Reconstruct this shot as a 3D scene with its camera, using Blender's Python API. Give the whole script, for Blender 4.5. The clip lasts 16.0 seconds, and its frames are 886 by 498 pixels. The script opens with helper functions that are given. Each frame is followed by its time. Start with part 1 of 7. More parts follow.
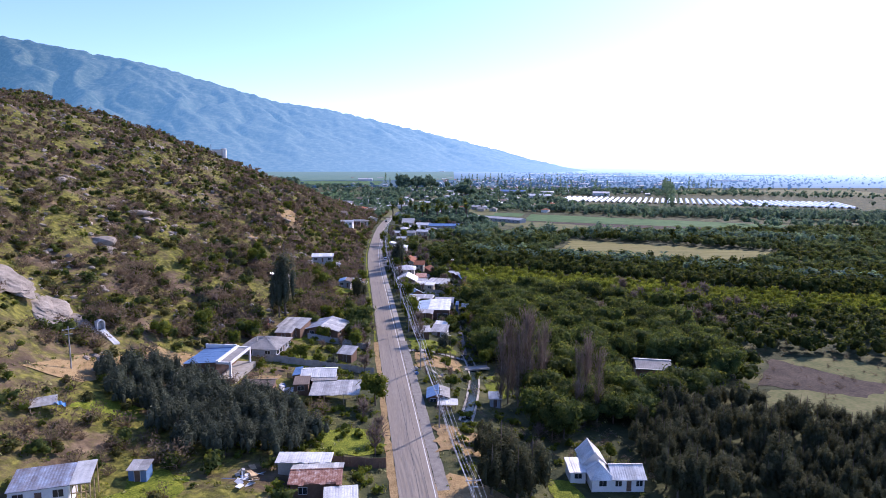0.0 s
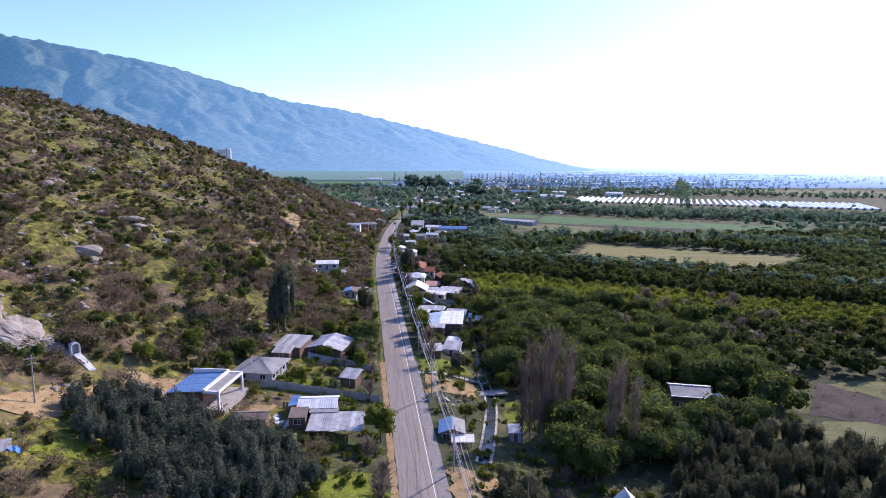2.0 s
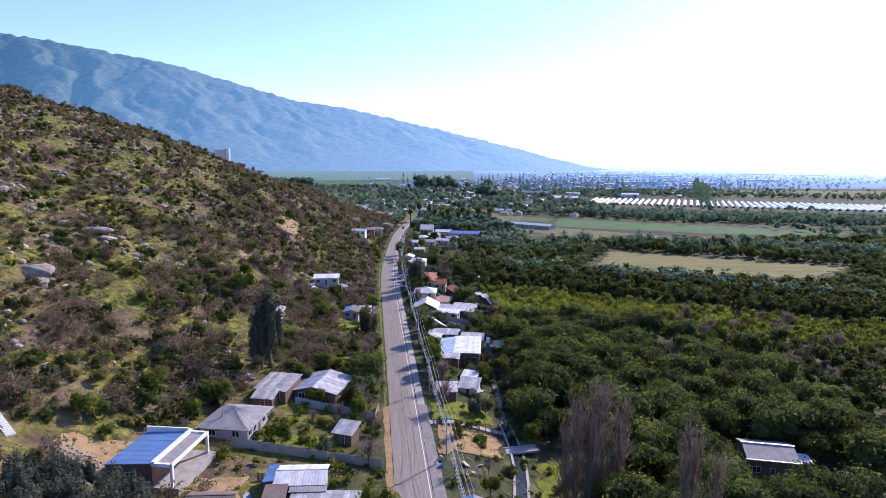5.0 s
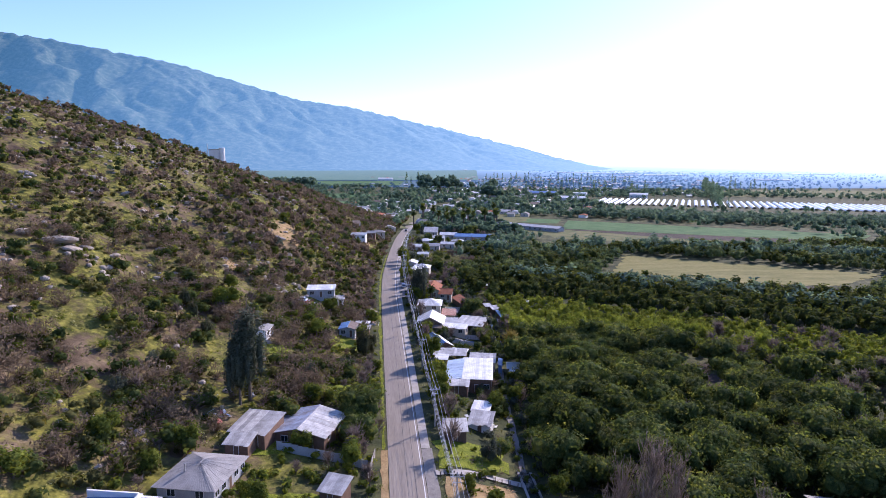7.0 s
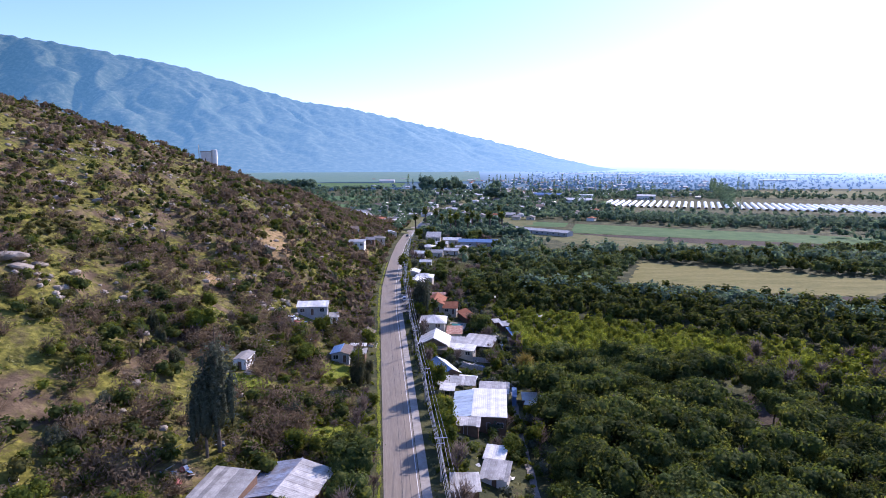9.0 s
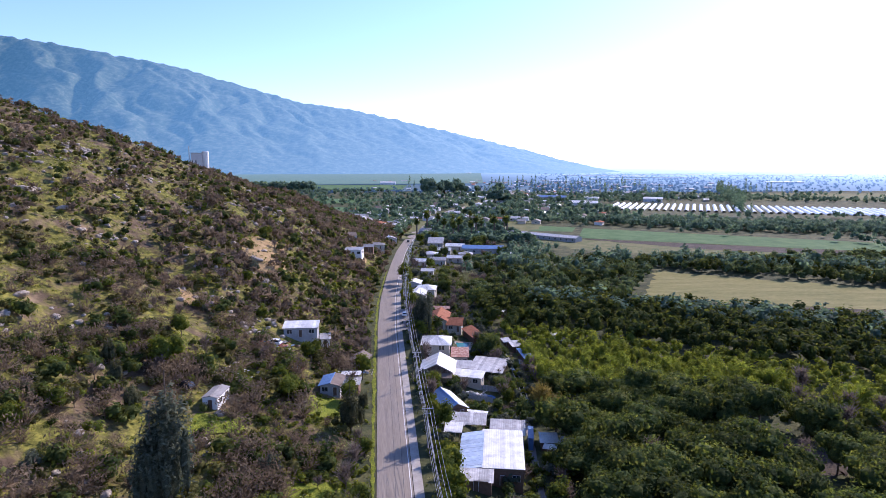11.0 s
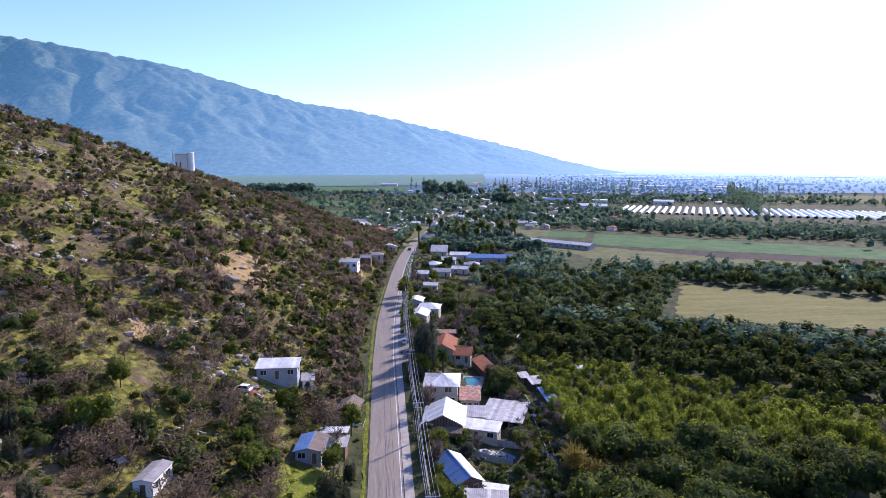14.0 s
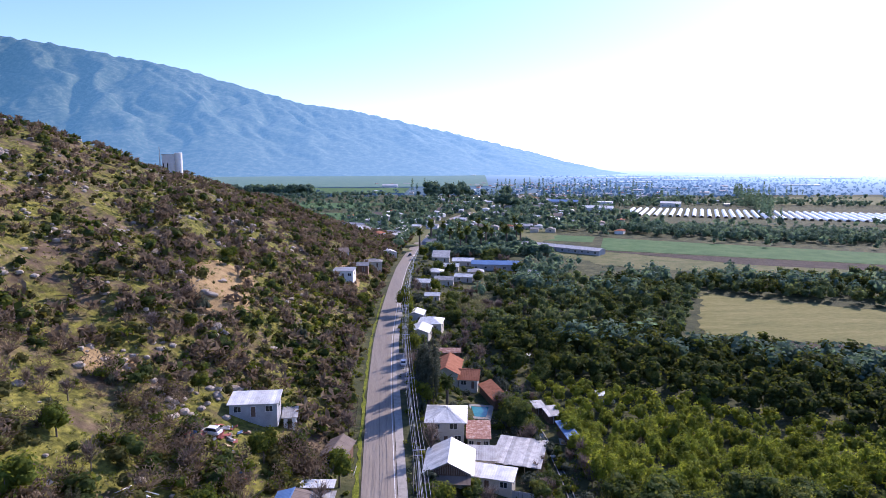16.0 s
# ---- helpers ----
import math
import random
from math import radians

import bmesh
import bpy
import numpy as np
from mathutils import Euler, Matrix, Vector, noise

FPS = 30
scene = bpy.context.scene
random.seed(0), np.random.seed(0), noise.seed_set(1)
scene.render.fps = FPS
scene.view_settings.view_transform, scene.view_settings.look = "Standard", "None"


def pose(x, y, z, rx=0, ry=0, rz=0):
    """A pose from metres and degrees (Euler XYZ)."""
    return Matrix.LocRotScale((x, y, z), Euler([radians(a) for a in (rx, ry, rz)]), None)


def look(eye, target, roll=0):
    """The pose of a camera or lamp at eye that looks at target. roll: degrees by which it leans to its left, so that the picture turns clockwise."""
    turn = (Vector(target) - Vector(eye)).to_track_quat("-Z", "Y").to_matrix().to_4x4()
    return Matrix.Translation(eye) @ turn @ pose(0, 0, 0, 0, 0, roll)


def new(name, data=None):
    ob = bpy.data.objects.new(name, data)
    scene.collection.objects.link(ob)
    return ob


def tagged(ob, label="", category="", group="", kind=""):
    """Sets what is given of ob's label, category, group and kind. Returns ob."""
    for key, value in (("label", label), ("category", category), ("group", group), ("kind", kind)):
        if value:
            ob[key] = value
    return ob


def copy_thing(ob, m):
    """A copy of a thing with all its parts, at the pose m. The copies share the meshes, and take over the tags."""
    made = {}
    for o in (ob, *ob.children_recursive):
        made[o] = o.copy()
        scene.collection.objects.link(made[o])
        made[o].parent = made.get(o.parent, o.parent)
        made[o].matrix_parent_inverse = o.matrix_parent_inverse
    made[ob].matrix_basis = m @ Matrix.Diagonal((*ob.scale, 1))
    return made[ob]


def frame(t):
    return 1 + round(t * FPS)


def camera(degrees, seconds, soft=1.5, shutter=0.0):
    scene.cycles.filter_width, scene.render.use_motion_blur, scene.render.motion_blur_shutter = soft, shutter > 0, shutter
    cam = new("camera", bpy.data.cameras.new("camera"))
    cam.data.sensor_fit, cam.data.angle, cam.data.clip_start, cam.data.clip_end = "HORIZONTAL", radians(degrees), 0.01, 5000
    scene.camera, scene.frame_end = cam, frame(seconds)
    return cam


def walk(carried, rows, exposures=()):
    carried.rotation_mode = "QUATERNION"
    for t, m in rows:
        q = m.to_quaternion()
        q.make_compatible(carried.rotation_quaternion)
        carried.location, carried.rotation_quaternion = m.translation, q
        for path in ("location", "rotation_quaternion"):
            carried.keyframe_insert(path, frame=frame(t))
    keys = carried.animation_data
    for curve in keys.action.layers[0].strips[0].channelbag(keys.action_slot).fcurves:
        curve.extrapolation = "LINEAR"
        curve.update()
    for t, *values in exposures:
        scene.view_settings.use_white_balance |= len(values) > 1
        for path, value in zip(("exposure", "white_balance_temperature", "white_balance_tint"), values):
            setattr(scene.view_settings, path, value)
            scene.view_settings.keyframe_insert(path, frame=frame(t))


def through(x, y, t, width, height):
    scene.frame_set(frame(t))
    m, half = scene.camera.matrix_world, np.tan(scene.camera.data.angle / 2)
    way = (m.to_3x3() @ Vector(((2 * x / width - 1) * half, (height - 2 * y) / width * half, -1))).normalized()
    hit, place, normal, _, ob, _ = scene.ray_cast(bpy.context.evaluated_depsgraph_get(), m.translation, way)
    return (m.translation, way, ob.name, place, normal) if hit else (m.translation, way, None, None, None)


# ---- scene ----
cam = camera(71.0, 16.0, soft=0.6)
PATH = [
    (0, (-9.678, 8.946, 54.284), (-9.397, 10.906, 53.999), 0.4),
    (0.5, (-9.391, 12.747, 54.591), (-9.12, 14.707, 54.303), 0.4),
    (1, (-9.099, 16.767, 54.863), (-8.834, 18.728, 54.575), 0.4),
    (1.5, (-8.798, 20.993, 55.1), (-8.54, 22.955, 54.812), 0.4),
    (2, (-8.488, 25.409, 55.304), (-8.236, 27.372, 55.016), 0.4),
    (2.5, (-8.168, 30.0, 55.476), (-7.922, 31.964, 55.188), 0.4),
    (3, (-7.838, 34.75, 55.618), (-7.598, 36.715, 55.331), 0.4),
    (3.5, (-7.499, 39.643, 55.734), (-7.263, 41.608, 55.446), 0.4),
    (4, (-7.151, 44.661, 55.826), (-6.919, 46.627, 55.538), 0.4),
    (6.5, (-5.309, 71.06, 56.061), (-5.094, 73.027, 55.769), 0.3),
    (7, (-4.93, 76.491, 56.09), (-4.717, 78.458, 55.798), 0.3),
    (7.5, (-4.552, 81.937, 56.121), (-4.341, 83.905, 55.83), 0.2),
    (8, (-4.175, 87.387, 56.157), (-3.966, 89.355, 55.867), 0.2),
    (8.5, (-3.801, 92.83, 56.202), (-3.594, 94.798, 55.913), 0.2),
    (9, (-3.432, 98.254, 56.257), (-3.226, 100.222, 55.969), 0.1),
    (11.5, (-1.684, 124.865, 56.708), (-1.484, 126.835, 56.425), 0.1),
    (12, (-1.356, 130.064, 56.826), (-1.158, 132.034, 56.543), 0.1),
    (12.5, (-1.035, 135.225, 56.946), (-0.838, 137.195, 56.663), 0.1),
    (13, (-0.719, 140.355, 57.061), (-0.523, 142.326, 56.779), 0.1),
    (13.5, (-0.407, 145.464, 57.166), (-0.211, 147.434, 56.884), 0.1),
    (14, (-0.095, 150.562, 57.251), (0.1, 152.532, 56.97), 0.1),
    (14.5, (0.219, 155.665, 57.307), (0.413, 157.636, 57.026), 0.1),
    (15, (0.539, 160.793, 57.322), (0.732, 162.763, 57.04), 0.1),
    (15.5, (0.869, 165.966, 57.281), (1.061, 167.937, 57.001), 0.1),
    (16, (1.215, 171.21, 57.17), (1.407, 173.181, 56.892), 0.1),
]
walk(cam, [(t, look(eye, target, roll)) for t, eye, target, roll in PATH], [(0, 0.48, 5160, 34), (16, 0.48, 5160, 34)])

# ---- light ----
SUN_AZ, SUN_EL = radians(48), radians(33)      # clockwise from the road's direction, and above the horizon
world = bpy.data.worlds.new("world")
scene.world = world
world.use_nodes = True
wn = world.node_tree.nodes
sky = wn.new("ShaderNodeTexSky")
sky.sky_type, sky.sun_disc = "NISHITA", False
sky.sun_elevation, sky.sun_rotation = SUN_EL, SUN_AZ
sky.altitude, sky.air_density, sky.dust_density, sky.ozone_density = 300, 1.0, 0.5, 2.5
wn["Background"].inputs["Strength"].default_value = 0.15
world.node_tree.links.new(sky.outputs[0], wn["Background"].inputs["Color"])

sun_data = bpy.data.lights.new("sun", "SUN")
sun_data.energy, sun_data.angle, sun_data.color = 5.0, radians(0.6), (1.0, 0.84, 0.57)
sun = new("sun", sun_data)
sun_way = Vector((math.sin(SUN_AZ) * math.cos(SUN_EL), math.cos(SUN_AZ) * math.cos(SUN_EL), math.sin(SUN_EL)))
sun.matrix_world = look(sun_way * 300, (0, 0, 0))


# ---- shape of the land ----
ROAD = [(0.0, -60.0), (0.0, 325.0), (1.0, 368.0), (3.5, 410.0), (6.8, 455.0), (11.3, 505.0), (16.5, 545.0), (24.0, 595.0), (37.0, 661.0), (55.0, 736.0), (74.0, 805.0), (118.0, 908.0), (184.0, 1064.0), (276.0, 1307.0), (423.0, 1733.0), (640.0, 2300.0)]


def ramp(v, a, b):
    """Smooth step from 0 at a to 1 at b."""
    s = np.clip((v - a) / (b - a), 0.0, 1.0)
    return s * s * (3 - 2 * s)


def waves(x, y, size, seed):
    """Cheap rolling relief of about +-1, of the given size in metres."""
    r = np.random.RandomState(seed)
    out = 0.0
    for k in range(6):
        a = r.uniform(0, 2 * math.pi)
        f = 2 * math.pi / (size * r.uniform(0.6, 1.6))
        out = out + np.sin((x * math.cos(a) + y * math.sin(a)) * f + r.uniform(0, 6.28))
    return out / 2.6


def road_x(y):
    return np.interp(y, [p[1] for p in ROAD], [p[0] for p in ROAD])


def ground_z(x, y):
    """Height of the land: the road at 0, the plain a little lower, the rocky hill beside it."""
    x, y = np.asarray(x, float), np.asarray(y, float)
    e = x - road_x(y)
    # plain on the river side
    right = -4.2 * ramp(e, 7.0, 26.0) * (1 - 0.35 * ramp(y, 330, 480))
    # hill
    d = np.maximum(-e - 5.0, 0.0)
    foot = np.interp(y, [60, 110, 165, 250, 300, 340, 380, 430, 800], [48, 46, 40, 33, 27, 9, 3, 1, 1])
    rise = d - foot
    rise = 0.5 * (rise + np.sqrt(rise * rise + 80.0)) - 80.0 / (4 * np.sqrt(80.0 + foot * foot) + 8)
    rise = np.maximum(rise, 0.0)
    size = 1 + 0.1 * ramp(y, 320, 380) - 0.42 * ramp(y, 430, 570)
    size = np.maximum(size - 0.7 * ramp(y - 0.55 * np.minimum(d, 140), 530, 670), 0.0)
    base = np.interp(y, [60, 170, 230, 290, 330, 360], [0.12, 0.1, 0.24, 0.33, 0.25, 0.12])
    hill = (base * np.minimum(d, 26) + 0.56 * rise - 0.00085 * np.minimum(rise, 300) ** 2) * size
    hill = np.maximum(hill, 0) * ramp(d, 0, 6)
    hill = hill + (1.6 * waves(x, y, 46, 3) + 0.7 * waves(x, y, 17, 5)) * ramp(hill, 6, 26)
    return np.where(e < 0, hill, right)


# ---- materials ----
def material(name, shades, size=1.0, rough=0.85, metal=0.0, detail=6.0, bump=0.0, bump_size=0.2, island=0.0, piece=0.0,
             through=0.0, gloss=0.3, fine=0.0, glow=None, stretch=(1, 1, 1), back=None):
    """A surface whose colour wanders between the shades; island and piece: brightness spread per island and per object;
    through: light that passes through leaves, tinted by back; fine: share of a second, finer grain."""
    m = bpy.data.materials.new(name)
    m.use_nodes = True
    n, l = m.node_tree.nodes, m.node_tree.links
    p = n["Principled BSDF"]
    geo = n.new("ShaderNodeNewGeometry")
    place = n.new("ShaderNodeMapping")
    place.inputs["Scale"].default_value = stretch
    l.new(geo.outputs["Position"], place.inputs["Vector"])
    tex = n.new("ShaderNodeTexNoise")
    tex.inputs["Scale"].default_value, tex.inputs["Detail"].default_value, tex.inputs["Roughness"].default_value = 1 / size, detail, 0.62
    l.new(place.outputs[0], tex.inputs["Vector"])
    fac = tex.outputs["Fac"]
    if fine:
        tex2 = n.new("ShaderNodeTexNoise")
        tex2.inputs["Scale"].default_value, tex2.inputs["Detail"].default_value = 9 / size, 4.0
        l.new(place.outputs[0], tex2.inputs["Vector"])
        mix = n.new("ShaderNodeMix")
        mix.inputs[0].default_value = fine
        l.new(fac, mix.inputs[2])
        l.new(tex2.outputs["Fac"], mix.inputs[3])
        fac = mix.outputs[0]
    ramp_node = n.new("ShaderNodeValToRGB")
    els = ramp_node.color_ramp.elements
    while len(els) < len(shades):
        els.new(0.5)
    for k, c in enumerate(shades):
        els[k].position = 0.32 + 0.36 * k / max(len(shades) - 1, 1)
        els[k].color = (*c, 1)
    l.new(fac, ramp_node.inputs[0])
    colour = ramp_node.outputs[0]
    for source, spread in ((("ShaderNodeNewGeometry", "Random Per Island"), island), (("ShaderNodeObjectInfo", "Random"), piece)):
        if spread:
            info = n.new(source[0])
            span = n.new("ShaderNodeMapRange")
            span.inputs["To Min"].default_value, span.inputs["To Max"].default_value = 1 - spread, 1 + spread
            l.new(info.outputs[source[1]], span.inputs["Value"])
            hsv = n.new("ShaderNodeHueSaturation")
            l.new(span.outputs[0], hsv.inputs["Value"])
            l.new(colour, hsv.inputs["Color"])
            colour = hsv.outputs[0]
    l.new(colour, p.inputs["Base Color"])
    p.inputs["Roughness"].default_value, p.inputs["Metallic"].default_value = rough, metal
    p.inputs["Specular IOR Level"].default_value = gloss
    if bump:
        tex3 = n.new("ShaderNodeTexNoise")
        tex3.inputs["Scale"].default_value, tex3.inputs["Detail"].default_value = 1 / bump_size, 5.0
        l.new(geo.outputs["Position"], tex3.inputs["Vector"])
        b = n.new("ShaderNodeBump")
        b.inputs["Strength"].default_value, b.inputs["Distance"].default_value = bump, bump_size
        l.new(tex3.outputs["Fac"], b.inputs["Height"])
        l.new(b.outputs[0], p.inputs["Normal"])
    if glow:
        p.inputs["Emission Color"].default_value, p.inputs["Emission Strength"].default_value = (*glow[0], 1), glow[1]
    if through:
        t = n.new("ShaderNodeBsdfTranslucent")
        if back:
            tint = n.new("ShaderNodeMix")
            tint.data_type, tint.blend_type = "RGBA", "MULTIPLY"
            tint.inputs[0].default_value, tint.inputs[7].default_value = 1.0, (*back, 1)
            l.new(colour, tint.inputs[6])
            colour = tint.outputs[2]
        l.new(colour, t.inputs["Color"])
        mixs = n.new("ShaderNodeMixShader")
        mixs.inputs[0].default_value = through
        l.new(p.outputs[0], mixs.inputs[1])
        l.new(t.outputs[0], mixs.inputs[2])
        l.new(mixs.outputs[0], n["Material Output"].inputs["Surface"])
    return m


def ground_material():
    """Dry hillside soil, winter grass and bare plain earth, by height and in patches."""
    m = bpy.data.materials.new("land")
    m.use_nodes = True
    n, l = m.node_tree.nodes, m.node_tree.links
    p = n["Principled BSDF"]
    p.inputs["Roughness"].default_value, p.inputs["Specular IOR Level"].default_value = 0.95, 0.15
    geo = n.new("ShaderNodeNewGeometry")

    def grain(size, detail, rough=0.6):
        t = n.new("ShaderNodeTexNoise")
        t.inputs["Scale"].default_value, t.inputs["Detail"].default_value, t.inputs["Roughness"].default_value = 1 / size, detail, rough
        l.new(geo.outputs["Position"], t.inputs["Vector"])
        return t.outputs["Fac"]

    def ramp_of(fac, stops):
        r = n.new("ShaderNodeValToRGB")
        while len(r.color_ramp.elements) < len(stops):
            r.color_ramp.elements.new(0.5)
        for e, (at, c) in zip(r.color_ramp.elements, stops):
            e.position, e.color = at, (*c, 1)
        l.new(fac, r.inputs[0])
        return r.outputs[0]

    def blend(fac, a, b):
        x = n.new("ShaderNodeMix")
        x.data_type = "RGBA"
        l.new(fac, x.inputs[0])
        l.new(a, x.inputs[6])
        l.new(b, x.inputs[7])
        return x.outputs[2]

    soil = ramp_of(grain(5, 8), [(0.3, (0.05, 0.035, 0.023)), (0.5, (0.12, 0.085, 0.052)), (0.7, (0.27, 0.195, 0.112))])
    grass = ramp_of(grain(1.5, 10), [(0.3, (0.04, 0.042, 0.01)), (0.5, (0.125, 0.12, 0.022)), (0.72, (0.3, 0.27, 0.05))])
    plain = ramp_of(grain(6, 10), [(0.3, (0.028, 0.036, 0.016)), (0.5, (0.06, 0.066, 0.026)), (0.7, (0.14, 0.13, 0.05))])
    patch = ramp_of(grain(15, 9, 0.7), [(0.42, (0, 0, 0)), (0.53, (1, 1, 1))])
    slope = blend(patch, soil, grass)
    sep = n.new("ShaderNodeSeparateXYZ")
    l.new(geo.outputs["Position"], sep.inputs[0])
    low = n.new("ShaderNodeMapRange")
    low.inputs["From Min"].default_value, low.inputs["From Max"].default_value = 0.2, 2.5
    l.new(sep.outputs["Z"], low.inputs["Value"])
    l.new(blend(low.outputs[0], plain, slope), p.inputs["Base Color"])
    b = n.new("ShaderNodeBump")
    b.inputs["Strength"].default_value, b.inputs["Distance"].default_value = 0.7, 0.5
    l.new(grain(1.1, 6), b.inputs["Height"])
    l.new(b.outputs[0], p.inputs["Normal"])
    return m


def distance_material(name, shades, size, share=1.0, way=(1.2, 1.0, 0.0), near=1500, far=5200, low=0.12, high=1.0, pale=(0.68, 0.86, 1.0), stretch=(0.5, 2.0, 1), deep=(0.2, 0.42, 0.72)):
    """The far backdrop, with haze put into its emission: it glows more and paler the farther it lies along a way."""
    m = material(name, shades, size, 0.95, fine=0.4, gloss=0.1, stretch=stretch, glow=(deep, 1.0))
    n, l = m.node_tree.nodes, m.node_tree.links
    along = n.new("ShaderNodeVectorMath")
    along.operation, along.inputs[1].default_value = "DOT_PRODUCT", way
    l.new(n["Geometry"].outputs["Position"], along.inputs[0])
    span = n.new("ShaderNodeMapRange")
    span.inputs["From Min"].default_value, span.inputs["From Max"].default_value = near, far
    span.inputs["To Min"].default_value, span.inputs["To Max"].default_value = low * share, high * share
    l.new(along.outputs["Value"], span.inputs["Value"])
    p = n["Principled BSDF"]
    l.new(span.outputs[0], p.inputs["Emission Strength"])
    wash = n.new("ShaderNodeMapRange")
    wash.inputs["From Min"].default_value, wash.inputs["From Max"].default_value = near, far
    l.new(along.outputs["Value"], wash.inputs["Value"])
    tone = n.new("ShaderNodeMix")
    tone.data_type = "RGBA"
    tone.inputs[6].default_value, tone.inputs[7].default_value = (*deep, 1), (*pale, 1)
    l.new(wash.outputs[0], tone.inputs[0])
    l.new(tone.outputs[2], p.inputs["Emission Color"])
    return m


M_LAND = ground_material()
M_ASPHALT = material("asphalt", [(0.2, 0.166, 0.128), (0.245, 0.206, 0.162), (0.3, 0.256, 0.205)], 2.2, 0.85, bump=0.2, bump_size=0.05, fine=0.5, stretch=(1.6, 0.1, 1))
M_GRAVEL = material("gravel", [(0.14, 0.125, 0.11), (0.22, 0.2, 0.175), (0.3, 0.275, 0.24)], 1.2, 0.95, fine=0.45, bump=0.4, bump_size=0.1)
M_PAINT = material("road_paint", [(0.5, 0.49, 0.46), (0.78, 0.77, 0.73)], 0.5, 0.7)
M_TAR = material("tar", [(0.06, 0.058, 0.056), (0.11, 0.105, 0.1)], 0.5, 0.75)
M_CONCRETE = material("concrete", [(0.24, 0.215, 0.185), (0.34, 0.31, 0.27), (0.42, 0.39, 0.34)], 1.5, 0.9, fine=0.3, bump=0.2)
M_DIRT = material("dirt", [(0.18, 0.12, 0.055), (0.31, 0.215, 0.1), (0.43, 0.315, 0.16)], 2.0, 0.95, fine=0.5, bump=0.5, bump_size=0.3, gloss=0.08)
M_LAWN = material("lawn", [(0.05, 0.066, 0.009), (0.14, 0.165, 0.016), (0.31, 0.31, 0.035)], 2.2, 0.9, fine=0.6, bump=0.4, bump_size=0.25, gloss=0.08)
M_DRYFIELD = material("dry_field", [(0.11, 0.115, 0.036), (0.19, 0.175, 0.058), (0.27, 0.23, 0.09)], 7.0, 0.95, fine=0.45, stretch=(0.35, 1.6, 1), gloss=0.1)
M_OLIVEFIELD = material("olive_field", [(0.07, 0.09, 0.032), (0.14, 0.14, 0.055), (0.2, 0.18, 0.085)], 9.0, 0.95, fine=0.4, gloss=0.1)
M_GREENFIELD = material("green_field", [(0.05, 0.1, 0.035), (0.08, 0.145, 0.05), (0.12, 0.17, 0.065)], 10.0, 0.95, fine=0.3, gloss=0.1)
M_PLOUGH = material("ploughed_earth", [(0.035, 0.028, 0.023), (0.07, 0.055, 0.043), (0.115, 0.09, 0.066)], 5.0, 0.95, fine=0.5, bump=0.5, gloss=0.1)
M_ROCK = material("granite", [(0.16, 0.13, 0.1), (0.3, 0.255, 0.2), (0.43, 0.375, 0.305)], 1.8, 0.9, fine=0.4, bump=0.6, bump_size=0.4, piece=0.2)
M_BARK = material("bark", [(0.09, 0.068, 0.05), (0.17, 0.135, 0.1)], 0.4, 0.95, fine=0.3)
M_BARKPALE = material("pale_bark", [(0.16, 0.125, 0.1), (0.3, 0.25, 0.2)], 0.6, 0.95, fine=0.3)
M_TWIG = material("twigs", [(0.1, 0.078, 0.062), (0.19, 0.148, 0.118), (0.3, 0.235, 0.185)], 3.5, 0.95, island=0.3, through=0.4, fine=0.35, gloss=0.05)
M_THORN = material("thorn_twigs", [(0.085, 0.062, 0.04), (0.175, 0.13, 0.083), (0.3, 0.23, 0.145)], 5.5, 0.95, island=0.2, through=0.42, fine=0.3, gloss=0.04)
M_TWIGBROWN = material("brown_twigs", [(0.14, 0.1, 0.06), (0.24, 0.175, 0.1)], 4.0, 0.95, island=0.35, through=0.2)
M_LEAF_DARK = material("dark_leaves", [(0.022, 0.042, 0.014), (0.07, 0.098, 0.03), (0.2, 0.21, 0.06)], 3.2, 0.85, island=0.3, piece=0.3, through=0.5, gloss=0.06, fine=0.35, back=(1.7, 1.5, 0.6))
M_LEAF_GREEN = material("green_leaves", [(0.035, 0.055, 0.012), (0.095, 0.125, 0.022), (0.19, 0.21, 0.038)], 3.0, 0.85, island=0.3, piece=0.2, through=0.5, gloss=0.06, fine=0.35, back=(1.9, 1.6, 0.5))
M_LEAF_GROVE = material("grove_leaves", [(0.068, 0.093, 0.02), (0.18, 0.212, 0.036), (0.32, 0.332, 0.06)], 2.6, 0.85, island=0.3, piece=0.22, through=0.55, gloss=0.06, fine=0.35, back=(1.65, 1.6, 0.5))
M_LEAF_OLIVE = material("grey_green_leaves", [(0.042, 0.053, 0.036), (0.085, 0.098, 0.064), (0.148, 0.157, 0.1)], 2.0, 0.8, island=0.3, piece=0.15, through=0.35, gloss=0.06, fine=0.5)
M_LEAF_SCRUB = material("scrub_leaves", [(0.03, 0.034, 0.013), (0.08, 0.082, 0.026), (0.17, 0.16, 0.05)], 5.0, 0.8, island=0.3, through=0.35, fine=0.3, gloss=0.06, back=(1.7, 1.45, 0.6))
M_LEAF_PINE = material("pine_needles", [(0.034, 0.042, 0.028), (0.076, 0.084, 0.046), (0.155, 0.15, 0.075)], 2.6, 0.9, island=0.25, piece=0.2, through=0.4, fine=0.3, gloss=0.03, back=(1.4, 1.2, 0.8))
M_LEAF_YELLOW = material("yellow_leaves", [(0.22, 0.17, 0.03), (0.33, 0.25, 0.05)], 3.0, 0.8, island=0.35, through=0.35)
M_REED = material("reeds", [(0.2, 0.2, 0.07), (0.34, 0.32, 0.13)], 3.0, 0.85, island=0.35, through=0.3)
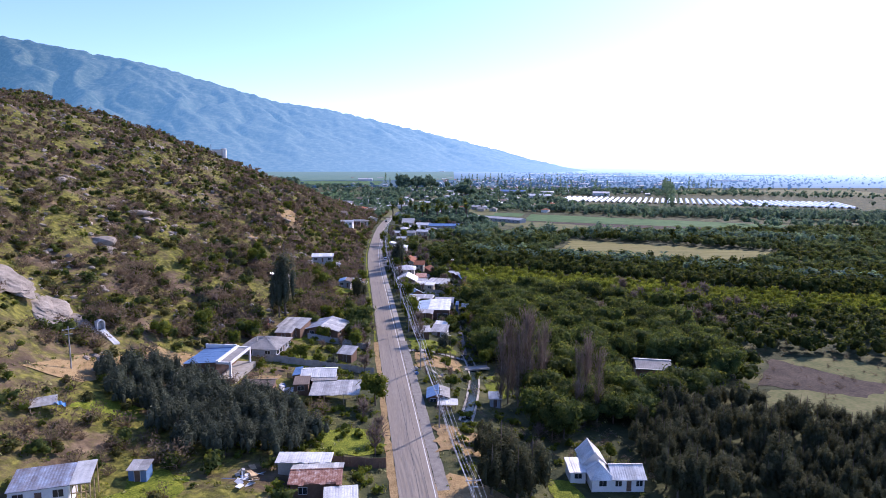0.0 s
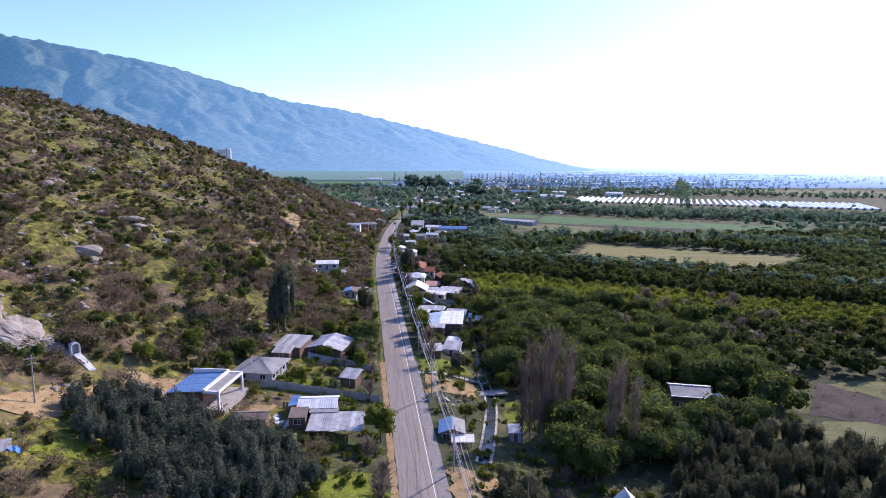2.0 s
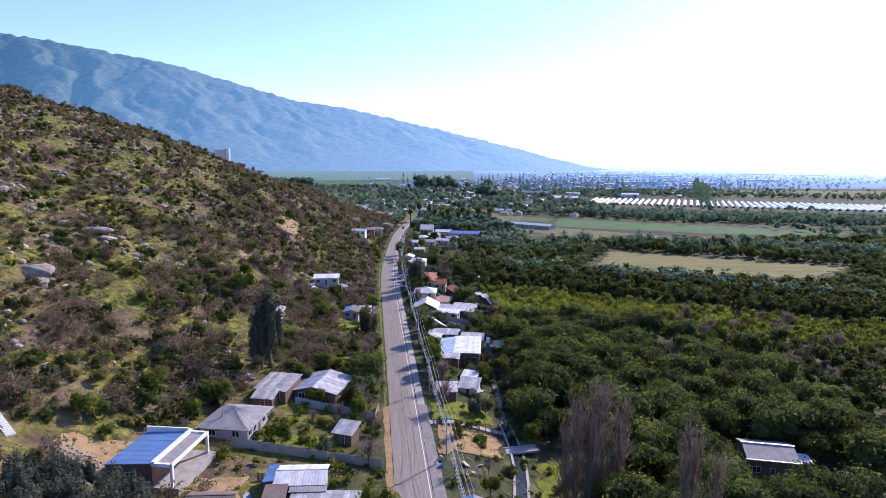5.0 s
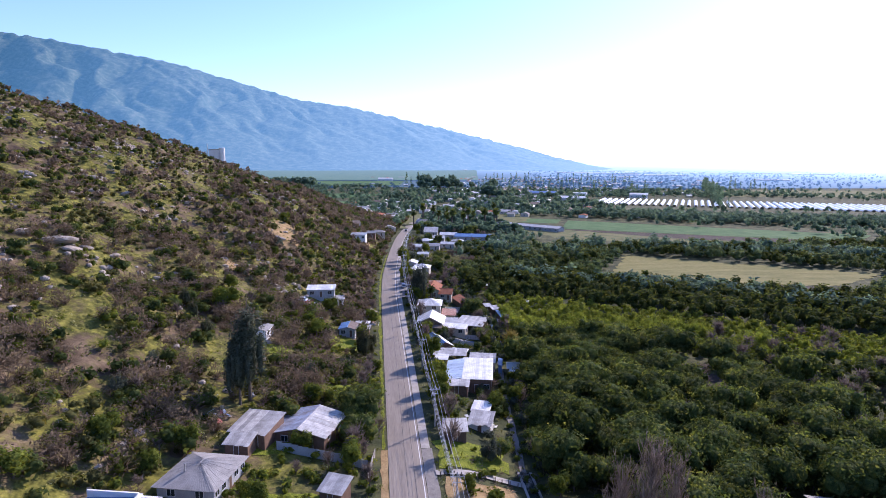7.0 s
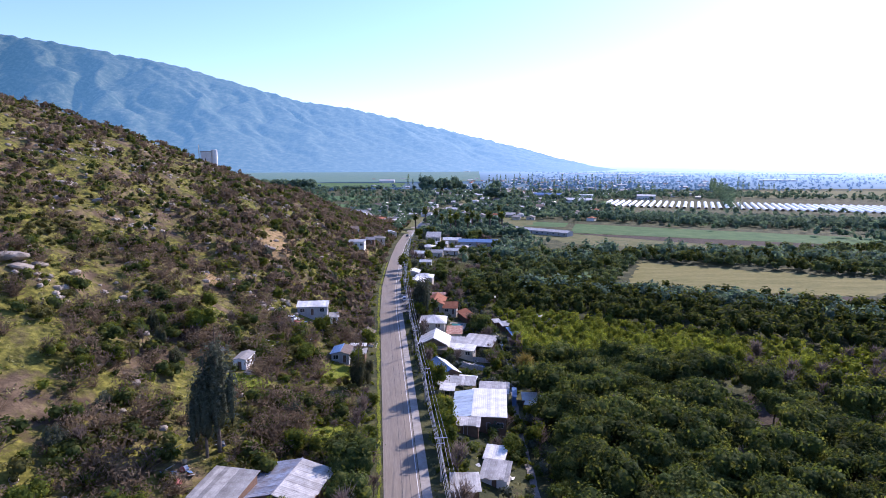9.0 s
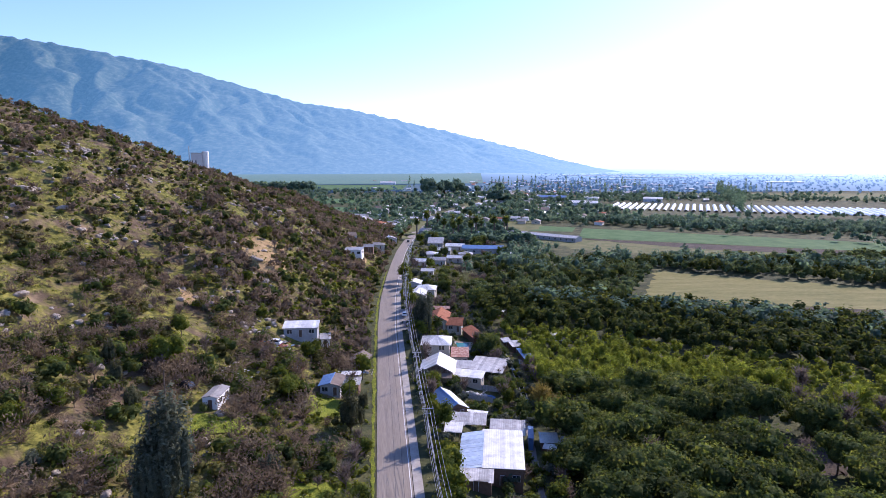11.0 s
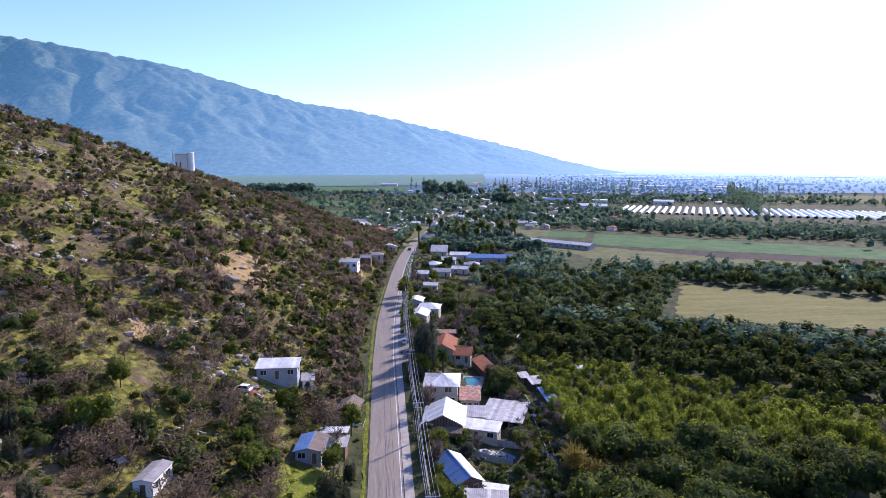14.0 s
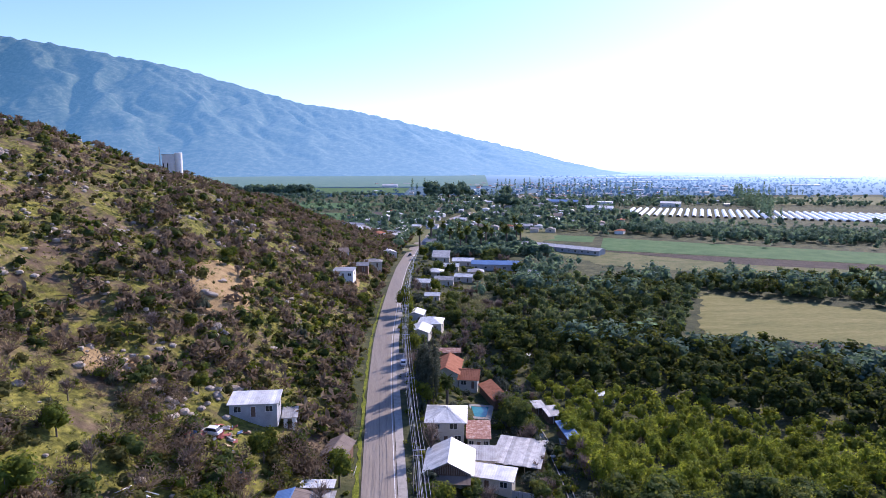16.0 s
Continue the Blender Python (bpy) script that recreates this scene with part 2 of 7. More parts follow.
M_WHITEROOF = material("white_roof_sheet", [(0.4, 0.38, 0.34), (0.64, 0.62, 0.57), (0.8, 0.78, 0.73)], 1.8, 0.45, metal=0.1, island=0.1, fine=0.4, gloss=0.5, piece=0.15)
M_PALEROOF = material("weathered_zinc_sheet", [(0.22, 0.195, 0.165), (0.38, 0.355, 0.315), (0.56, 0.535, 0.485)], 1.4, 0.45, metal=0.25, island=0.18, fine=0.4, gloss=0.45, piece=0.25)
M_STAINROOF = material("stained_blue_grey_sheet", [(0.16, 0.115, 0.09), (0.24, 0.25, 0.29), (0.36, 0.42, 0.54)], 1.3, 0.5, metal=0.1, island=0.15, fine=0.35, gloss=0.4, piece=0.2)
M_GREYROOF = material("grey_fibre_cement_sheet", [(0.17, 0.16, 0.15), (0.26, 0.245, 0.225), (0.34, 0.32, 0.29)], 1.4, 0.8, island=0.12, fine=0.4)
M_BLUEROOF = material("blue_roof_sheet", [(0.09, 0.16, 0.3), (0.13, 0.22, 0.4)], 2.0, 0.35, island=0.06, gloss=0.5)
M_RUST = material("rusty_roof_sheet", [(0.12, 0.052, 0.036), (0.25, 0.12, 0.08), (0.5, 0.42, 0.36)], 0.8, 0.75, island=0.35, fine=0.35)
M_SKYROOF = material("pale_blue_sheet", [(0.26, 0.31, 0.38), (0.38, 0.45, 0.54), (0.5, 0.56, 0.63)], 1.6, 0.45, island=0.12, fine=0.35, gloss=0.4, piece=0.15)
M_BROWNROOF = material("brown_roof_sheet", [(0.12, 0.09, 0.07), (0.2, 0.155, 0.12)], 1.5, 0.8, island=0.12, fine=0.3)
M_TILE = material("clay_tile", [(0.2, 0.078, 0.042), (0.33, 0.135, 0.072), (0.42, 0.2, 0.115)], 1.2, 0.9, island=0.2, fine=0.35, gloss=0.1)
M_REDROOF = material("red_roof_sheet", [(0.24, 0.07, 0.055), (0.36, 0.12, 0.09)], 1.6, 0.7, island=0.12)
M_WALLWHITE = material("white_render", [(0.62, 0.6, 0.57), (0.78, 0.77, 0.74)], 1.8, 0.85, fine=0.3, bump=0.15)
M_WALLCREAM = material("cream_render", [(0.4, 0.36, 0.29), (0.55, 0.5, 0.41)], 1.8, 0.9, fine=0.3)
M_WALLGREY = material("grey_render", [(0.28, 0.28, 0.28), (0.42, 0.42, 0.42)], 1.8, 0.9, fine=0.3)
M_WALLWOOD = material("stained_boards", [(0.12, 0.07, 0.045), (0.21, 0.13, 0.085)], 0.8, 0.85, island=0.2, fine=0.3)
M_TIMBER = material("raw_timber", [(0.36, 0.25, 0.13), (0.5, 0.37, 0.21)], 0.8, 0.85, island=0.12)
M_GLASS = material("window_glass", [(0.02, 0.025, 0.03), (0.035, 0.04, 0.045)], 2.0, 0.08, gloss=0.6)
M_FRAME = material("window_frame", [(0.5, 0.49, 0.47), (0.66, 0.65, 0.63)], 1.0, 0.5)
M_DOOR = material("door_wood", [(0.1, 0.065, 0.045), (0.17, 0.11, 0.075)], 0.6, 0.7)
M_POLE = material("pole_concrete", [(0.24, 0.22, 0.2), (0.36, 0.34, 0.31)], 0.8, 0.9)
M_WIRE = material("cable", [(0.3, 0.3, 0.3), (0.45, 0.45, 0.44)], 1.0, 0.4, metal=0.5, gloss=0.6)
M_STEEL = material("galvanised_steel", [(0.4, 0.4, 0.4), (0.55, 0.55, 0.55)], 0.5, 0.4, metal=0.7)
M_WATER = material("canal_water", [(0.015, 0.024, 0.022), (0.026, 0.038, 0.034)], 2.0, 0.15, gloss=0.2, bump=0.2)
M_POOL = material("pool_water", [(0.03, 0.16, 0.17), (0.06, 0.24, 0.24)], 2.0, 0.12, gloss=0.3)
M_TARP_BLUE = material("blue_tarpaulin", [(0.06, 0.18, 0.42), (0.1, 0.28, 0.55)], 1.0, 0.5, bump=0.5, bump_size=0.4)
M_PLASTIC = material("greenhouse_film", [(0.6, 0.61, 0.6), (0.76, 0.77, 0.76)], 4.0, 0.35, gloss=0.5, island=0.1)
M_CARWHITE = material("car_paint_white", [(0.74, 0.75, 0.76), (0.8, 0.8, 0.81)], 3.0, 0.25, gloss=0.6)
M_CARDARK = material("car_paint_dark", [(0.03, 0.03, 0.035), (0.05, 0.05, 0.055)], 3.0, 0.25, gloss=0.6)
M_CARRED = material("car_paint_red", [(0.3, 0.07, 0.04), (0.38, 0.1, 0.06)], 2.0, 0.4)
M_RUBBER = material("tyre_rubber", [(0.02, 0.02, 0.02), (0.035, 0.035, 0.035)], 0.3, 0.9)
# vineyard and mountain glow with painted haze, the mountain more towards the right
M_VINE = distance_material("hazy_vineyard_rows", [(0.05, 0.1, 0.05), (0.1, 0.155, 0.07), (0.16, 0.2, 0.1)], 16.0, 0.35, (0, 1, 0), 1100, 4300, 0.2, 1.0, (0.4, 0.65, 0.9))
M_MOUNTAIN = distance_material("hazy_scrub_mountain", [(0.012, 0.024, 0.018), (0.055, 0.07, 0.045), (0.16, 0.158, 0.105)], 22.0, 1.0, (1, 0, 0), -2600, 1300, 0.13, 0.54, (0.44, 0.73, 0.95), (1, 1, 1), (0.14, 0.46, 0.7))
# distance haze is put into this leaf colour: bluer and lighter than nearby leaves
M_LEAF_HAZE = material("haze_blue_leaves", [(0.05, 0.095, 0.072), (0.115, 0.18, 0.128), (0.21, 0.265, 0.17)], 6.0, 0.8, island=0.28, through=0.5, gloss=0.08, fine=0.35, back=(1.4, 1.3, 0.9))
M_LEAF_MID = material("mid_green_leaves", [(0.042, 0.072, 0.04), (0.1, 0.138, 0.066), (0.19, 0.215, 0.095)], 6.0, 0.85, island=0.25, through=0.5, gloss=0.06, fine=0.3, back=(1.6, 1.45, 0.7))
# valley floor and horizon trees carry painted haze as emission
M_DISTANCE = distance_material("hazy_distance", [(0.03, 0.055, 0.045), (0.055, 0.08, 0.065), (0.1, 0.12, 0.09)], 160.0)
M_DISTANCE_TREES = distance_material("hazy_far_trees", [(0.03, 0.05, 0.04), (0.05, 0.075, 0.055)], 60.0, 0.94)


# ---- mesh helpers ----
def fast_mesh(name, verts, faces, mats):
    """A mesh from arrays: verts (n, 3), faces (m, 3 or 4)."""
    verts, faces = np.asarray(verts, np.float32), np.asarray(faces, np.int32)
    me = bpy.data.meshes.new(name)
    k = faces.shape[1]
    me.vertices.add(len(verts))
    me.vertices.foreach_set("co", verts.ravel())
    me.loops.add(faces.size)
    me.loops.foreach_set("vertex_index", faces.ravel())
    me.polygons.add(len(faces))
    me.polygons.foreach_set("loop_start", np.arange(0, faces.size, k, dtype=np.int32))
    me.update(calc_edges=True)
    me.validate()
    me.materials.append(mats)
    return me


def thing(name, x, y, z, rz=0.0, label="", category="", group="", kind=""):
    """The Empty at the base of a thing with parts."""
    ob = new(name)
    ob.empty_display_size = 0.5
    ob.matrix_basis = pose(x, y, z, 0, 0, rz)
    return tagged(ob, label, category, group, kind)


def part(name, data, parent, label="", mat=None):
    """A mesh (or bmesh with its material) as one object under a thing or a part."""
    if isinstance(data, bmesh.types.BMesh):
        me = bpy.data.meshes.new(name)
        data.to_mesh(me)
        data.free()
        me.materials.append(mat)
        data = me
    ob = new(name, data)
    ob.parent = parent
    if label:
        ob["label"] = label
    return ob


def box(bm, x0, x1, y0, y1, z0, z1, turn=None):
    vs = [bm.verts.new((x, y, z)) for z in (z0, z1) for x, y in ((x0, y0), (x1, y0), (x1, y1), (x0, y1))]
    for f in ((3, 2, 1, 0), (4, 5, 6, 7), (0, 1, 5, 4), (1, 2, 6, 5), (2, 3, 7, 6), (3, 0, 4, 7)):
        bm.faces.new([vs[k] for k in f])
    if turn:
        for v in vs:
            v.co = turn @ v.co
    return vs


def boxes(*rows):
    bm = bmesh.new()
    for r in rows:
        box(bm, *r)
    return bm


def bevelled(bm, w=0.03):
    bmesh.ops.bevel(bm, geom=bm.edges[:], offset=w, segments=1, affect="EDGES")
    return bm


def gz(x, y):
    return float(ground_z(x, y))


# ---- plants: arrays of leaves and sticks ----
def ball(n):
    """Vertices on a unit ball and its quads, n by n to a side."""
    seen, verts, quads = {}, [], []
    for axis in range(3):
        for s in (-1, 1):
            def corner(i, j):
                p = [0, 0, 0]
                p[axis], p[(axis + 1) % 3], p[(axis + 2) % 3] = s, math.tan((2 * i / n - 1) * 0.7854), math.tan((2 * j / n - 1) * 0.7854)
                q = np.array(p) / np.linalg.norm(p)
                key = tuple(np.round(q, 4))
                if key not in seen:
                    seen[key] = len(verts)
                    verts.append(q)
                return seen[key]
            for i in range(n):
                for j in range(n):
                    f = (corner(i, j), corner(i + 1, j), corner(i + 1, j + 1), corner(i, j + 1))
                    quads.append(f if s > 0 else f[::-1])
    return np.array(verts), np.array(quads)


BALLS = {n: ball(n) for n in (2, 3)}


def cores(rng, lobes, n=2, share=0.86):
    """The dense inside of a crown: an uneven rounded mass for each lobe."""
    v, f = BALLS[n]
    out = []
    for x, y, z, rx, ry, rz in lobes:
        q = v * rng.uniform(0.74, 1.14, (len(v), 1)) * share * np.array([rx, ry, rz]) + np.array([x, y, z])
        out.append((q, f))
    return joined(*out)


def crown_arrays(rng, lobes, count, size, droop=0.0, slim=1.0, n=2, share=0.74):
    """A leafy crown: its dense inside and small leaf clumps all over it."""
    return joined(cores(rng, lobes, n, share), leaf_quads(rng, lobes, count, size, droop, slim, 0.7))


def leaf_quads(rng, lobes, count, size, droop=0.0, slim=1.0, inner=0.62):
    """Leaf clumps over rounded lobes (x, y, z, rx, ry, rz): each a small bent quad."""
    lobes = np.asarray(lobes, float)
    w = lobes[:, 3] * lobes[:, 4] + lobes[:, 3] * lobes[:, 5]
    which = rng.choice(len(lobes), count, p=w / w.sum())
    way = rng.normal(size=(count, 3))
    way /= np.linalg.norm(way, axis=1)[:, None]
    way[:, 2] = np.where(way[:, 2] < -0.55, -way[:, 2], way[:, 2])
    r = rng.uniform(inner, 1.08, count)[:, None]
    c = lobes[which, :3] + way * lobes[which, 3:6] * r
    nrm = way + rng.normal(scale=0.38, size=(count, 3))
    nrm[:, 2] += 0.25
    nrm /= np.linalg.norm(nrm, axis=1)[:, None]
    a = np.cross(nrm, rng.normal(size=(count, 3)))
    a /= np.linalg.norm(a, axis=1)[:, None] + 1e-9
    b = np.cross(nrm, a)
    s = size * rng.uniform(0.55, 1.35, count)[:, None]
    q = rng.uniform(0.45, 0.9, count)[:, None] * slim
    v = np.stack([c - a * s, c - b * s * q, c + a * s - nrm * s * 0.25, c + b * s * q], 1)
    v[:, :, 2] -= droop * rng.uniform(0, 1, (count, 1))
    return v.reshape(-1, 3), np.arange(count * 4).reshape(-1, 4)


def sticks(p0, p1, r0, r1, sides=3):
    """Thin tapered prisms from p0 to p1."""
    p0, p1 = np.asarray(p0, float), np.asarray(p1, float)
    n = len(p0)
    r0, r1 = np.broadcast_to(r0, n), np.broadcast_to(r1, n)
    d = p1 - p0
    d = d / (np.linalg.norm(d, axis=1)[:, None] + 1e-9)
    a = np.cross(d, np.where(np.abs(d[:, 2:3]) > 0.9, [[1.0, 0, 0]], [[0, 0, 1.0]]))
    a /= np.linalg.norm(a, axis=1)[:, None] + 1e-9
    b = np.cross(d, a)
    ring = []
    for p, r in ((p0, r0), (p1, r1)):
        for k in range(sides):
            g = 2 * math.pi * k / sides
            ring.append(p + (a * math.cos(g) + b * math.sin(g)) * r[:, None])
    v = np.stack(ring, 1)
    f = np.array([[k, (k + 1) % sides, sides + (k + 1) % sides, sides + k] for k in range(sides)])
    return v.reshape(-1, 3), (np.arange(n)[:, None, None] * 2 * sides + f).reshape(-1, 4)


def ribbons(rng, p0, p1, w0, w1):
    """Thin flat tapered strips from p0 to p1, for twigs."""
    p0, p1 = np.asarray(p0, float), np.asarray(p1, float)
    n = len(p0)
    side = np.cross(p1 - p0, rng.normal(size=(n, 3)))
    side /= np.linalg.norm(side, axis=1)[:, None] + 1e-9
    v = np.stack([p0 - side * w0, p0 + side * w0, p1 + side * w1, p1 - side * w1], 1)
    return v.reshape(-1, 3), np.arange(n * 4).reshape(-1, 4)


def joined(*pieces):
    vs, fs, at = [], [], 0
    for v, f in pieces:
        vs.append(v)
        fs.append(f + at)
        at += len(v)
    return np.concatenate(vs), np.concatenate(fs)


def trunk_mesh(rng, height, radius, spread, limbs=4, start=0.4):
    p0, p1, r0, r1 = [(0, 0, -0.4)], [(rng.normal(0, 0.08), rng.normal(0, 0.08), height * start)], [radius], [radius * 0.8]
    for k in range(limbs):
        g = 2 * math.pi * (k + rng.uniform(-0.3, 0.3)) / limbs
        q = (math.cos(g) * spread * rng.uniform(0.4, 0.8), math.sin(g) * spread * rng.uniform(0.4, 0.8), height * rng.uniform(0.7, 0.92))
        p0.append(p1[0])
        p1.append(q)
        r0.append(radius * 0.55)
        r1.append(radius * 0.15)
    return sticks(p0, p1, r0, r1, 6)


def lobes_round(rng, width, height, base, count):
    out = []
    for k in range(count):
        g, r = rng.uniform(0, 6.283), math.sqrt(rng.uniform(0, 1)) * width * 0.33
        z = base + (height - base) * rng.uniform(0.3, 0.78)
        s = width * rng.uniform(0.2, 0.32)
        out.append((r * math.cos(g), r * math.sin(g), z, s, s, min(s * rng.uniform(0.75, 1.0), height - z)))
    out.append((0, 0, base + (height - base) * 0.5, width * 0.33, width * 0.33, (height - base) * 0.45))
    return out


def bare_crown(rng, height, width, start, branches, twigs, up=0.5, thick=0.03):
    """Leafless branches and their twigs."""
    p0 = np.zeros((branches, 3))
    p0[:, 2] = rng.uniform(start, 0.75, branches) * height
    g = rng.uniform(0, 6.283, branches)
    reach = width * 0.5 * rng.uniform(0.5, 1.0, branches) * (1.15 - p0[:, 2] / height)
    p1 = p0 + np.stack([np.cos(g) * reach, np.sin(g) * reach, reach * up * rng.uniform(0.7, 1.5, branches) + 0.05 * height], 1)
    p1[:, 2] = np.minimum(p1[:, 2], height)
    main = sticks(p0, p1, thick * 2.2, thick, 3)
    k = rng.randint(0, branches, twigs)
    s = rng.uniform(0.25, 1.0, (twigs, 1))
    t0 = p0[k] * (1 - s) + p1[k] * s
    way = (p1 - p0)[k] / (np.linalg.norm((p1 - p0)[k], axis=1)[:, None] + 1e-9)
    t1 = t0 + (way * 0.6 + rng.normal(scale=0.55, size=(twigs, 3)) + [0, 0, up * 0.6]) * width * rng.uniform(0.08, 0.2, (twigs, 1))
    return joined(main, ribbons(rng, t0, t1, thick * 1.5, thick * 0.6))


def make_tree(name, crown, trunk, leaf, bark, label, category, group=""):
    """The pattern of one kind of tree, far below the land; copies stand where they grow."""
    ob = thing(name, 0, 0, -400, 0, label, category, group)
    if trunk is not None:
        part("trunk", fast_mesh("trunk", *trunk, bark), ob)
    me = fast_mesh("crown", *crown, leaf)
    me.polygons.foreach_set("use_smooth", np.ones(len(me.polygons), bool))
    part("crown", me, ob)
    return ob


used = set()


def plant(kind, x, y, size=1.0, rz=None, rng=random, high=1.0, z=None, label=""):
    """One tree of a kind: the pattern itself the first time, then copies."""
    m = pose(x, y, (gz(x, y) if z is None else z) - 0.1, 0, 0, rng.uniform(0, 360) if rz is None else rz) @ Matrix.Diagonal((size, size, size * high, 1))
    if kind in used:
        ob = copy_thing(kind, m)
    else:
        used.add(kind)
        ob = kind
        ob.matrix_basis = m
    if label:
        ob["label"] = label
    return ob


def scatter(variants, xs, ys, zs, sizes, rng, squash=1.0):
    """Joins many small plants into one pair of arrays."""
    vs, fs, at = [], [], 0
    pick = rng.randint(0, len(variants), len(xs))
    for k, (v, f) in enumerate(variants):
        idx = np.where(pick == k)[0]
        if not len(idx):
            continue
        g = rng.uniform(0, 6.283, len(idx))
        c, s = np.cos(g)[:, None], np.sin(g)[:, None]
        sz = np.asarray(sizes)[idx][:, None]
        px = (v[None, :, 0] * c - v[None, :, 1] * s) * sz + np.asarray(xs)[idx][:, None]
        py = (v[None, :, 0] * s + v[None, :, 1] * c) * sz + np.asarray(ys)[idx][:, None]
        pz = v[None, :, 2] * sz * squash + np.asarray(zs)[idx][:, None]
        vs.append(np.stack([px, py, pz], -1).reshape(-1, 3))
        fs.append((f[None] + (np.arange(len(idx)) * len(v))[:, None, None]).reshape(-1, f.shape[1]) + at)
        at += len(idx) * len(v)
    return np.concatenate(vs), np.concatenate(fs)


def inside(x, y, poly):
    """Whether points lie in a polygon."""
    x, y = np.asarray(x, float), np.asarray(y, float)
    hit = np.zeros(x.shape, bool)
    for (x0, y0), (x1, y1) in zip(poly, poly[1:] + poly[:1]):
        cross = (y0 > y) != (y1 > y)
        hit ^= cross & (x < (x1 - x0) * (y - y0) / ((y1 - y0) or 1e-9) + x0)
    return hit


# ---- land ----
def spaced(stops):
    """Grid lines: (from, step) pairs up to the last stop."""
    out = []
    for (a, step), (b, _) in zip(stops, stops[1:]):
        out += list(np.arange(a, b - step * 0.5, step))
    return np.array(out + [stops[-1][0]])


def grid_mesh(name, xs, ys, height, mat, smooth=True):
    gx, gy = np.meshgrid(xs, ys)
    v = np.stack([gx, gy, height(gx, gy)], -1).reshape(-1, 3)
    nx, ny = len(xs), len(ys)
    i = (np.arange(ny - 1)[:, None] * nx + np.arange(nx - 1)).ravel()
    me = fast_mesh(name, v, np.stack([i, i + 1, i + 1 + nx, i + nx], 1), mat)
    me.polygons.foreach_set("use_smooth", np.ones(len(me.polygons), bool))
    return me


land = new("ground", grid_mesh("ground", spaced([(-3500, 250), (-1000, 40), (-320, 5), (-20, 1.5), (45, 5), (420, 40), (1000, 250), (4500, 250)]),
                               spaced([(-400, 100), (40, 4), (620, 8), (940, 60), (1600, 250), (4850, 250)]), ground_z, M_LAND))
tagged(land, "dry hillside soil and patchy winter grass of the valley", "ground", kind="structure")


def strip(name, centre, left, right, lift, mat, label, category, parent=None, kind="structure", step=4.0, wobble=0.0):
    """A band along a line (x, y), from left to right of it, laid over the land."""
    pts = np.array(centre, float)
    seg = np.r_[0, np.cumsum(np.hypot(*np.diff(pts, axis=0).T))]
    s = np.arange(0, seg[-1] + step, step).clip(0, seg[-1])
    x, y = np.interp(s, seg, pts[:, 0]), np.interp(s, seg, pts[:, 1])
    if len(pts) > 2:
        for _ in range(10):
            x[1:-1], y[1:-1] = (x[:-2] + 2 * x[1:-1] + x[2:]) / 4, (y[:-2] + 2 * y[1:-1] + y[2:]) / 4
    dx, dy = np.gradient(x), np.gradient(y)
    n = np.hypot(dx, dy)
    nx, ny = dy / n, -dx / n
    r = np.random.RandomState(len(name) * 7 + int(abs(left) * 10))
    cols = np.linspace(left, right, 5)
    v = []
    for k, c in enumerate(cols):
        w = r.normal(0, wobble, len(s)) if wobble and k in (0, 4) else 0
        px, py = x + nx * (c + w), y + ny * (c + w)
        v.append(np.stack([px, py, np.maximum(ground_z(px, py), ground_z(x + nx * (c * 0.97), y + ny * (c * 0.97))) + lift], -1))
    v = np.stack(v, 1).reshape(-1, 3)
    i = (np.arange(len(s) - 1)[:, None] * 5 + np.arange(4)).ravel()
    ob = new(name, fast_mesh(name, v, np.stack([i, i + 1, i + 6, i + 5], 1), mat))
    ob.parent = parent
    if parent is None:
        tagged(ob, label, category, kind=kind)
    return ob


road = strip("road", ROAD, -3.15, 3.2, 0.10, M_ASPHALT, "worn grey asphalt road with tyre streaks", "road", step=3.0)
strip("edge_line", [p for p in ROAD if p[1] < 700], 2.72, 2.86, 0.112, M_PAINT, "", "", road, step=3.0)
strip("edge_line", [p for p in ROAD if p[1] < 700], -3.1, -3.02, 0.112, M_GRAVEL, "", "", road, step=3.0)
for dx in (0.05, 1.5):
    strip("tar_seam", [(dx, 60), (dx + 0.2, 120), (dx - 0.1, 180), (dx + 0.15, 240), (dx - 0.1, 300), (dx, 325)], -0.035, 0.035, 0.106, M_TAR, "", "", road, step=4.0)
strip("verge", [(-3.8, 84), (-3.8, 190)], -0.7, 0.6, 0.07, M_DIRT, "dusty dry verge of the road", "verge", step=2.0, wobble=0.12)
strip("verge", [(-3.9, 190), (-3.95, 250), (-3.9, 325), (-3.0, 368), (-0.5, 410), (1.2, 435)], -0.35, 0.35, 0.07, M_LAWN, "yellow-green grass verge of the road", "verge", step=2.0, wobble=0.15)
strip("pavement", [(4.3, 190), (4.3, 325), (5.3, 368), (7.8, 410), (9.0, 427)], -1.0, 0.7, 0.16, M_CONCRETE, "pale concrete pavement beside the road", "pavement", step=3.0)
strip("lay_by", [(5.6, 322), (6.0, 352)], -1.2, 2.2, 0.17, M_GRAVEL, "pale dusty lay-by beside the road", "lay-by", step=2.0, wobble=0.1)
strip("shoulder", [(4.4, 104), (4.4, 190)], -1.1, 1.0, 0.085, M_GRAVEL, "dusty gravel shoulder of the road", "shoulder", step=2.0, wobble=0.04)
strip("junction", [(4, 107), (16, 97), (30, 88)], -4.5, 4.5, 0.08, M_DIRT, "pale dusty side road at the junction", "side road", wobble=0.4)


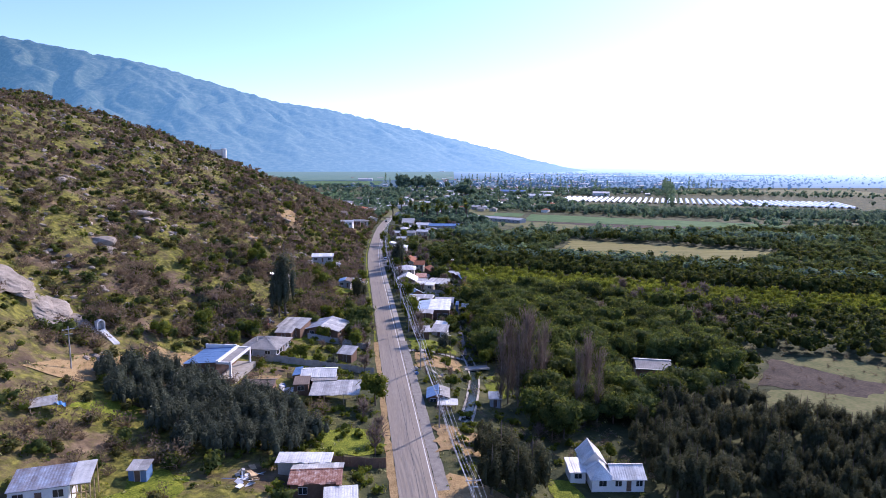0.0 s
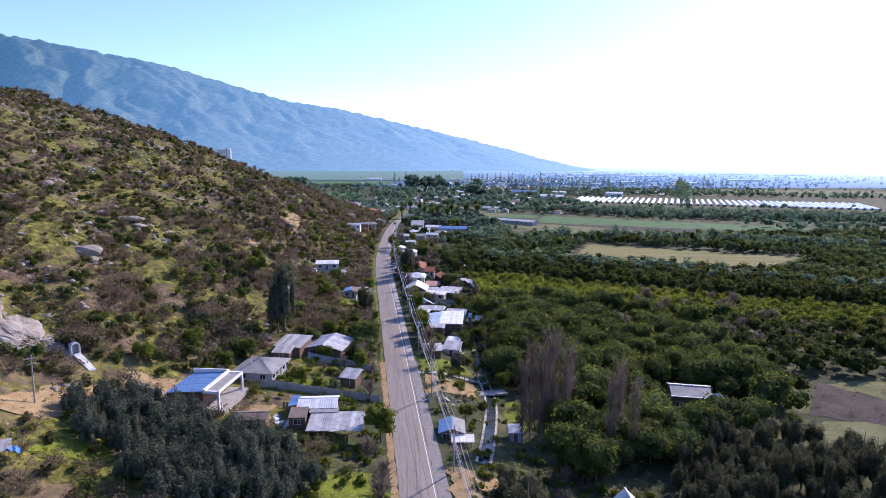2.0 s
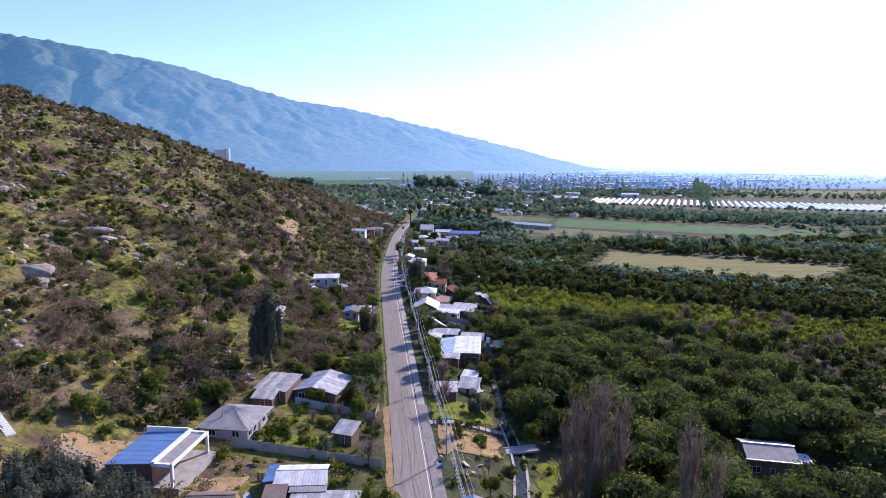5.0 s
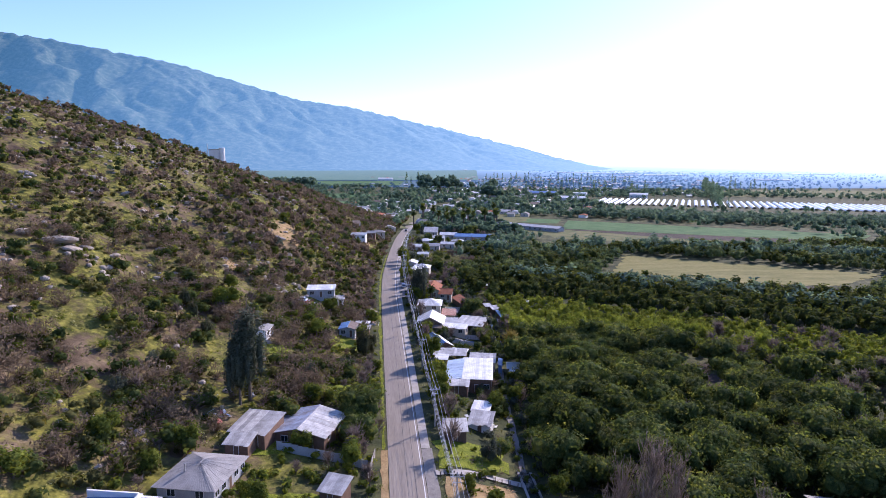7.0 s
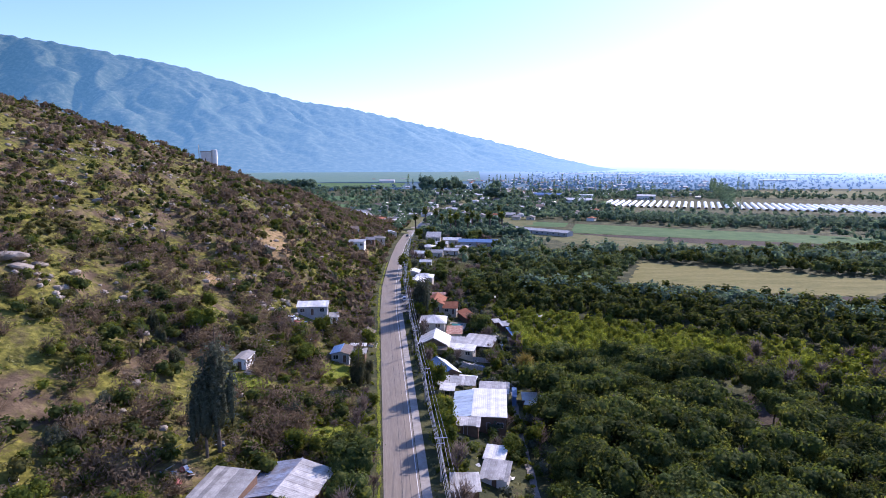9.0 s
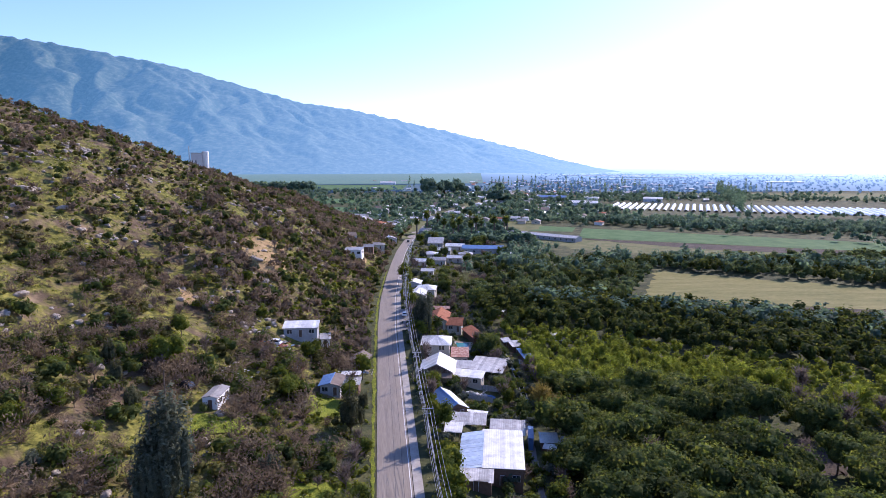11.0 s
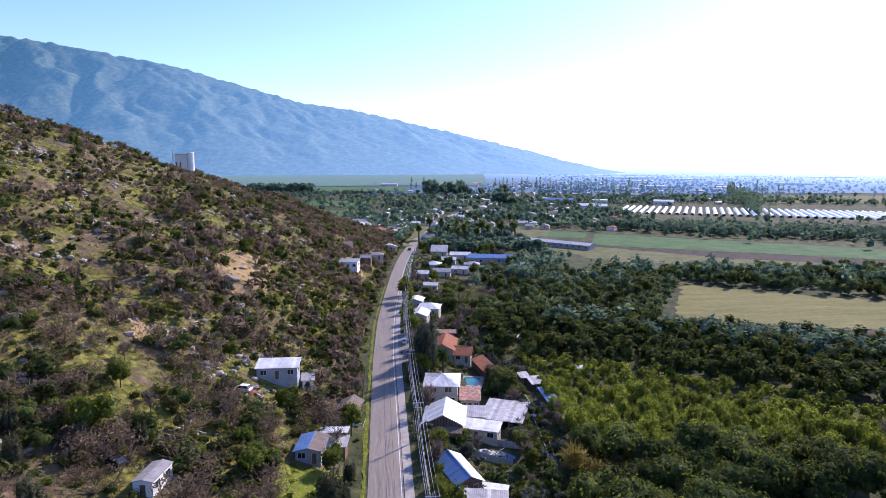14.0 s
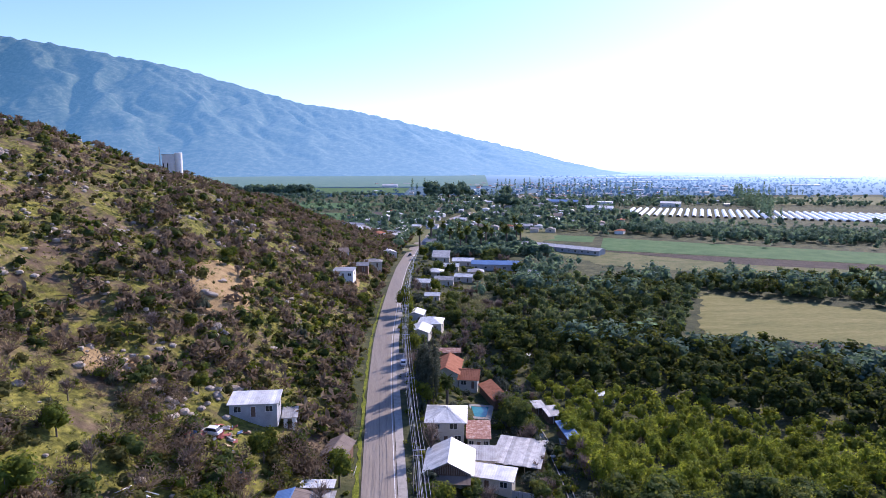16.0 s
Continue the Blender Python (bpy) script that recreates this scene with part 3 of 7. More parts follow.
def sheet(name, corners, mat, label, category, lift=0.08, step=3.0, kind="structure", ragged=0.0):
    """A field or patch between four corners, draped over the land."""
    a, b, c, d = [np.array(p, float) for p in corners]
    nu = max(2, int(max(np.linalg.norm(b - a), np.linalg.norm(c - d)) / step) + 1)
    nv = max(2, int(max(np.linalg.norm(d - a), np.linalg.norm(c - b)) / step) + 1)
    u, v = np.meshgrid(np.linspace(0, 1, nu), np.linspace(0, 1, nv))
    r = np.random.RandomState(int(abs(a[0] * 13 + a[1])) % 9999)
    if ragged:
        edge = (u < 1e-6) | (u > 1 - 1e-6) | (v < 1e-6) | (v > 1 - 1e-6)
    p = ((1 - u) * (1 - v))[..., None] * a + (u * (1 - v))[..., None] * b + (u * v)[..., None] * c + ((1 - u) * v)[..., None] * d
    if ragged:
        p = p + np.where(edge[..., None], r.normal(0, ragged, p.shape), 0)
    z = ground_z(p[..., 0], p[..., 1]) + lift
    i = (np.arange(nv - 1)[:, None] * nu + np.arange(nu - 1)).ravel()
    me = fast_mesh(name, np.concatenate([p, z[..., None]], -1).reshape(-1, 3), np.stack([i, i + 1, i + nu + 1, i + nu], 1), mat)
    return tagged(new(name, me), label, category, kind=kind)


sheet("field", [(112, 376), (212, 346), (262, 372), (147, 438)], M_DRYFIELD, "dry yellow grazed field between tree belts", "field", ragged=1.2)
sheet("field", [(104, 362), (200, 320), (210, 345), (113, 375)], M_PLOUGH, "fallow grey-brown strip before the dry field", "field", 0.06, ragged=1.5)
sheet("bare_patch", [(66, 240), (82, 250), (94, 228), (78, 220)], M_PLOUGH, "brown cleared ground among orchard trees", "bare earth", 0.1, 2.0, ragged=1.0)
sheet("field", [(99, 597), (135, 512), (300, 440), (330, 470)], M_OLIVEFIELD, "dull olive stubble field", "field", 0.06, 8, ragged=2)
sheet("field", [(148, 578), (214, 514), (330, 462), (340, 482)], M_PLOUGH, "brown ploughed strip of field", "field", 0.12, 6)
sheet("field", [(150, 582), (340, 484), (380, 520), (176, 648)], M_GREENFIELD, "bright green crop field", "field", 0.14, 8)
sheet("field", [(103, 644), (158, 622), (172, 656), (114, 684)], M_GREENFIELD, "bright green crop field", "field", 0.1, 8)
sheet("field", [(96, 153), (116, 142), (131, 146), (113, 172)], M_PLOUGH, "brown ploughed plot among orchards", "field", 0.1, 3, ragged=0.6)
sheet("field", [(113, 172), (131, 146), (150, 152), (132, 172)], M_OLIVEFIELD, "rough grassy plot among orchards", "field", 0.08, 3, ragged=0.6)
sheet("field", [(84, 132), (118, 122), (131, 143), (96, 150)], M_OLIVEFIELD, "rough dry grass strip beside a ploughed plot", "field", 0.07, 3, ragged=0.8)
sheet("vineyard", [(-420, 1480), (240, 1560), (420, 2700), (-900, 2700)], M_VINE, "far green vineyard in straight rows with painted haze", "vineyard", 3.2, 60)
sheet("field", [(-460, 1262), (40, 1275), (60, 1500), (-480, 1500)], M_GREENFIELD, "green meadows before the vineyard", "field", 2.4, 40)
sheet("field", [(-150, 700), (-20, 690), (30, 860), (-170, 900)], M_GREENFIELD, "green village field behind the hill", "field", 0.2, 30)
for k, (x0, y0, w, d, m, what) in enumerate([(-240, 980, 200, 90, M_GREENFIELD, "green"), (420, 560, 200, 120, M_OLIVEFIELD, "olive"), (520, 1000, 420, 200, M_OLIVEFIELD, "pale olive"),
                                             (640, 1300, 500, 160, M_GREENFIELD, "green"), (900, 1700, 700, 300, M_DRYFIELD, "dry yellow"), (1200, 2300, 900, 260, M_OLIVEFIELD, "pale olive"),
                                             (700, 2700, 1200, 300, M_GREENFIELD, "green")]):
    sheet("field", [(x0, y0), (x0 + w, y0 - 40), (x0 + w + 60, y0 + d - 40), (x0 + 40, y0 + d)], m, f"far {what} field of the valley floor", "field", 0.3, 60)

for name, corners, what in (("lawn", [(-18, 117), (-5.2, 118), (-5.5, 130), (-17, 127)], "bright green grass plot beside the road"),
                            ("lawn", [(-28, 163), (-13, 166), (-14, 173), (-27, 172)], "bright green lawn in front of a grey house"),
                            ("lawn", [(-27, 184), (-21, 185), (-20, 190), (-26, 190)], "bright green lawn behind a house"),
                            ("lawn", [(6, 182), (20, 184), (19, 194), (6.5, 193)], "green grass plot beside the path"),
                            ("lawn", [(22.5, 150), (28, 152), (30, 168), (25, 168)], "bright green grass bank of the canal"),
                            ("lawn", [(-47, 100), (-38, 97), (-36, 108), (-44, 110)], "bright green grass slope round the sheds"),
                            ("lawn", [(-62, 124), (-52, 126), (-50, 132), (-59, 130)], "bright green grass slope among bushes"),
                            ("lawn", [(-19, 246), (-8, 250), (-8, 258), (-18, 257)], "yellow-green lawn in front of a grey hut"),
                            ("lawn", [(-38, 228), (-28, 232), (-28, 238), (-37, 238)], "green grass patch in front of a white hut"),
                            ("lawn", [(-19, 208), (-8, 210), (-8, 222), (-18, 220)], "yellow-green grass plot among trees"),
                            ("lawn", [(30, 302), (36, 300), (38, 312), (31, 314)], "yellow-green garden lawn beside the pool"),
                            ("lawn", [(26, 98), (30, 100), (29, 112), (24, 112)], "bright green lawn beside the white house")):
    sheet(name, corners, M_LAWN, what, "lawn", 0.1, 1.5, ragged=0.5)
for corners, what in (([(-72, 131), (-62, 133), (-56, 152), (-66, 146)], "bare ochre earth terrace on the slope"), ([(-58, 150), (-50, 150), (-48, 164), (-58, 160)], "bare ochre earth yard cut into the slope"),
                      ([(6, 166), (19, 168), (20, 178), (6, 178)], "sandy bare yard beside the path"), ([(-36, 146), (-28, 148), (-28, 156), (-35, 155)], "straw-coloured dry yard"),
                      ([(-58, 296), (-49, 300), (-47, 292), (-54, 287)], "small ochre earth scar on the hillside"), ([(-47, 327), (-35, 337), (-41, 382), (-54, 354)], "ochre earth scar cut into the hillside"),
                      ([(5.5, 118), (14, 116), (15, 128), (6, 130)], "brown bare earth bank beside the road"), ([(-18, 420), (-9, 425), (-8, 460), (-16, 462)], "ochre bare earth yard at the hill's foot")):
    sheet("bare_patch", corners, M_DIRT, what, "bare earth", 0.16, 1.5, ragged=0.5)

strip("track", [(-4.2, 402), (-8, 408), (-12, 416), (-16, 428)], -1.3, 1.3, 0.14, M_DIRT, "ochre dirt track climbing to the hillside houses", "track", step=2.0, wobble=0.15)
sheet("village_yards", [(52, 640), (112, 600), (230, 905), (120, 960)], M_OLIVEFIELD, "pale dusty yards between the village houses", "yard", 0.12, 12, ragged=3)
sheet("village_yards", [(14, 556), (-30, 640), (20, 800), (60, 740)], M_OLIVEFIELD, "pale dusty yards between the village houses", "yard", 0.12, 12, ragged=3)


def ridge(x):
    """Crest of the far mountain, falling from left to right."""
    return np.interp(x, [-3300, -2500, -2056, -1631, -1074, -747, -419, -157, 105, 400, 727, 957, 1250], [775, 745, 708, 650, 552, 460, 368, 335, 278, 215, 140, 82, 6])


def mountain_z(x, y):
    foot = 2380 + 250 * ramp(x, -900, 900) + 50 * waves(x, 0 * x, 420, 33)
    crest = 3600.0
    up = np.clip((y - foot) / (crest - foot), 0, None)
    u = x + 0.45 * (y - foot) + 60 * waves(x, y, 400, 12)
    spur = np.abs(waves(u, y * 0.12, 420, 14)) + 0.5 * np.abs(waves(u, y * 0.2, 170, 15)) + 0.22 * waves(u, y * 0.5, 70, 17)
    face = np.where(up < 1, up ** 1.15, 1 - 0.5 * (up - 1))
    h = ridge(x) * face
    mid = np.clip(up * (1 - up) * 4, 0, 1)
    return h * (1 + 0.12 * (spur - 0.7) * mid) - 6 + (waves(x, y, 75, 19) * 4 + waves(x, y, 38, 20) * 2.5) * np.clip(up, 0, 1) * (h > 30)


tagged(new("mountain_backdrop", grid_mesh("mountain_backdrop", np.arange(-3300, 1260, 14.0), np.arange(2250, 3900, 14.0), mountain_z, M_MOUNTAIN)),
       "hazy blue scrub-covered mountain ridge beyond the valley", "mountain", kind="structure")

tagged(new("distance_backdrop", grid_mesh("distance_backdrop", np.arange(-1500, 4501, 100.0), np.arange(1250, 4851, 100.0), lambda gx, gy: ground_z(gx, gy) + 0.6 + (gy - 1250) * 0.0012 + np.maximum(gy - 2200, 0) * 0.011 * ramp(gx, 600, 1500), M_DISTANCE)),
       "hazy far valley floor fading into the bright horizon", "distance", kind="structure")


# ---- buildings ----
def roof_plane(bm, a, b, c, d, sheet_w=0.9, thick=0.05, rng=None, lift=0.018, ragged=0.0, bits=None):
    """Roofing sheets side by side from the eave a-b up to the top edge d-c: one ribbed skin, or where bits is a list, sheets of their own in it."""
    a, b, c, d = (Vector(p) for p in (a, b, c, d))
    n = max(1, int(round(max((b - a).length, (c - d).length) / sheet_w)))
    nrm = ((b - a).cross(d - a) if (d - a).length > 1e-3 else (b - a).cross(c - a)).normalized()
    if nrm.z < 0:
        nrm = -nrm
    rng = rng or random
    if bits is None:
        rows = []
        for k in range(2 * n + 1):
            u = k / (2 * n)
            up = nrm * (thick + 0.025 * (k % 2))
            rows.append([bm.verts.new(p) for p in (a.lerp(b, u) + up, d.lerp(c, u) + up, d.lerp(c, u), a.lerp(b, u))])
        for p, q in zip(rows, rows[1:]):
            for i in range(4):
                bm.faces.new((p[i], q[i], q[(i + 1) % 4], p[(i + 1) % 4]))
        bm.faces.new(rows[0])
        bm.faces.new(rows[-1][::-1])
        return
    deck = [bm.verts.new(p - nrm * q) for q in (0.0, 0.06) for p in (a, b, c, d)]
    for f in ((0, 1, 2, 3), (7, 6, 5, 4), (0, 4, 5, 1), (1, 5, 6, 2), (2, 6, 7, 3), (3, 7, 4, 0)):
        try:
            bm.faces.new([deck[i] for i in f])
        except ValueError:
            pass
    for k in range(n):
        u0, u1 = k / n, (k + 1) / n - 0.01 / max(1, n)
        low = ragged * rng.uniform(-1, 1) if ragged else rng.uniform(0, 0.04)
        up = nrm * (lift * (k % 2) + rng.uniform(0, lift) + 0.01)
        e0, e1, t1, t0 = a.lerp(b, u0), a.lerp(b, u1), d.lerp(c, u1), d.lerp(c, u0)
        if (e0 - t0).length > 0.1:
            e0, e1 = e0 + (e0 - t0).normalized() * low, e1 + (e1 - t1).normalized() * low
        one = bmesh.new()
        cols = [(0, 0.0), (0.25, 0.022), (0.5, 0.0), (0.75, 0.022), (1, 0.0)]
        top = [[one.verts.new(p.lerp(q, s) + up + nrm * (0.02 + r)) for s, r in cols] for p, q in ((e0, e1), (t0, t1))]
        bot = [[one.verts.new(p.lerp(q, s) + up) for s in (0, 1)] for p, q in ((e0, e1), (t0, t1))]
        for i in range(4):
            one.faces.new((top[0][i], top[0][i + 1], top[1][i + 1], top[1][i]))
        one.faces.new((bot[0][0], bot[1][0], bot[1][1], bot[0][1]))
        one.faces.new((top[0][0], top[1][0], bot[1][0], bot[0][0]))
        one.faces.new((top[0][4], bot[0][1], bot[1][1], top[1][4]))
        bits.append(one)


def opening(parent, kind, x, y, z, w, h, side):
    """A window or door on a wall: side 0 south, 1 east, 2 north, 3 west, its foot's middle at x, y, z."""
    turn = pose(x, y, z, 0, 0, side * 90)
    f = 0.07

    def made(rows):
        bm = bmesh.new()
        for r in rows:
            box(bm, *r, turn)
        return bm
    if kind == "window":
        ob = part("window", made([(-w / 2, w / 2, -0.06, 0.05, -f, 0), (-w / 2, w / 2, -0.06, 0.05, h, h + f), (-w / 2 - f, -w / 2, -0.06, 0.05, -f, h + f), (w / 2, w / 2 + f, -0.06, 0.05, -f, h + f), (-0.03, 0.03, -0.05, 0.04, 0, h)]), parent, "", M_FRAME)
        part("pane", made([(-w / 2, w / 2, -0.025, 0.03, 0, h)]), ob, "dark window pane", M_GLASS)
    else:
        ob = part("door", made([(-w / 2, w / 2, -0.05, 0.04, 0, h)]), parent, "dark wooden door", M_DOOR)
        part("door_frame", made([(-w / 2 - f, -w / 2, -0.07, 0.04, 0, h + f), (w / 2, w / 2 + f, -0.07, 0.04, 0, h + f), (-w / 2, w / 2, -0.07, 0.04, h, h + f)]), ob, "", M_FRAME)


def house(x, y, rz, w, d, h, style, roof, wall, label, pitch=0.35, over=0.4, name="house", z=None, windows=(1, 1, 0, 1), doors=(0,),
          ragged=0.0, sheet_w=0.9, roof2=None, posts=False, sink=2.2, category="house", seed=None, group=""):
    """A small house: walls w (x) by d (y) and h high, with a gable, hip, shed or flat roof. z: level of its floor."""
    rng = random.Random(int(abs(x * 31 + y * 17)) if seed is None else seed)
    if z is None:
        z = gz(x, y) + 0.1
    ob = thing(name, x, y, z, rz, label, category, group)
    X, Y = w / 2, d / 2
    t = 0.18
    # roof heights at the four corners
    if style == "shed":
        hs = {(-1, -1): h, (1, -1): h, (1, 1): h + pitch * d, (-1, 1): h + pitch * d}
    elif style == "shedx":
        hs = {(-1, -1): h, (1, -1): h + pitch * w, (1, 1): h + pitch * w, (-1, 1): h}
    else:
        hs = {k: h for k in ((-1, -1), (1, -1), (1, 1), (-1, 1))}
    bm = bmesh.new()
    if posts:
        bm.free()
        for sx, sy in hs:
            part("post", boxes((sx * (X - 0.15) - 0.07, sx * (X - 0.15) + 0.07, sy * (Y - 0.15) - 0.07, sy * (Y - 0.15) + 0.07, -sink, hs[sx, sy])), ob, "", M_TIMBER)
        for sx in (-0.2, 0.2):
            part("post", boxes((sx * w - 0.06, sx * w + 0.06, -Y, -Y + 0.12, -sink, min(hs[-1, -1], hs[1, -1]))), ob, "", M_TIMBER)
    else:
        def slab(p, q, hp, hq, inner):
            """One wall from p to q with its sloping top."""
            (px, py), (qx, qy), (ix, iy) = p, q, inner
            lo = [bm.verts.new((*c, -sink)) for c in (p, q, (qx + ix, qy + iy), (px + ix, py + iy))]
            hi = [bm.verts.new((*c, k)) for c, k in ((p, hp), (q, hq), ((qx + ix, qy + iy), hq), ((px + ix, py + iy), hp))]
            bm.faces.new(hi)
            bm.faces.new(lo[::-1])
            for i in range(4):
                bm.faces.new((lo[i], lo[(i + 1) % 4], hi[(i + 1) % 4], hi[i]))
        slab((-X, -Y), (X, -Y), hs[-1, -1], hs[1, -1], (0, t))
        slab((X, Y), (-X, Y), hs[1, 1], hs[-1, 1], (0, -t))
        slab((X, -Y + t), (X, Y - t), hs[1, -1], hs[1, 1], (-t, 0))
        slab((-X, Y - t), (-X, -Y + t), hs[-1, 1], hs[-1, -1], (t, 0))
        if style in ("gable", "gabley"):
            rise = pitch * (d if style == "gable" else w) / 2
            for s in (-1, 1):
                tri = [(s * X, -Y, h), (s * X, Y, h), (s * X, 0, h + rise)] if style == "gable" else [(-X, s * Y, h), (X, s * Y, h), (0, s * Y, h + rise)]
                inn = [(px - (s * t if style == "gable" else 0), py - (s * t if style == "gabley" else 0), pz) for px, py, pz in tri]
                f, g = [bm.verts.new(p) for p in tri], [bm.verts.new(p) for p in inn]
                bm.faces.new(f)
                bm.faces.new(g[::-1])
                for i in range(3):
                    bm.faces.new((f[i], f[(i + 1) % 3], g[(i + 1) % 3], g[i]))
        bmesh.ops.recalc_face_normals(bm, faces=bm.faces)
        part("wall", bm, ob, "", wall)
    o = over
    bm, bm2 = bmesh.new(), bmesh.new()
    single = y < 315 and sheet_w < 1.2
    bits, bits2 = ([], []) if single else (None, None)
    go, go2 = (dict(sheet_w=max(sheet_w, 0.75) if single else sheet_w, rng=rng, ragged=ragged, bits=k) for k in (bits, bits2))
    if style == "gable":
        r, e = h + pitch * d / 2, h - pitch * o
        roof_plane(bm, (-X - o, -Y - o, e), (X + o, -Y - o, e), (X + o, 0, r), (-X - o, 0, r), **go)
        roof_plane(bm2, (X + o, Y + o, e), (-X - o, Y + o, e), (-X - o, 0, r), (X + o, 0, r), **go2)
    elif style == "gabley":
        r, e = h + pitch * w / 2, h - pitch * o
        roof_plane(bm, (-X - o, Y + o, e), (-X - o, -Y - o, e), (0, -Y - o, r), (0, Y + o, r), **go)
        roof_plane(bm2, (X + o, -Y - o, e), (X + o, Y + o, e), (0, Y + o, r), (0, -Y - o, r), **go2)
    elif style == "hip":
        e = h - pitch * o
        m = min(X, Y) + o
        r = e + pitch * m
        p, q = ((-X - o + m, 0, r), (X + o - m, 0, r)) if X > Y else ((0, -Y - o + m, r), (0, Y + o - m, r))
        c = [(-X - o, -Y - o, e), (X + o, -Y - o, e), (X + o, Y + o, e), (-X - o, Y + o, e)]
        if X > Y:
            roof_plane(bm, c[0], c[1], q, p, **go)
            roof_plane(bm, c[2], c[3], p, q, **go)
            roof_plane(bm2, c[1], c[2], q, q, **go2)
            roof_plane(bm2, c[3], c[0], p, p, **go2)
        else:
            roof_plane(bm, c[0], c[1], p, p, **go)
            roof_plane(bm, c[2], c[3], q, q, **go)
            roof_plane(bm2, c[1], c[2], q, p, **go2)
            roof_plane(bm2, c[3], c[0], p, q, **go2)
    elif style == "shed":
        roof_plane(bm, (-X - o, -Y - o, h - pitch * o), (X + o, -Y - o, h - pitch * o), (X + o, Y + o, h + pitch * (d + o)), (-X - o, Y + o, h + pitch * (d + o)), **go)
    elif style == "shedx":
        roof_plane(bm, (-X - o, Y + o, h - pitch * o), (-X - o, -Y - o, h - pitch * o), (X + o, -Y - o, h + pitch * (w + o)), (X + o, Y + o, h + pitch * (w + o)), **go)
    else:
        roof_plane(bm, (-X - o, -Y - o, h), (X + o, -Y - o, h), (X + o, Y + o, h + 0.25), (-X - o, Y + o, h + 0.25), **go)
    for skin, sheets, mat in ((bm, bits, roof), (bm2, bits2, roof2 or roof)):
        if not len(skin.verts):
            skin.free()
            continue
        top = part("roof", skin, ob, "", mat)
        for one in sheets or ():
            part("roof_sheet", one, top, "", mat)
    if style in ("gable", "gabley", "hip") and sheet_w < 1.9:
        r = h + pitch * ((d if style == "gable" else w) / 2 if style != "hip" else min(X, Y))
        cap = bmesh.new()
        if style == "gable" or (style == "hip" and X > Y):
            l = X + o if style == "gable" else X - Y
            box(cap, -l, l, -0.13, 0.13, r + 0.02, r + 0.1)
        else:
            l = Y + o if style == "gabley" else Y - X
            box(cap, -0.13, 0.13, -l - 0.05, l + 0.05, r + 0.02, r + 0.1)
        part("ridge_cap", cap, ob, "", roof)
    if not posts:
        sides = [(w, lambda u: (u, -Y)), (d, lambda u: (X, u)), (w, lambda u: (-u, Y)), (d, lambda u: (-X, -u))]
        for s, (length, spot) in enumerate(sides):
            n = windows[s]
            slots = n + (1 if s in doors else 0)
            for k in range(slots):
                u = (k + 0.5) / slots * length - length / 2
                px, py = spot(u)
                if s in doors and k == slots // 2:
                    opening(ob, "door", px, py, 0.02, 0.85, min(2.0, h - 0.2), s)
                else:
                    opening(ob, "window", px, py, min(1.0, h * 0.4), min(1.3, length / slots * 0.6), min(1.1, h * 0.42), s)
    return ob


def boards(x, y, rz, length, height, step, gap, mat, label, name="fence", z=None, category="fence"):
    """A fence: posts and upright boards, following the land."""
    ob = thing(name, x, y, gz(x, y) if z is None else z, rz, label, category)
    rot = Matrix.Rotation(radians(rz), 3, "Z")
    rng = random.Random(int(x * 7 + y))
    n = int(length / step)
    me = bpy.data.meshes.new("board")
    bm = boxes((-step / 2 + gap / 2, step / 2 - gap / 2, -0.02, 0.02, -0.5, height))
    bm.to_mesh(me)
    bm.free()
    me.materials.append(mat)
    for k in range(n):
        u = (k + 0.5) * step - length / 2
        p = rot @ Vector((u, 0, 0))
        b = part("board", me, ob)
        b.location = (u, 0, gz(x + p.x, y + p.y) - ob.location.z + rng.uniform(-0.08, 0.08))
    for k in range(int(length / 2.5) + 1):
        u = min(k * 2.5, length) - length / 2
        p = rot @ Vector((u, 0, 0))
        b = part("post", boxes((u - 0.06, u + 0.06, 0.03, 0.14, -0.5, height + 0.1)), ob, "", M_BARK)
        b.location = (0, 0, gz(x + p.x, y + p.y) - ob.location.z)
    return ob


# houses on the hill side of the road, from the first to the last that the way passes
b = house(-54.2, 99.1, 9, 7.4, 4.7, 2.6, "shed", M_STAINROOF, M_WALLWHITE, "long low white house with patched blue-grey sheet roof on the slope", pitch=0.19, over=0.2, roof2=None, windows=(2, 1, 0, 0), z=6.0)
part("lean_roof", (lambda bm: (roof_plane(bm, (3.95, -2.6, 2.62), (6.6, -2.6, 2.62), (6.6, 2.6, 3.6), (3.95, 2.6, 3.6)), bm)[1])(bmesh.new()), b, "white sheet lean-to roof", M_WHITEROOF)
part("porch_frame", boxes(*[(u - 0.06, u + 0.06, v - 0.06, v + 0.06, -3, 2.62 + 0.188 * (v + 2.6)) for u in (4.1, 5.3, 6.45) for v in (-2.4, 0, 2.4)], (4.0, 6.5, -2.46, -2.34, 1.2, 1.32), (4.0, 6.5, -2.46, -2.34, 2.4, 2.52)), b, "raw timber porch frame", M_TIMBER)
house(-43.8, 107.2, -4, 2.7, 2.5, 2.0, "shed", M_PALEROOF, M_BLUEROOF, "small blue-grey corrugated garden shed", pitch=0.12, windows=(0, 0, 0, 0), over=0.25, name="shed", category="shed", sheet_w=0.45)
house(-16.2, 104.4, -3, 7.6, 5.8, 2.9, "gable", M_RUST, M_WALLWOOD, "low house under a rusty red corrugated roof", pitch=0.22, ragged=0.35, windows=(1, 1, 1, 1), sheet_w=0.8, roof2=M_PALEROOF)
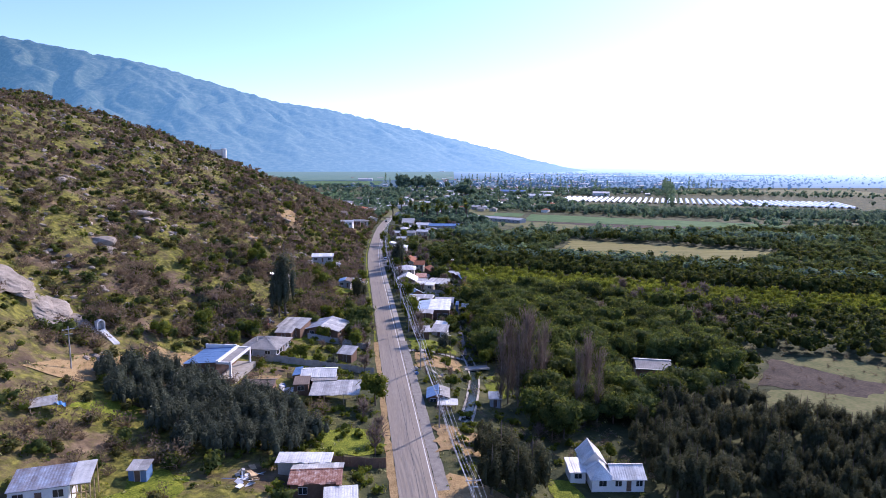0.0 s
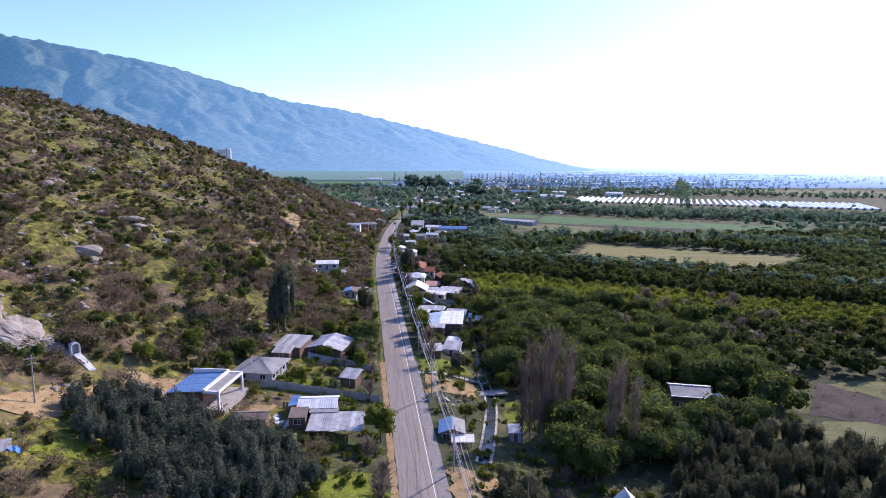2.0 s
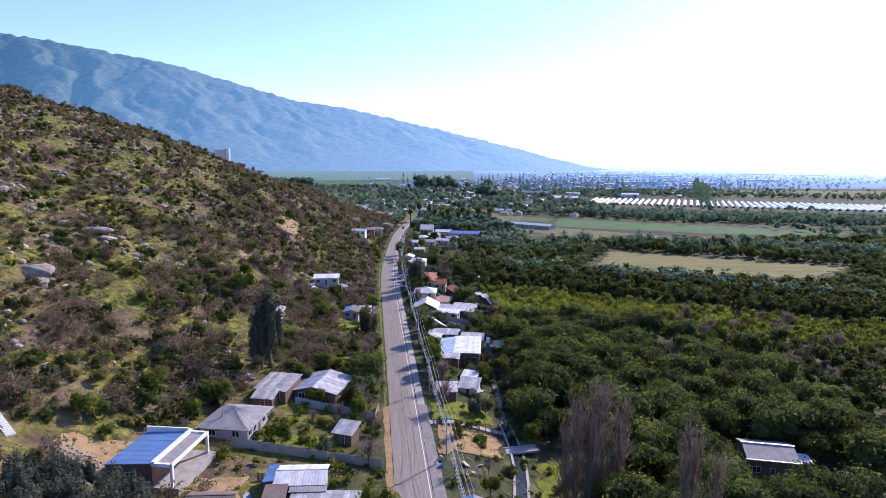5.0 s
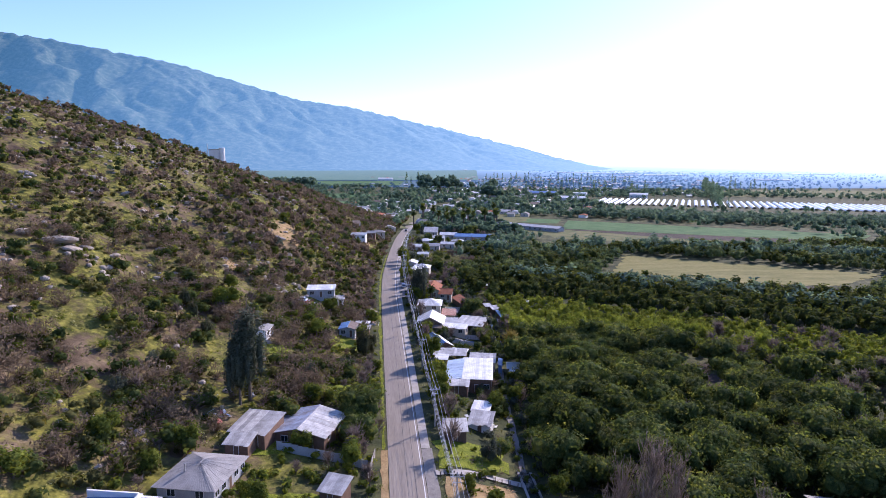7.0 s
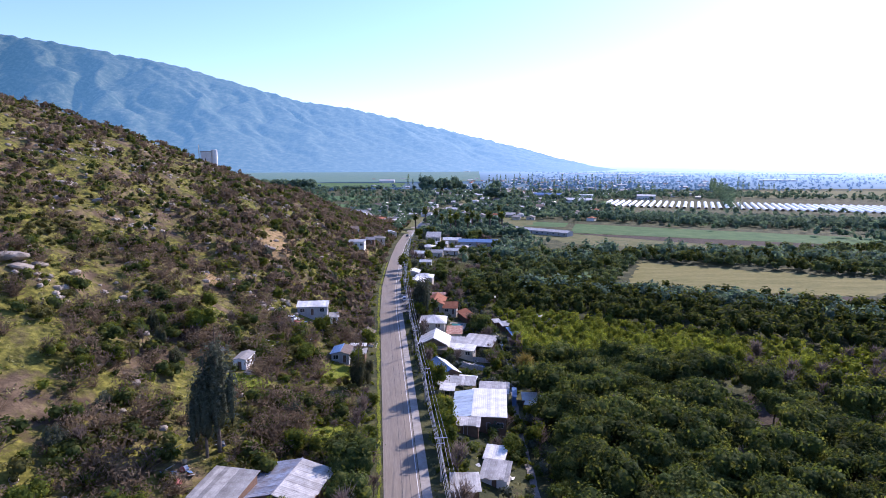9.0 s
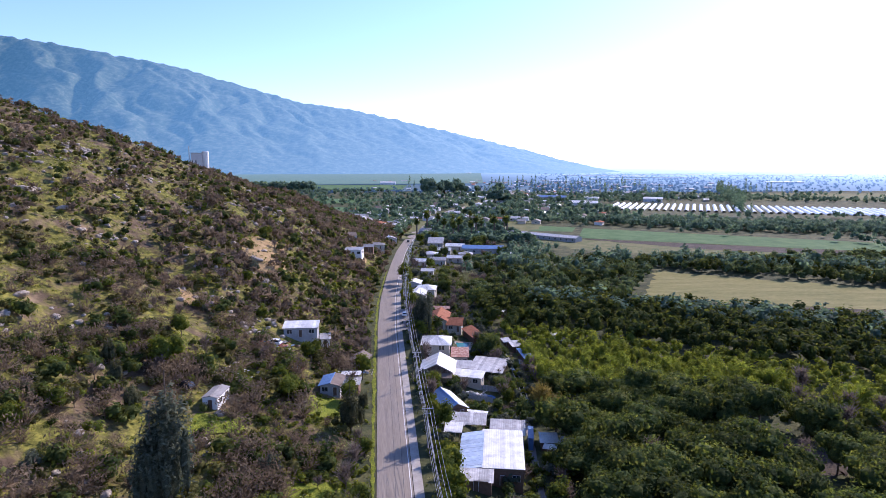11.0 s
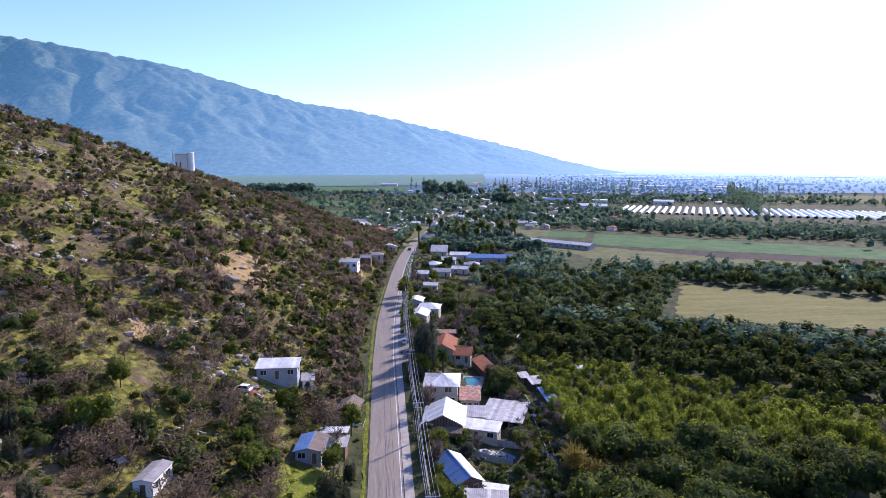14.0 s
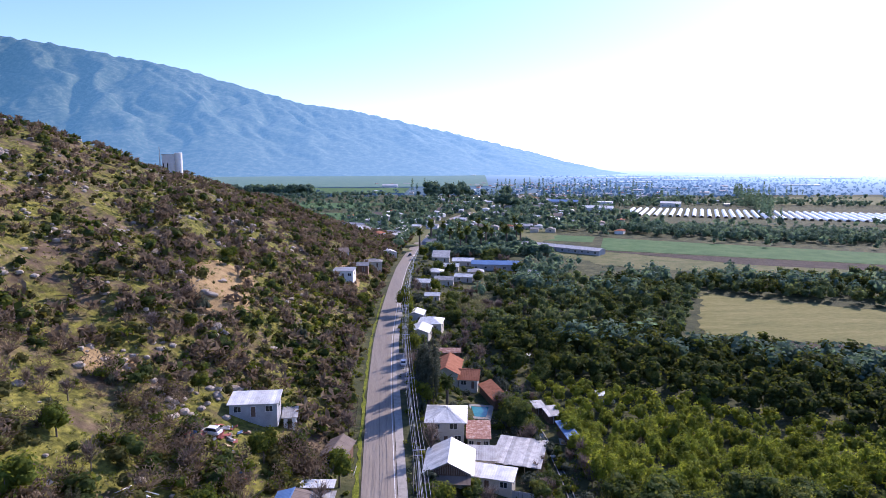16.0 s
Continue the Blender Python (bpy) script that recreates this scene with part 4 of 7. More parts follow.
house(-18.5, 109.6, -8, 8.5, 2.4, 2.7, "shed", M_WHITEROOF, M_WALLCREAM, "narrow lean-to of loose white sheets behind a rusty house", pitch=0.1, windows=(0, 0, 0, 0), ragged=0.35, name="lean_to", category="lean-to")
house(-12.3, 98.6, 0, 4.5, 3.2, 2.4, "shed", M_WHITEROOF, M_WALLWOOD, "small annex with a bright white sheet roof", pitch=0.15, windows=(1, 0, 0, 0), name="annex", category="annex")
house(-18.4, 152.4, -3, 7.6, 6.0, 2.9, "gable", M_WHITEROOF, M_WALLCREAM, "square house with a bright white sheet roof", pitch=0.26, roof2=M_WHITEROOF, windows=(1, 1, 1, 1))
house(-17.0, 148.4, -3, 5.6, 1.7, 2.7, "shed", M_GREYROOF, M_WALLWOOD, "grey corrugated lean-to between two roofs", pitch=0.12, windows=(0, 0, 0, 0), doors=(), over=0.15, sheet_w=0.6, name="lean_to", category="lean-to")
house(-21.9, 146.6, -3, 3.2, 3.8, 2.5, "shed", M_BROWNROOF, M_WALLWOOD, "brown roofed annex beside an open shelter", pitch=0.12, windows=(1, 0, 0, 0), doors=(), over=0.2, name="annex", category="annex")
house(-14.3, 144.0, -5, 10.2, 6.6, 2.2, "shed", M_PALEROOF, M_WALLWOOD, "open shelter under a wide ragged pale sheet roof", pitch=0.1, ragged=0.4, posts=True, name="shelter", category="shelter")
house(-23.3, 152.6, -3, 1.6, 5.4, 2.6, "shedx", M_BLUEROOF, M_WALLWOOD, "narrow annex with a blue sheet roof beside a white house", pitch=0.15, windows=(0, 0, 0, 1), doors=(), over=0.1, name="annex", category="annex")
house(-30.9, 144.6, -3, 6.4, 3.6, 2.3, "gable", M_BROWNROOF, M_WALLWOOD, "long brown shed with a rusty brown roof", pitch=0.3, windows=(0, 0, 0, 0), name="shed", category="shed", roof2=M_BROWNROOF)
b = house(-43.9, 157.6, -12, 7.6, 11.5, 3.3, "shedx", M_BLUEROOF, M_WALLWOOD, "modern brown house with a blue mono-pitch roof and white frame", pitch=0.07, over=0.15, windows=(1, 0, 0, 2), doors=(), z=4.4)
part("white_fascia", boxes((3.9, 4.5, -6.1, 6.1, 3.5, 4.3), (4.5, 7.2, -6.1, -5.6, 3.5, 4.0), (4.5, 7.2, 5.6, 6.1, 3.5, 4.0), (7.0, 7.4, -6.1, 6.1, 3.5, 4.0), (-3.9, 3.9, 5.9, 6.2, 3.0, 4.4)), b, "white rendered roof frame", M_WALLWHITE)
for v in (-5.85, 5.85):
    part("column", boxes((7.0, 7.4, v - 0.25, v + 0.25, -3, 3.5)), b, "white rendered column", M_WALLWHITE)
part("terrace", boxes((3.9, 8.4, -6.4, 6.4, -3, 0.15)), b, "pale concrete terrace", M_CONCRETE)
part("porch_roof", (lambda bm: (roof_plane(bm, (4.5, 5.6, 3.75), (4.5, -5.6, 3.75), (7.0, -5.6, 3.7), (7.0, 5.6, 3.7)), bm)[1])(bmesh.new()), b, "grey porch roof", M_GREYROOF)
b = house(-33.4, 174.6, -14, 9.4, 10.6, 2.7, "hip", M_GREYROOF, M_WALLGREY, "grey bungalow with a hipped fibre cement roof", pitch=0.32, over=0.6, windows=(2, 4, 1, 1), doors=(1,), z=3.0)
part("flue", boxes((-1.6, -1.4, -2.6, -2.4, 3.4, 5.0)), b, "thin steel flue", M_STEEL)
house(-27.6, 190.4, -18, 7.0, 7.8, 2.5, "shed", M_PALEROOF, M_WALLWOOD, "low shack with a patched roof of white and blue sheets", pitch=0.1, ragged=0.5, windows=(1, 0, 0, 0), name="shack", roof2=None)
house(-18.4, 193.2, -17, 10.4, 10.6, 2.6, "gabley", M_STAINROOF, M_WALLWOOD, "house with a wide pale zinc and blue sheet roof", pitch=0.24, roof2=M_PALEROOF, over=0.6, windows=(1, 2, 0, 0), doors=(0,), ragged=0.25)
house(-29.5, 184.5, -12, 4.2, 3.5, 2.2, "shed", M_PALEROOF, M_WALLWOOD, "small patched lean-to shack of pale sheets", pitch=0.15, ragged=0.3, windows=(0, 0, 0, 0), name="shack")
house(-12.0, 172.0, -24, 3.8, 3.6, 2.2, "shed", M_PALEROOF, M_WALLWOOD, "small shed with a striped weathered sheet roof", pitch=0.25, sheet_w=0.5, windows=(0, 0, 0, 0), name="shed", category="shed")
house(-35.2, 243.2, -8, 3.0, 6.2, 2.5, "gabley", M_GREYROOF, M_WALLWHITE, "small bright white rendered hut among bushes", pitch=0.22, over=0.15, windows=(0, 2, 0, 0), doors=(0,), z=7.9, name="hut", category="hut")
house(-13.6, 262.0, -6, 4.6, 6.6, 2.5, "gabley", M_BLUEROOF, M_WALLGREY, "grey hut with a brown and blue sheet roof", pitch=0.25, roof2=M_BROWNROOF, windows=(1, 1, 0, 0), name="hut", category="hut")
house(-9.2, 265.6, -6, 3.6, 3.6, 2.3, "shed", M_PALEROOF, M_WALLWOOD, "small lean-to with a pale sheet roof", pitch=0.1, windows=(0, 0, 0, 0), name="lean_to", category="lean-to")
house(-10.5, 269.2, -6, 6.0, 1.6, 2.5, "shed", M_WHITEROOF, M_WALLWOOD, "narrow white sheet canopy behind a hut", pitch=0.08, posts=True, name="canopy", category="canopy")
house(-7.9, 284.8, -14, 4.2, 6.6, 2.5, "gabley", M_BROWNROOF, M_WALLWOOD, "dark cabin with a brown roof close to the road", pitch=0.5, over=0.5, windows=(1, 1, 0, 0), name="cabin", category="cabin")
house(-24.1, 291.0, 0, 9.0, 4.8, 2.7, "shed", M_WHITEROOF, M_WALLGREY, "cream house with a bright white sheet roof on the hillside", pitch=0.12, over=0.4, windows=(2, 1, 0, 0), z=8.3, sheet_w=0.8)
house(-17.8, 293.0, 5, 2.4, 4.0, 2.4, "shed", M_PALEROOF, M_WALLWHITE, "narrow white annex beside a hillside house", pitch=0.1, windows=(0, 0, 0, 0), name="annex", category="annex")
house(-14.6, 424, -6, 8, 8, 3.0, "flat", M_PALEROOF, M_WALLWHITE, "flat-roofed white house under construction at the hill's foot", windows=(2, 1, 0, 0), z=gz(-14.6, 424) + 1.2)
house(-9.5, 452, -4, 8, 6, 2.7, "gable", M_PALEROOF, M_WALLWOOD, "house with a pale zinc roof at the hill's foot", windows=(1, 1, 0, 0), z=gz(-9.5, 452) + 0.9)
house(-4.0, 478, 0, 9, 6, 2.7, "hip", M_GREYROOF, M_WALLCREAM, "house with a grey hipped roof at the hill's foot", windows=(1, 1, 0, 0), z=gz(-4.0, 478) + 0.8)
house(-17.0, 462, 10, 4, 4, 2.6, "shed", M_BROWNROOF, M_WALLWHITE, "tiny white hut on a cleared slope", windows=(1, 0, 0, 0), z=gz(-17.0, 462) + 0.6, name="hut", category="hut")
house(4.5, 530, 12, 8, 7, 2.8, "gabley", M_WHITEROOF, M_WALLCREAM, "white-roofed house beside the road bend", windows=(1, 1, 0, 0))

# houses on the river side of the road
house(38.4, 109.2, -7, 5.6, 5.0, 2.5, "gable", M_WHITEROOF, M_WALLWHITE, "white house with steep bright white roofs", pitch=0.55, over=0.35, windows=(2, 1, 0, 0), z=-4.1, roof2=M_PALEROOF)
for x0, y0, w, d, st, pt, h, what in ((33.8, 109.9, 3.9, 5.2, "hip", 0.9, 2.5, "white wing with a steep hipped white roof"), (34.1, 115.0, 4.0, 5.4, "gabley", 1.0, 3.0, "tall white wing with a steep gable roof"),
                                      (30.4, 112.8, 2.8, 4.2, "shed", 0.12, 2.2, "low white lean-to wing of a house")):
    house(x0, y0, -7, w, d, h, st, M_WHITEROOF, M_WALLWHITE, what, pitch=pt, over=0.3, windows=(1, 0, 0, 0), doors=(), z=-4.1, name="house_wing", category="house")
b = house(69.8, 161.8, -18, 8.6, 8.6, 3.6, "gable", M_GREYROOF, M_WALLWOOD, "dark brown house with a grey white-trimmed roof among orchard trees", pitch=0.3, windows=(2, 1, 1, 1), z=-3.9, roof2=M_GREYROOF)
part("roof_trim", boxes((-4.9, 4.9, -0.3, 0.3, 4.92, 5.04), (-4.9, 4.9, -4.85, -4.5, 3.56, 3.7)), b, "white roof trim", M_WHITEROOF)
house(76.2, 161.0, -18, 3.2, 2.4, 2.2, "shed", M_WHITEROOF, M_REDROOF, "small pinkish shed with a white roof", pitch=0.1, windows=(1, 0, 0, 0), name="shed", category="shed")
house(81.0, 152.4, -12, 2.2, 2.2, 2.8, "gabley", M_WHITEROOF, M_WALLWHITE, "tiny tall white hut with a gable roof", pitch=0.8, over=0.2, windows=(0, 0, 0, 0), name="hut", category="hut")
house(78.0, 153.5, -12, 4.0, 1.6, 0.8, "flat", M_WHITEROOF, M_WALLWHITE, "low white panel shelter beside a hut", windows=(0, 0, 0, 0), doors=(), name="shelter", category="shelter")
house(8.9, 144.6, -8, 4.6, 5.6, 2.2, "gabley", M_BLUEROOF, M_WALLWOOD, "small dark cabin with a blue and tan sheet roof", pitch=0.35, roof2=M_GREYROOF, windows=(1, 1, 0, 0), z=-1.0, name="cabin", category="cabin")
house(10.4, 139.9, -8, 3.8, 2.2, 2.0, "shed", M_WHITEROOF, M_WALLWOOD, "little porch with a white sheet roof", pitch=0.1, posts=True, z=-1.4, name="porch", category="porch")
house(23.0, 147.6, -10, 2.4, 2.8, 2.2, "shed", M_PALEROOF, M_WALLGREY, "small grey pump shed beside the canal", pitch=0.15, windows=(0, 0, 0, 0), name="shed", category="shed")
house(10.6, 195.6, -4, 4.4, 4.6, 2.2, "shed", M_PALEROOF, M_WALLWOOD, "brown wooden shack with a patchy white roof", pitch=0.1, ragged=0.3, windows=(0, 1, 0, 0), name="shack")
house(17.4, 203.2, -20, 4.6, 4.4, 2.0, "shed", M_PALEROOF, M_WALLWHITE, "half-ruined shack with broken white roof sheets", pitch=0.2, ragged=0.6, windows=(0, 0, 0, 0), name="shack")
house(18.8, 211.0, -20, 3.6, 4.4, 2.0, "shed", M_WHITEROOF, M_WALLGREY, "small roofed pen of grey boards", pitch=0.1, ragged=0.4, posts=True, name="pen", category="pen")
house(15.2, 232.6, -11, 4.0, 15.0, 3.2, "shedx", M_SKYROOF, M_WALLCREAM, "long wing with a pale blue sheet roof", pitch=0.18, windows=(1, 0, 0, 3), z=-2.6, over=0.3, name="house_wing", roof2=None)
house(21.2, 232.0, -11, 7.6, 15.0, 3.5, "shed", M_WHITEROOF, M_WALLWOOD, "large house with a bright white sheet roof", pitch=0.03, windows=(2, 3, 0, 0), z=-2.6, over=0.3)
house(24.6, 243.6, -13, 7.0, 5.6, 3.0, "shed", M_PALEROOF, M_WALLCREAM, "annex with a wide pale zinc roof", pitch=0.12, windows=(0, 1, 0, 0), z=-3.2, over=0.3, name="annex", category="annex")
house(15.8, 247.2, -12, 8.8, 4.4, 2.5, "shed", M_PALEROOF, M_WALLWOOD, "shelter under torn striped sheets", pitch=0.1, ragged=0.7, sheet_w=0.45, posts=True, name="shelter", category="shelter")
house(29.8, 244.0, -12, 1.0, 6.0, 2.6, "shedx", M_BLUEROOF, M_BLUEROOF, "narrow lean-to of blue sheets", pitch=-0.1, windows=(0, 0, 0, 0), doors=(), z=-4.0, over=0.1, name="lean_to", category="lean-to")
house(12.9, 242.8, -12, 3.0, 3.6, 2.5, "shed", M_WHITEROOF, M_WALLWOOD, "small canopy of bright white sheets", pitch=0.06, ragged=0.2, posts=True, z=-1.6, name="canopy", category="canopy")
house(14.6, 222.6, -12, 5.4, 3.0, 2.2, "shed", M_PALEROOF, M_WALLWOOD, "ragged shack front of broken pale sheets", pitch=0.1, ragged=0.6, windows=(0, 0, 0, 0), name="shack")
house(13.4, 257.2, 16, 4.8, 10.4, 2.6, "gabley", M_BLUEROOF, M_WALLWOOD, "wooden house with a white and blue gable roof", pitch=0.5, roof2=M_WHITEROOF, windows=(1, 2, 0, 0), z=-1.4)
house(18.9, 252.4, -20, 4.8, 2.6, 2.4, "shed", M_WHITEROOF, M_WALLWOOD, "pergola with striped white slats", pitch=0.05, sheet_w=0.4, ragged=0.2, posts=True, name="pergola", category="pergola")
b = house(13.2, 280.6, -10, 8.0, 9.0, 3.4, "gabley", M_WHITEROOF, M_WALLCREAM, "cream house with a white gable roof and brown gable front", pitch=0.5, over=0.7, windows=(0, 2, 0, 1), z=-1.6)
part("gable_boards", (lambda bm: ([box(bm, u, u + 0.26, -5.3, -5.2, 2.9, 3.35 + 0.5 * (3.5 - abs(u + 0.13))) for u in np.arange(-3.5, 3.4, 0.32)], bm)[1])(bmesh.new()), b, "brown upright gable boards", M_WALLWOOD)
part("porch_roof", (lambda bm: (roof_plane(bm, (-4, -7.2, 2.3), (4.2, -7.2, 2.3), (4.2, -5.0, 3.0), (-4, -5.0, 3.0), rng=random.Random(4)), bm)[1])(bmesh.new()), b, "brown porch roof", M_BROWNROOF)
house(20.5, 279.6, -22, 9.5, 3.8, 2.6, "shed", M_WHITEROOF, M_WALLCREAM, "long lean-to with a white sheet roof", pitch=0.12, windows=(2, 1, 0, 0), z=-3.2, name="lean_to", category="lean-to")
house(20.2, 287.6, -10, 5.6, 5.0, 2.6, "shed", M_PALEROOF, M_WALLCREAM, "annex with a pale green-grey roof", pitch=0.08, windows=(1, 0, 0, 0), z=-3.4, name="annex", category="annex")
house(28.6, 289.4, -22, 9.4, 11.0, 2.5, "shed", M_PALEROOF, M_WALLCREAM, "wide yard shelter under weathered pale sheets", pitch=0.04, ragged=0.4, posts=True, z=-4.2, name="shelter", category="shelter")
b = house(14.4, 298.2, -8, 7.6, 8.2, 5.4, "hip", M_WHITEROOF, M_WALLCREAM, "two-storey cream house with a white hipped roof", pitch=0.34, over=0.7, windows=(2, 2, 0, 1), z=-1.8)
opening(b, "window", 1.6, -4.1, 3.6, 1.6, 1.2, 0)
opening(b, "window", -1.8, -4.1, 3.6, 1.0, 1.0, 0)
house(21.3, 297.6, -8, 4.6, 7.6, 2.8, "shed", M_RUST, M_WALLCREAM, "cream annex with a striped rusty and white roof", pitch=0.06, windows=(2, 0, 0, 0), z=-3.2, name="annex", category="annex", sheet_w=1.0)
b = house(18.8, 337.0, -12, 6.6, 12.0, 3.2, "gabley", M_TILE, M_WALLCREAM, "house with an orange clay tile roof behind garden trees", pitch=0.5, over=0.6, windows=(1, 2, 0, 1), z=-2.2, sheet_w=0.45)
house(24.2, 333.0, -12, 5.0, 7.0, 2.6, "gable", M_TILE, M_WALLCREAM, "wing with an orange clay tile roof", pitch=0.45, over=0.5, windows=(1, 1, 0, 0), z=-3.0, name="house_wing", category="house", sheet_w=0.45)
house(29.0, 323.6, 10, 3.0, 12.0, 2.3, "shedx", M_TILE, M_WALLWOOD, "long garden shed with an orange clay tile roof", pitch=0.3, windows=(0, 0, 0, 0), name="shed", category="shed")
house(21.0, 356.0, -6, 7.0, 3.0, 2.4, "shed", M_RUST, M_WALLWOOD, "low shed with a dull red roof", pitch=0.1, windows=(0, 0, 0, 0), name="shed", category="shed")
house(13.2, 372.0, -12, 6.6, 9.0, 3.0, "gabley", M_WHITEROOF, M_WALLCREAM, "white-roofed house beside the road", pitch=0.35, windows=(1, 1, 0, 1), z=-0.8, roof2=M_WHITEROOF)
house(17.8, 384.0, -12, 8.0, 8.0, 3.0, "hip", M_WHITEROOF, M_WALLCREAM, "white-roofed house behind the road", pitch=0.35, windows=(1, 1, 0, 1), z=-1.2)
house(13.0, 394.0, -12, 6.0, 7.0, 3.0, "gabley", M_WHITEROOF, M_WALLGREY, "grey house with a white sheet roof", pitch=0.3, windows=(1, 1, 0, 0), z=-0.6)
house(58, 320.0, -6, 4.4, 2.2, 2.0, "flat", M_WHITEROOF, M_WALLWHITE, "small white shelter at the orchard's edge", windows=(0, 0, 0, 0), doors=(), name="shelter", category="shelter")
for (x, y, w, d, rz, roof, st, what) in ((20, 455, 7, 6, -10, M_WHITEROOF, "gable", "white"), (31, 470, 9, 7, -10, M_PALEROOF, "gable", "pale zinc"), (28, 488, 8, 8, -14, M_WHITEROOF, "hip", "white"), (42, 478, 9, 6, -20, M_WHITEROOF, "gable", "white"),
                                          (50, 492, 8, 7, -8, M_PALEROOF, "hip", "pale zinc"), (38, 510, 10, 7, -12, M_WHITEROOF, "gable", "white"), (48, 528, 12, 8, -12, M_WHITEROOF, "gable", "white"), (36, 540, 10, 8, -10, M_PALEROOF, "shed", "pale zinc"),
                                          (72, 470, 8, 6, -15, M_BROWNROOF, "gable", "brown"), (78, 478, 6, 5, -15, M_WHITEROOF, "shed", "white"), (22, 430, 6, 5, -10, M_WHITEROOF, "gable", "white")):
    house(x, y, rz, w, d, 2.8, st, roof, M_WALLCREAM, f"village house with a {what} sheet roof", windows=(1, 1, 0, 0))
house(64, 512, -12, 26, 10, 3.4, "gable", M_BLUEROOF, M_WALLGREY, "long shed with a faded blue roof among palms", pitch=0.3, windows=(4, 1, 0, 0), sheet_w=1.2, name="shed", category="shed")
house(121, 581, -45, 62, 10, 3.0, "gable", M_PALEROOF, M_WALLGREY, "very long low farm shed with a pale roof", pitch=0.25, windows=(12, 0, 0, 0), doors=(0,), sheet_w=1.6, name="farm_shed", category="farm shed")

# tower on the spur
b = thing("water_tower", -120, 544, gz(-114, 544) - 5, -6, "tall white concrete water tower on the spur", "water tower")
part("shaft", bevelled(boxes((-3.4, 3.6, -2.2, 2.2, 0, 22.6)), 0.12), b, "pale rendered shaft", M_WALLWHITE)
part("tank", fast_mesh("tank", *sticks([(5.4, -0.4, 0), (5.4, -0.4, 23.6)], [(5.4, -0.4, 23.6), (5.4, -0.4, 24.0)], [2.1, 2.25], [2.1, 1.9], 24), M_WALLWHITE), b, "white round concrete tank shaft")
part("cap", bevelled(boxes((-3.55, 3.5, -2.35, 2.35, 22.6, 23.0)), 0.05), b, "", M_CONCRETE)
for u in (-2.6, -0.2):
    part("slot_window", boxes((u - 0.35, u + 0.35, -2.26, -2.15, 11, 18)), b, "tall dark slot", M_GLASS)
b = thing("antenna_mast", -124, 540, gz(-124, 540) - 1, 0, "thin lattice antenna mast beside the tower", "mast")
part("mast", fast_mesh("mast", *sticks([(0.4, 0.2, 0), (-0.4, 0.2, 0), (0, -0.4, 0)], [(0.1, 0.05, 20), (-0.1, 0.05, 20), (0, -0.1, 20)], 0.12, 0.08, 4), M_STEEL), b)
part("cross_brace", fast_mesh("cross_brace", *sticks([((-1) ** k * 0.35, 0.2, k) for k in range(19)], [(-(-1) ** k * 0.33, -0.1, k + 1.0) for k in range(19)], 0.05, 0.05, 3), M_STEEL), b)

# canal, bridge, path and pool
CANAL = [(13.0, 132), (16, 142), (20.5, 160), (22.5, 171), (22.8, 186), (24.4, 200), (26.8, 222), (30.5, 248), (34.5, 268), (36.0, 283), (36.7, 302), (35.3, 322), (33.1, 345)]
for run, half, wide in ((CANAL[:5], 1.0, 0.25), (CANAL[8:], 0.5, 0.1)):
    canal = strip("canal", run, -half, half, 0.12, M_WATER, "narrow irrigation canal with still dark water", "canal", step=2.0)
    for s in (-1, 1):
        strip("canal_edge", run, s * (half + wide) - wide, s * (half + wide) + wide, 0.25, M_CONCRETE if half > 0.8 else M_GREYROOF, "", "", canal, step=2.0)
strip("track", CANAL[4:9], -0.7, 0.6, 0.1, M_GRAVEL, "narrow grey gravel track behind the houses", "path", step=2.0, wobble=0.12)
b = thing("foot_bridge", 22.6, 172.6, gz(22.6, 172.6), 8, "flat pale concrete bridge slab over the canal", "bridge")
part("deck", bevelled(boxes((-4.4, 4.4, -1.4, 1.4, 0.35, 0.6)), 0.04), b, "", M_CONCRETE)
for v in (-1.3, 1.3):
    part("kerb", boxes((-4.4, 4.4, v - 0.1, v + 0.1, 0.6, 0.8)), b, "", M_CONCRETE)
strip("footpath", [(5.2, 180.2), (13, 180.8), (21.8, 180.6)], -0.9, 0.9, 0.25, M_CONCRETE, "pale concrete footpath to the canal", "path", step=2)
b = thing("swimming_pool", 24.2, 315.8, gz(24.2, 315.8) + 0.1, -15, "small turquoise garden pool with pale paving", "pool")
part("water", boxes((-2.2, 2.2, -3.2, 3.2, -0.2, 0.12)), b, "turquoise water", M_POOL)
part("paving", boxes((-3.4, -2.2, -4.4, 4.4, -0.3, 0.2), (2.2, 3.4, -4.4, 4.4, -0.3, 0.2), (-2.2, 2.2, -4.4, -3.2, -0.3, 0.2), (-2.2, 2.2, 3.2, 4.4, -0.3, 0.2)), b, "pale paving", M_CONCRETE)

# poles and wires along the road
POLES = [92 + 36.0 * k for k in range(12)]
ARMS = [(-1.0, 8.35), (-0.35, 8.35), (0.35, 8.35), (1.0, 8.35), (-0.55, 7.35), (0.55, 7.35), (-0.12, 6.3), (0.12, 5.9)]


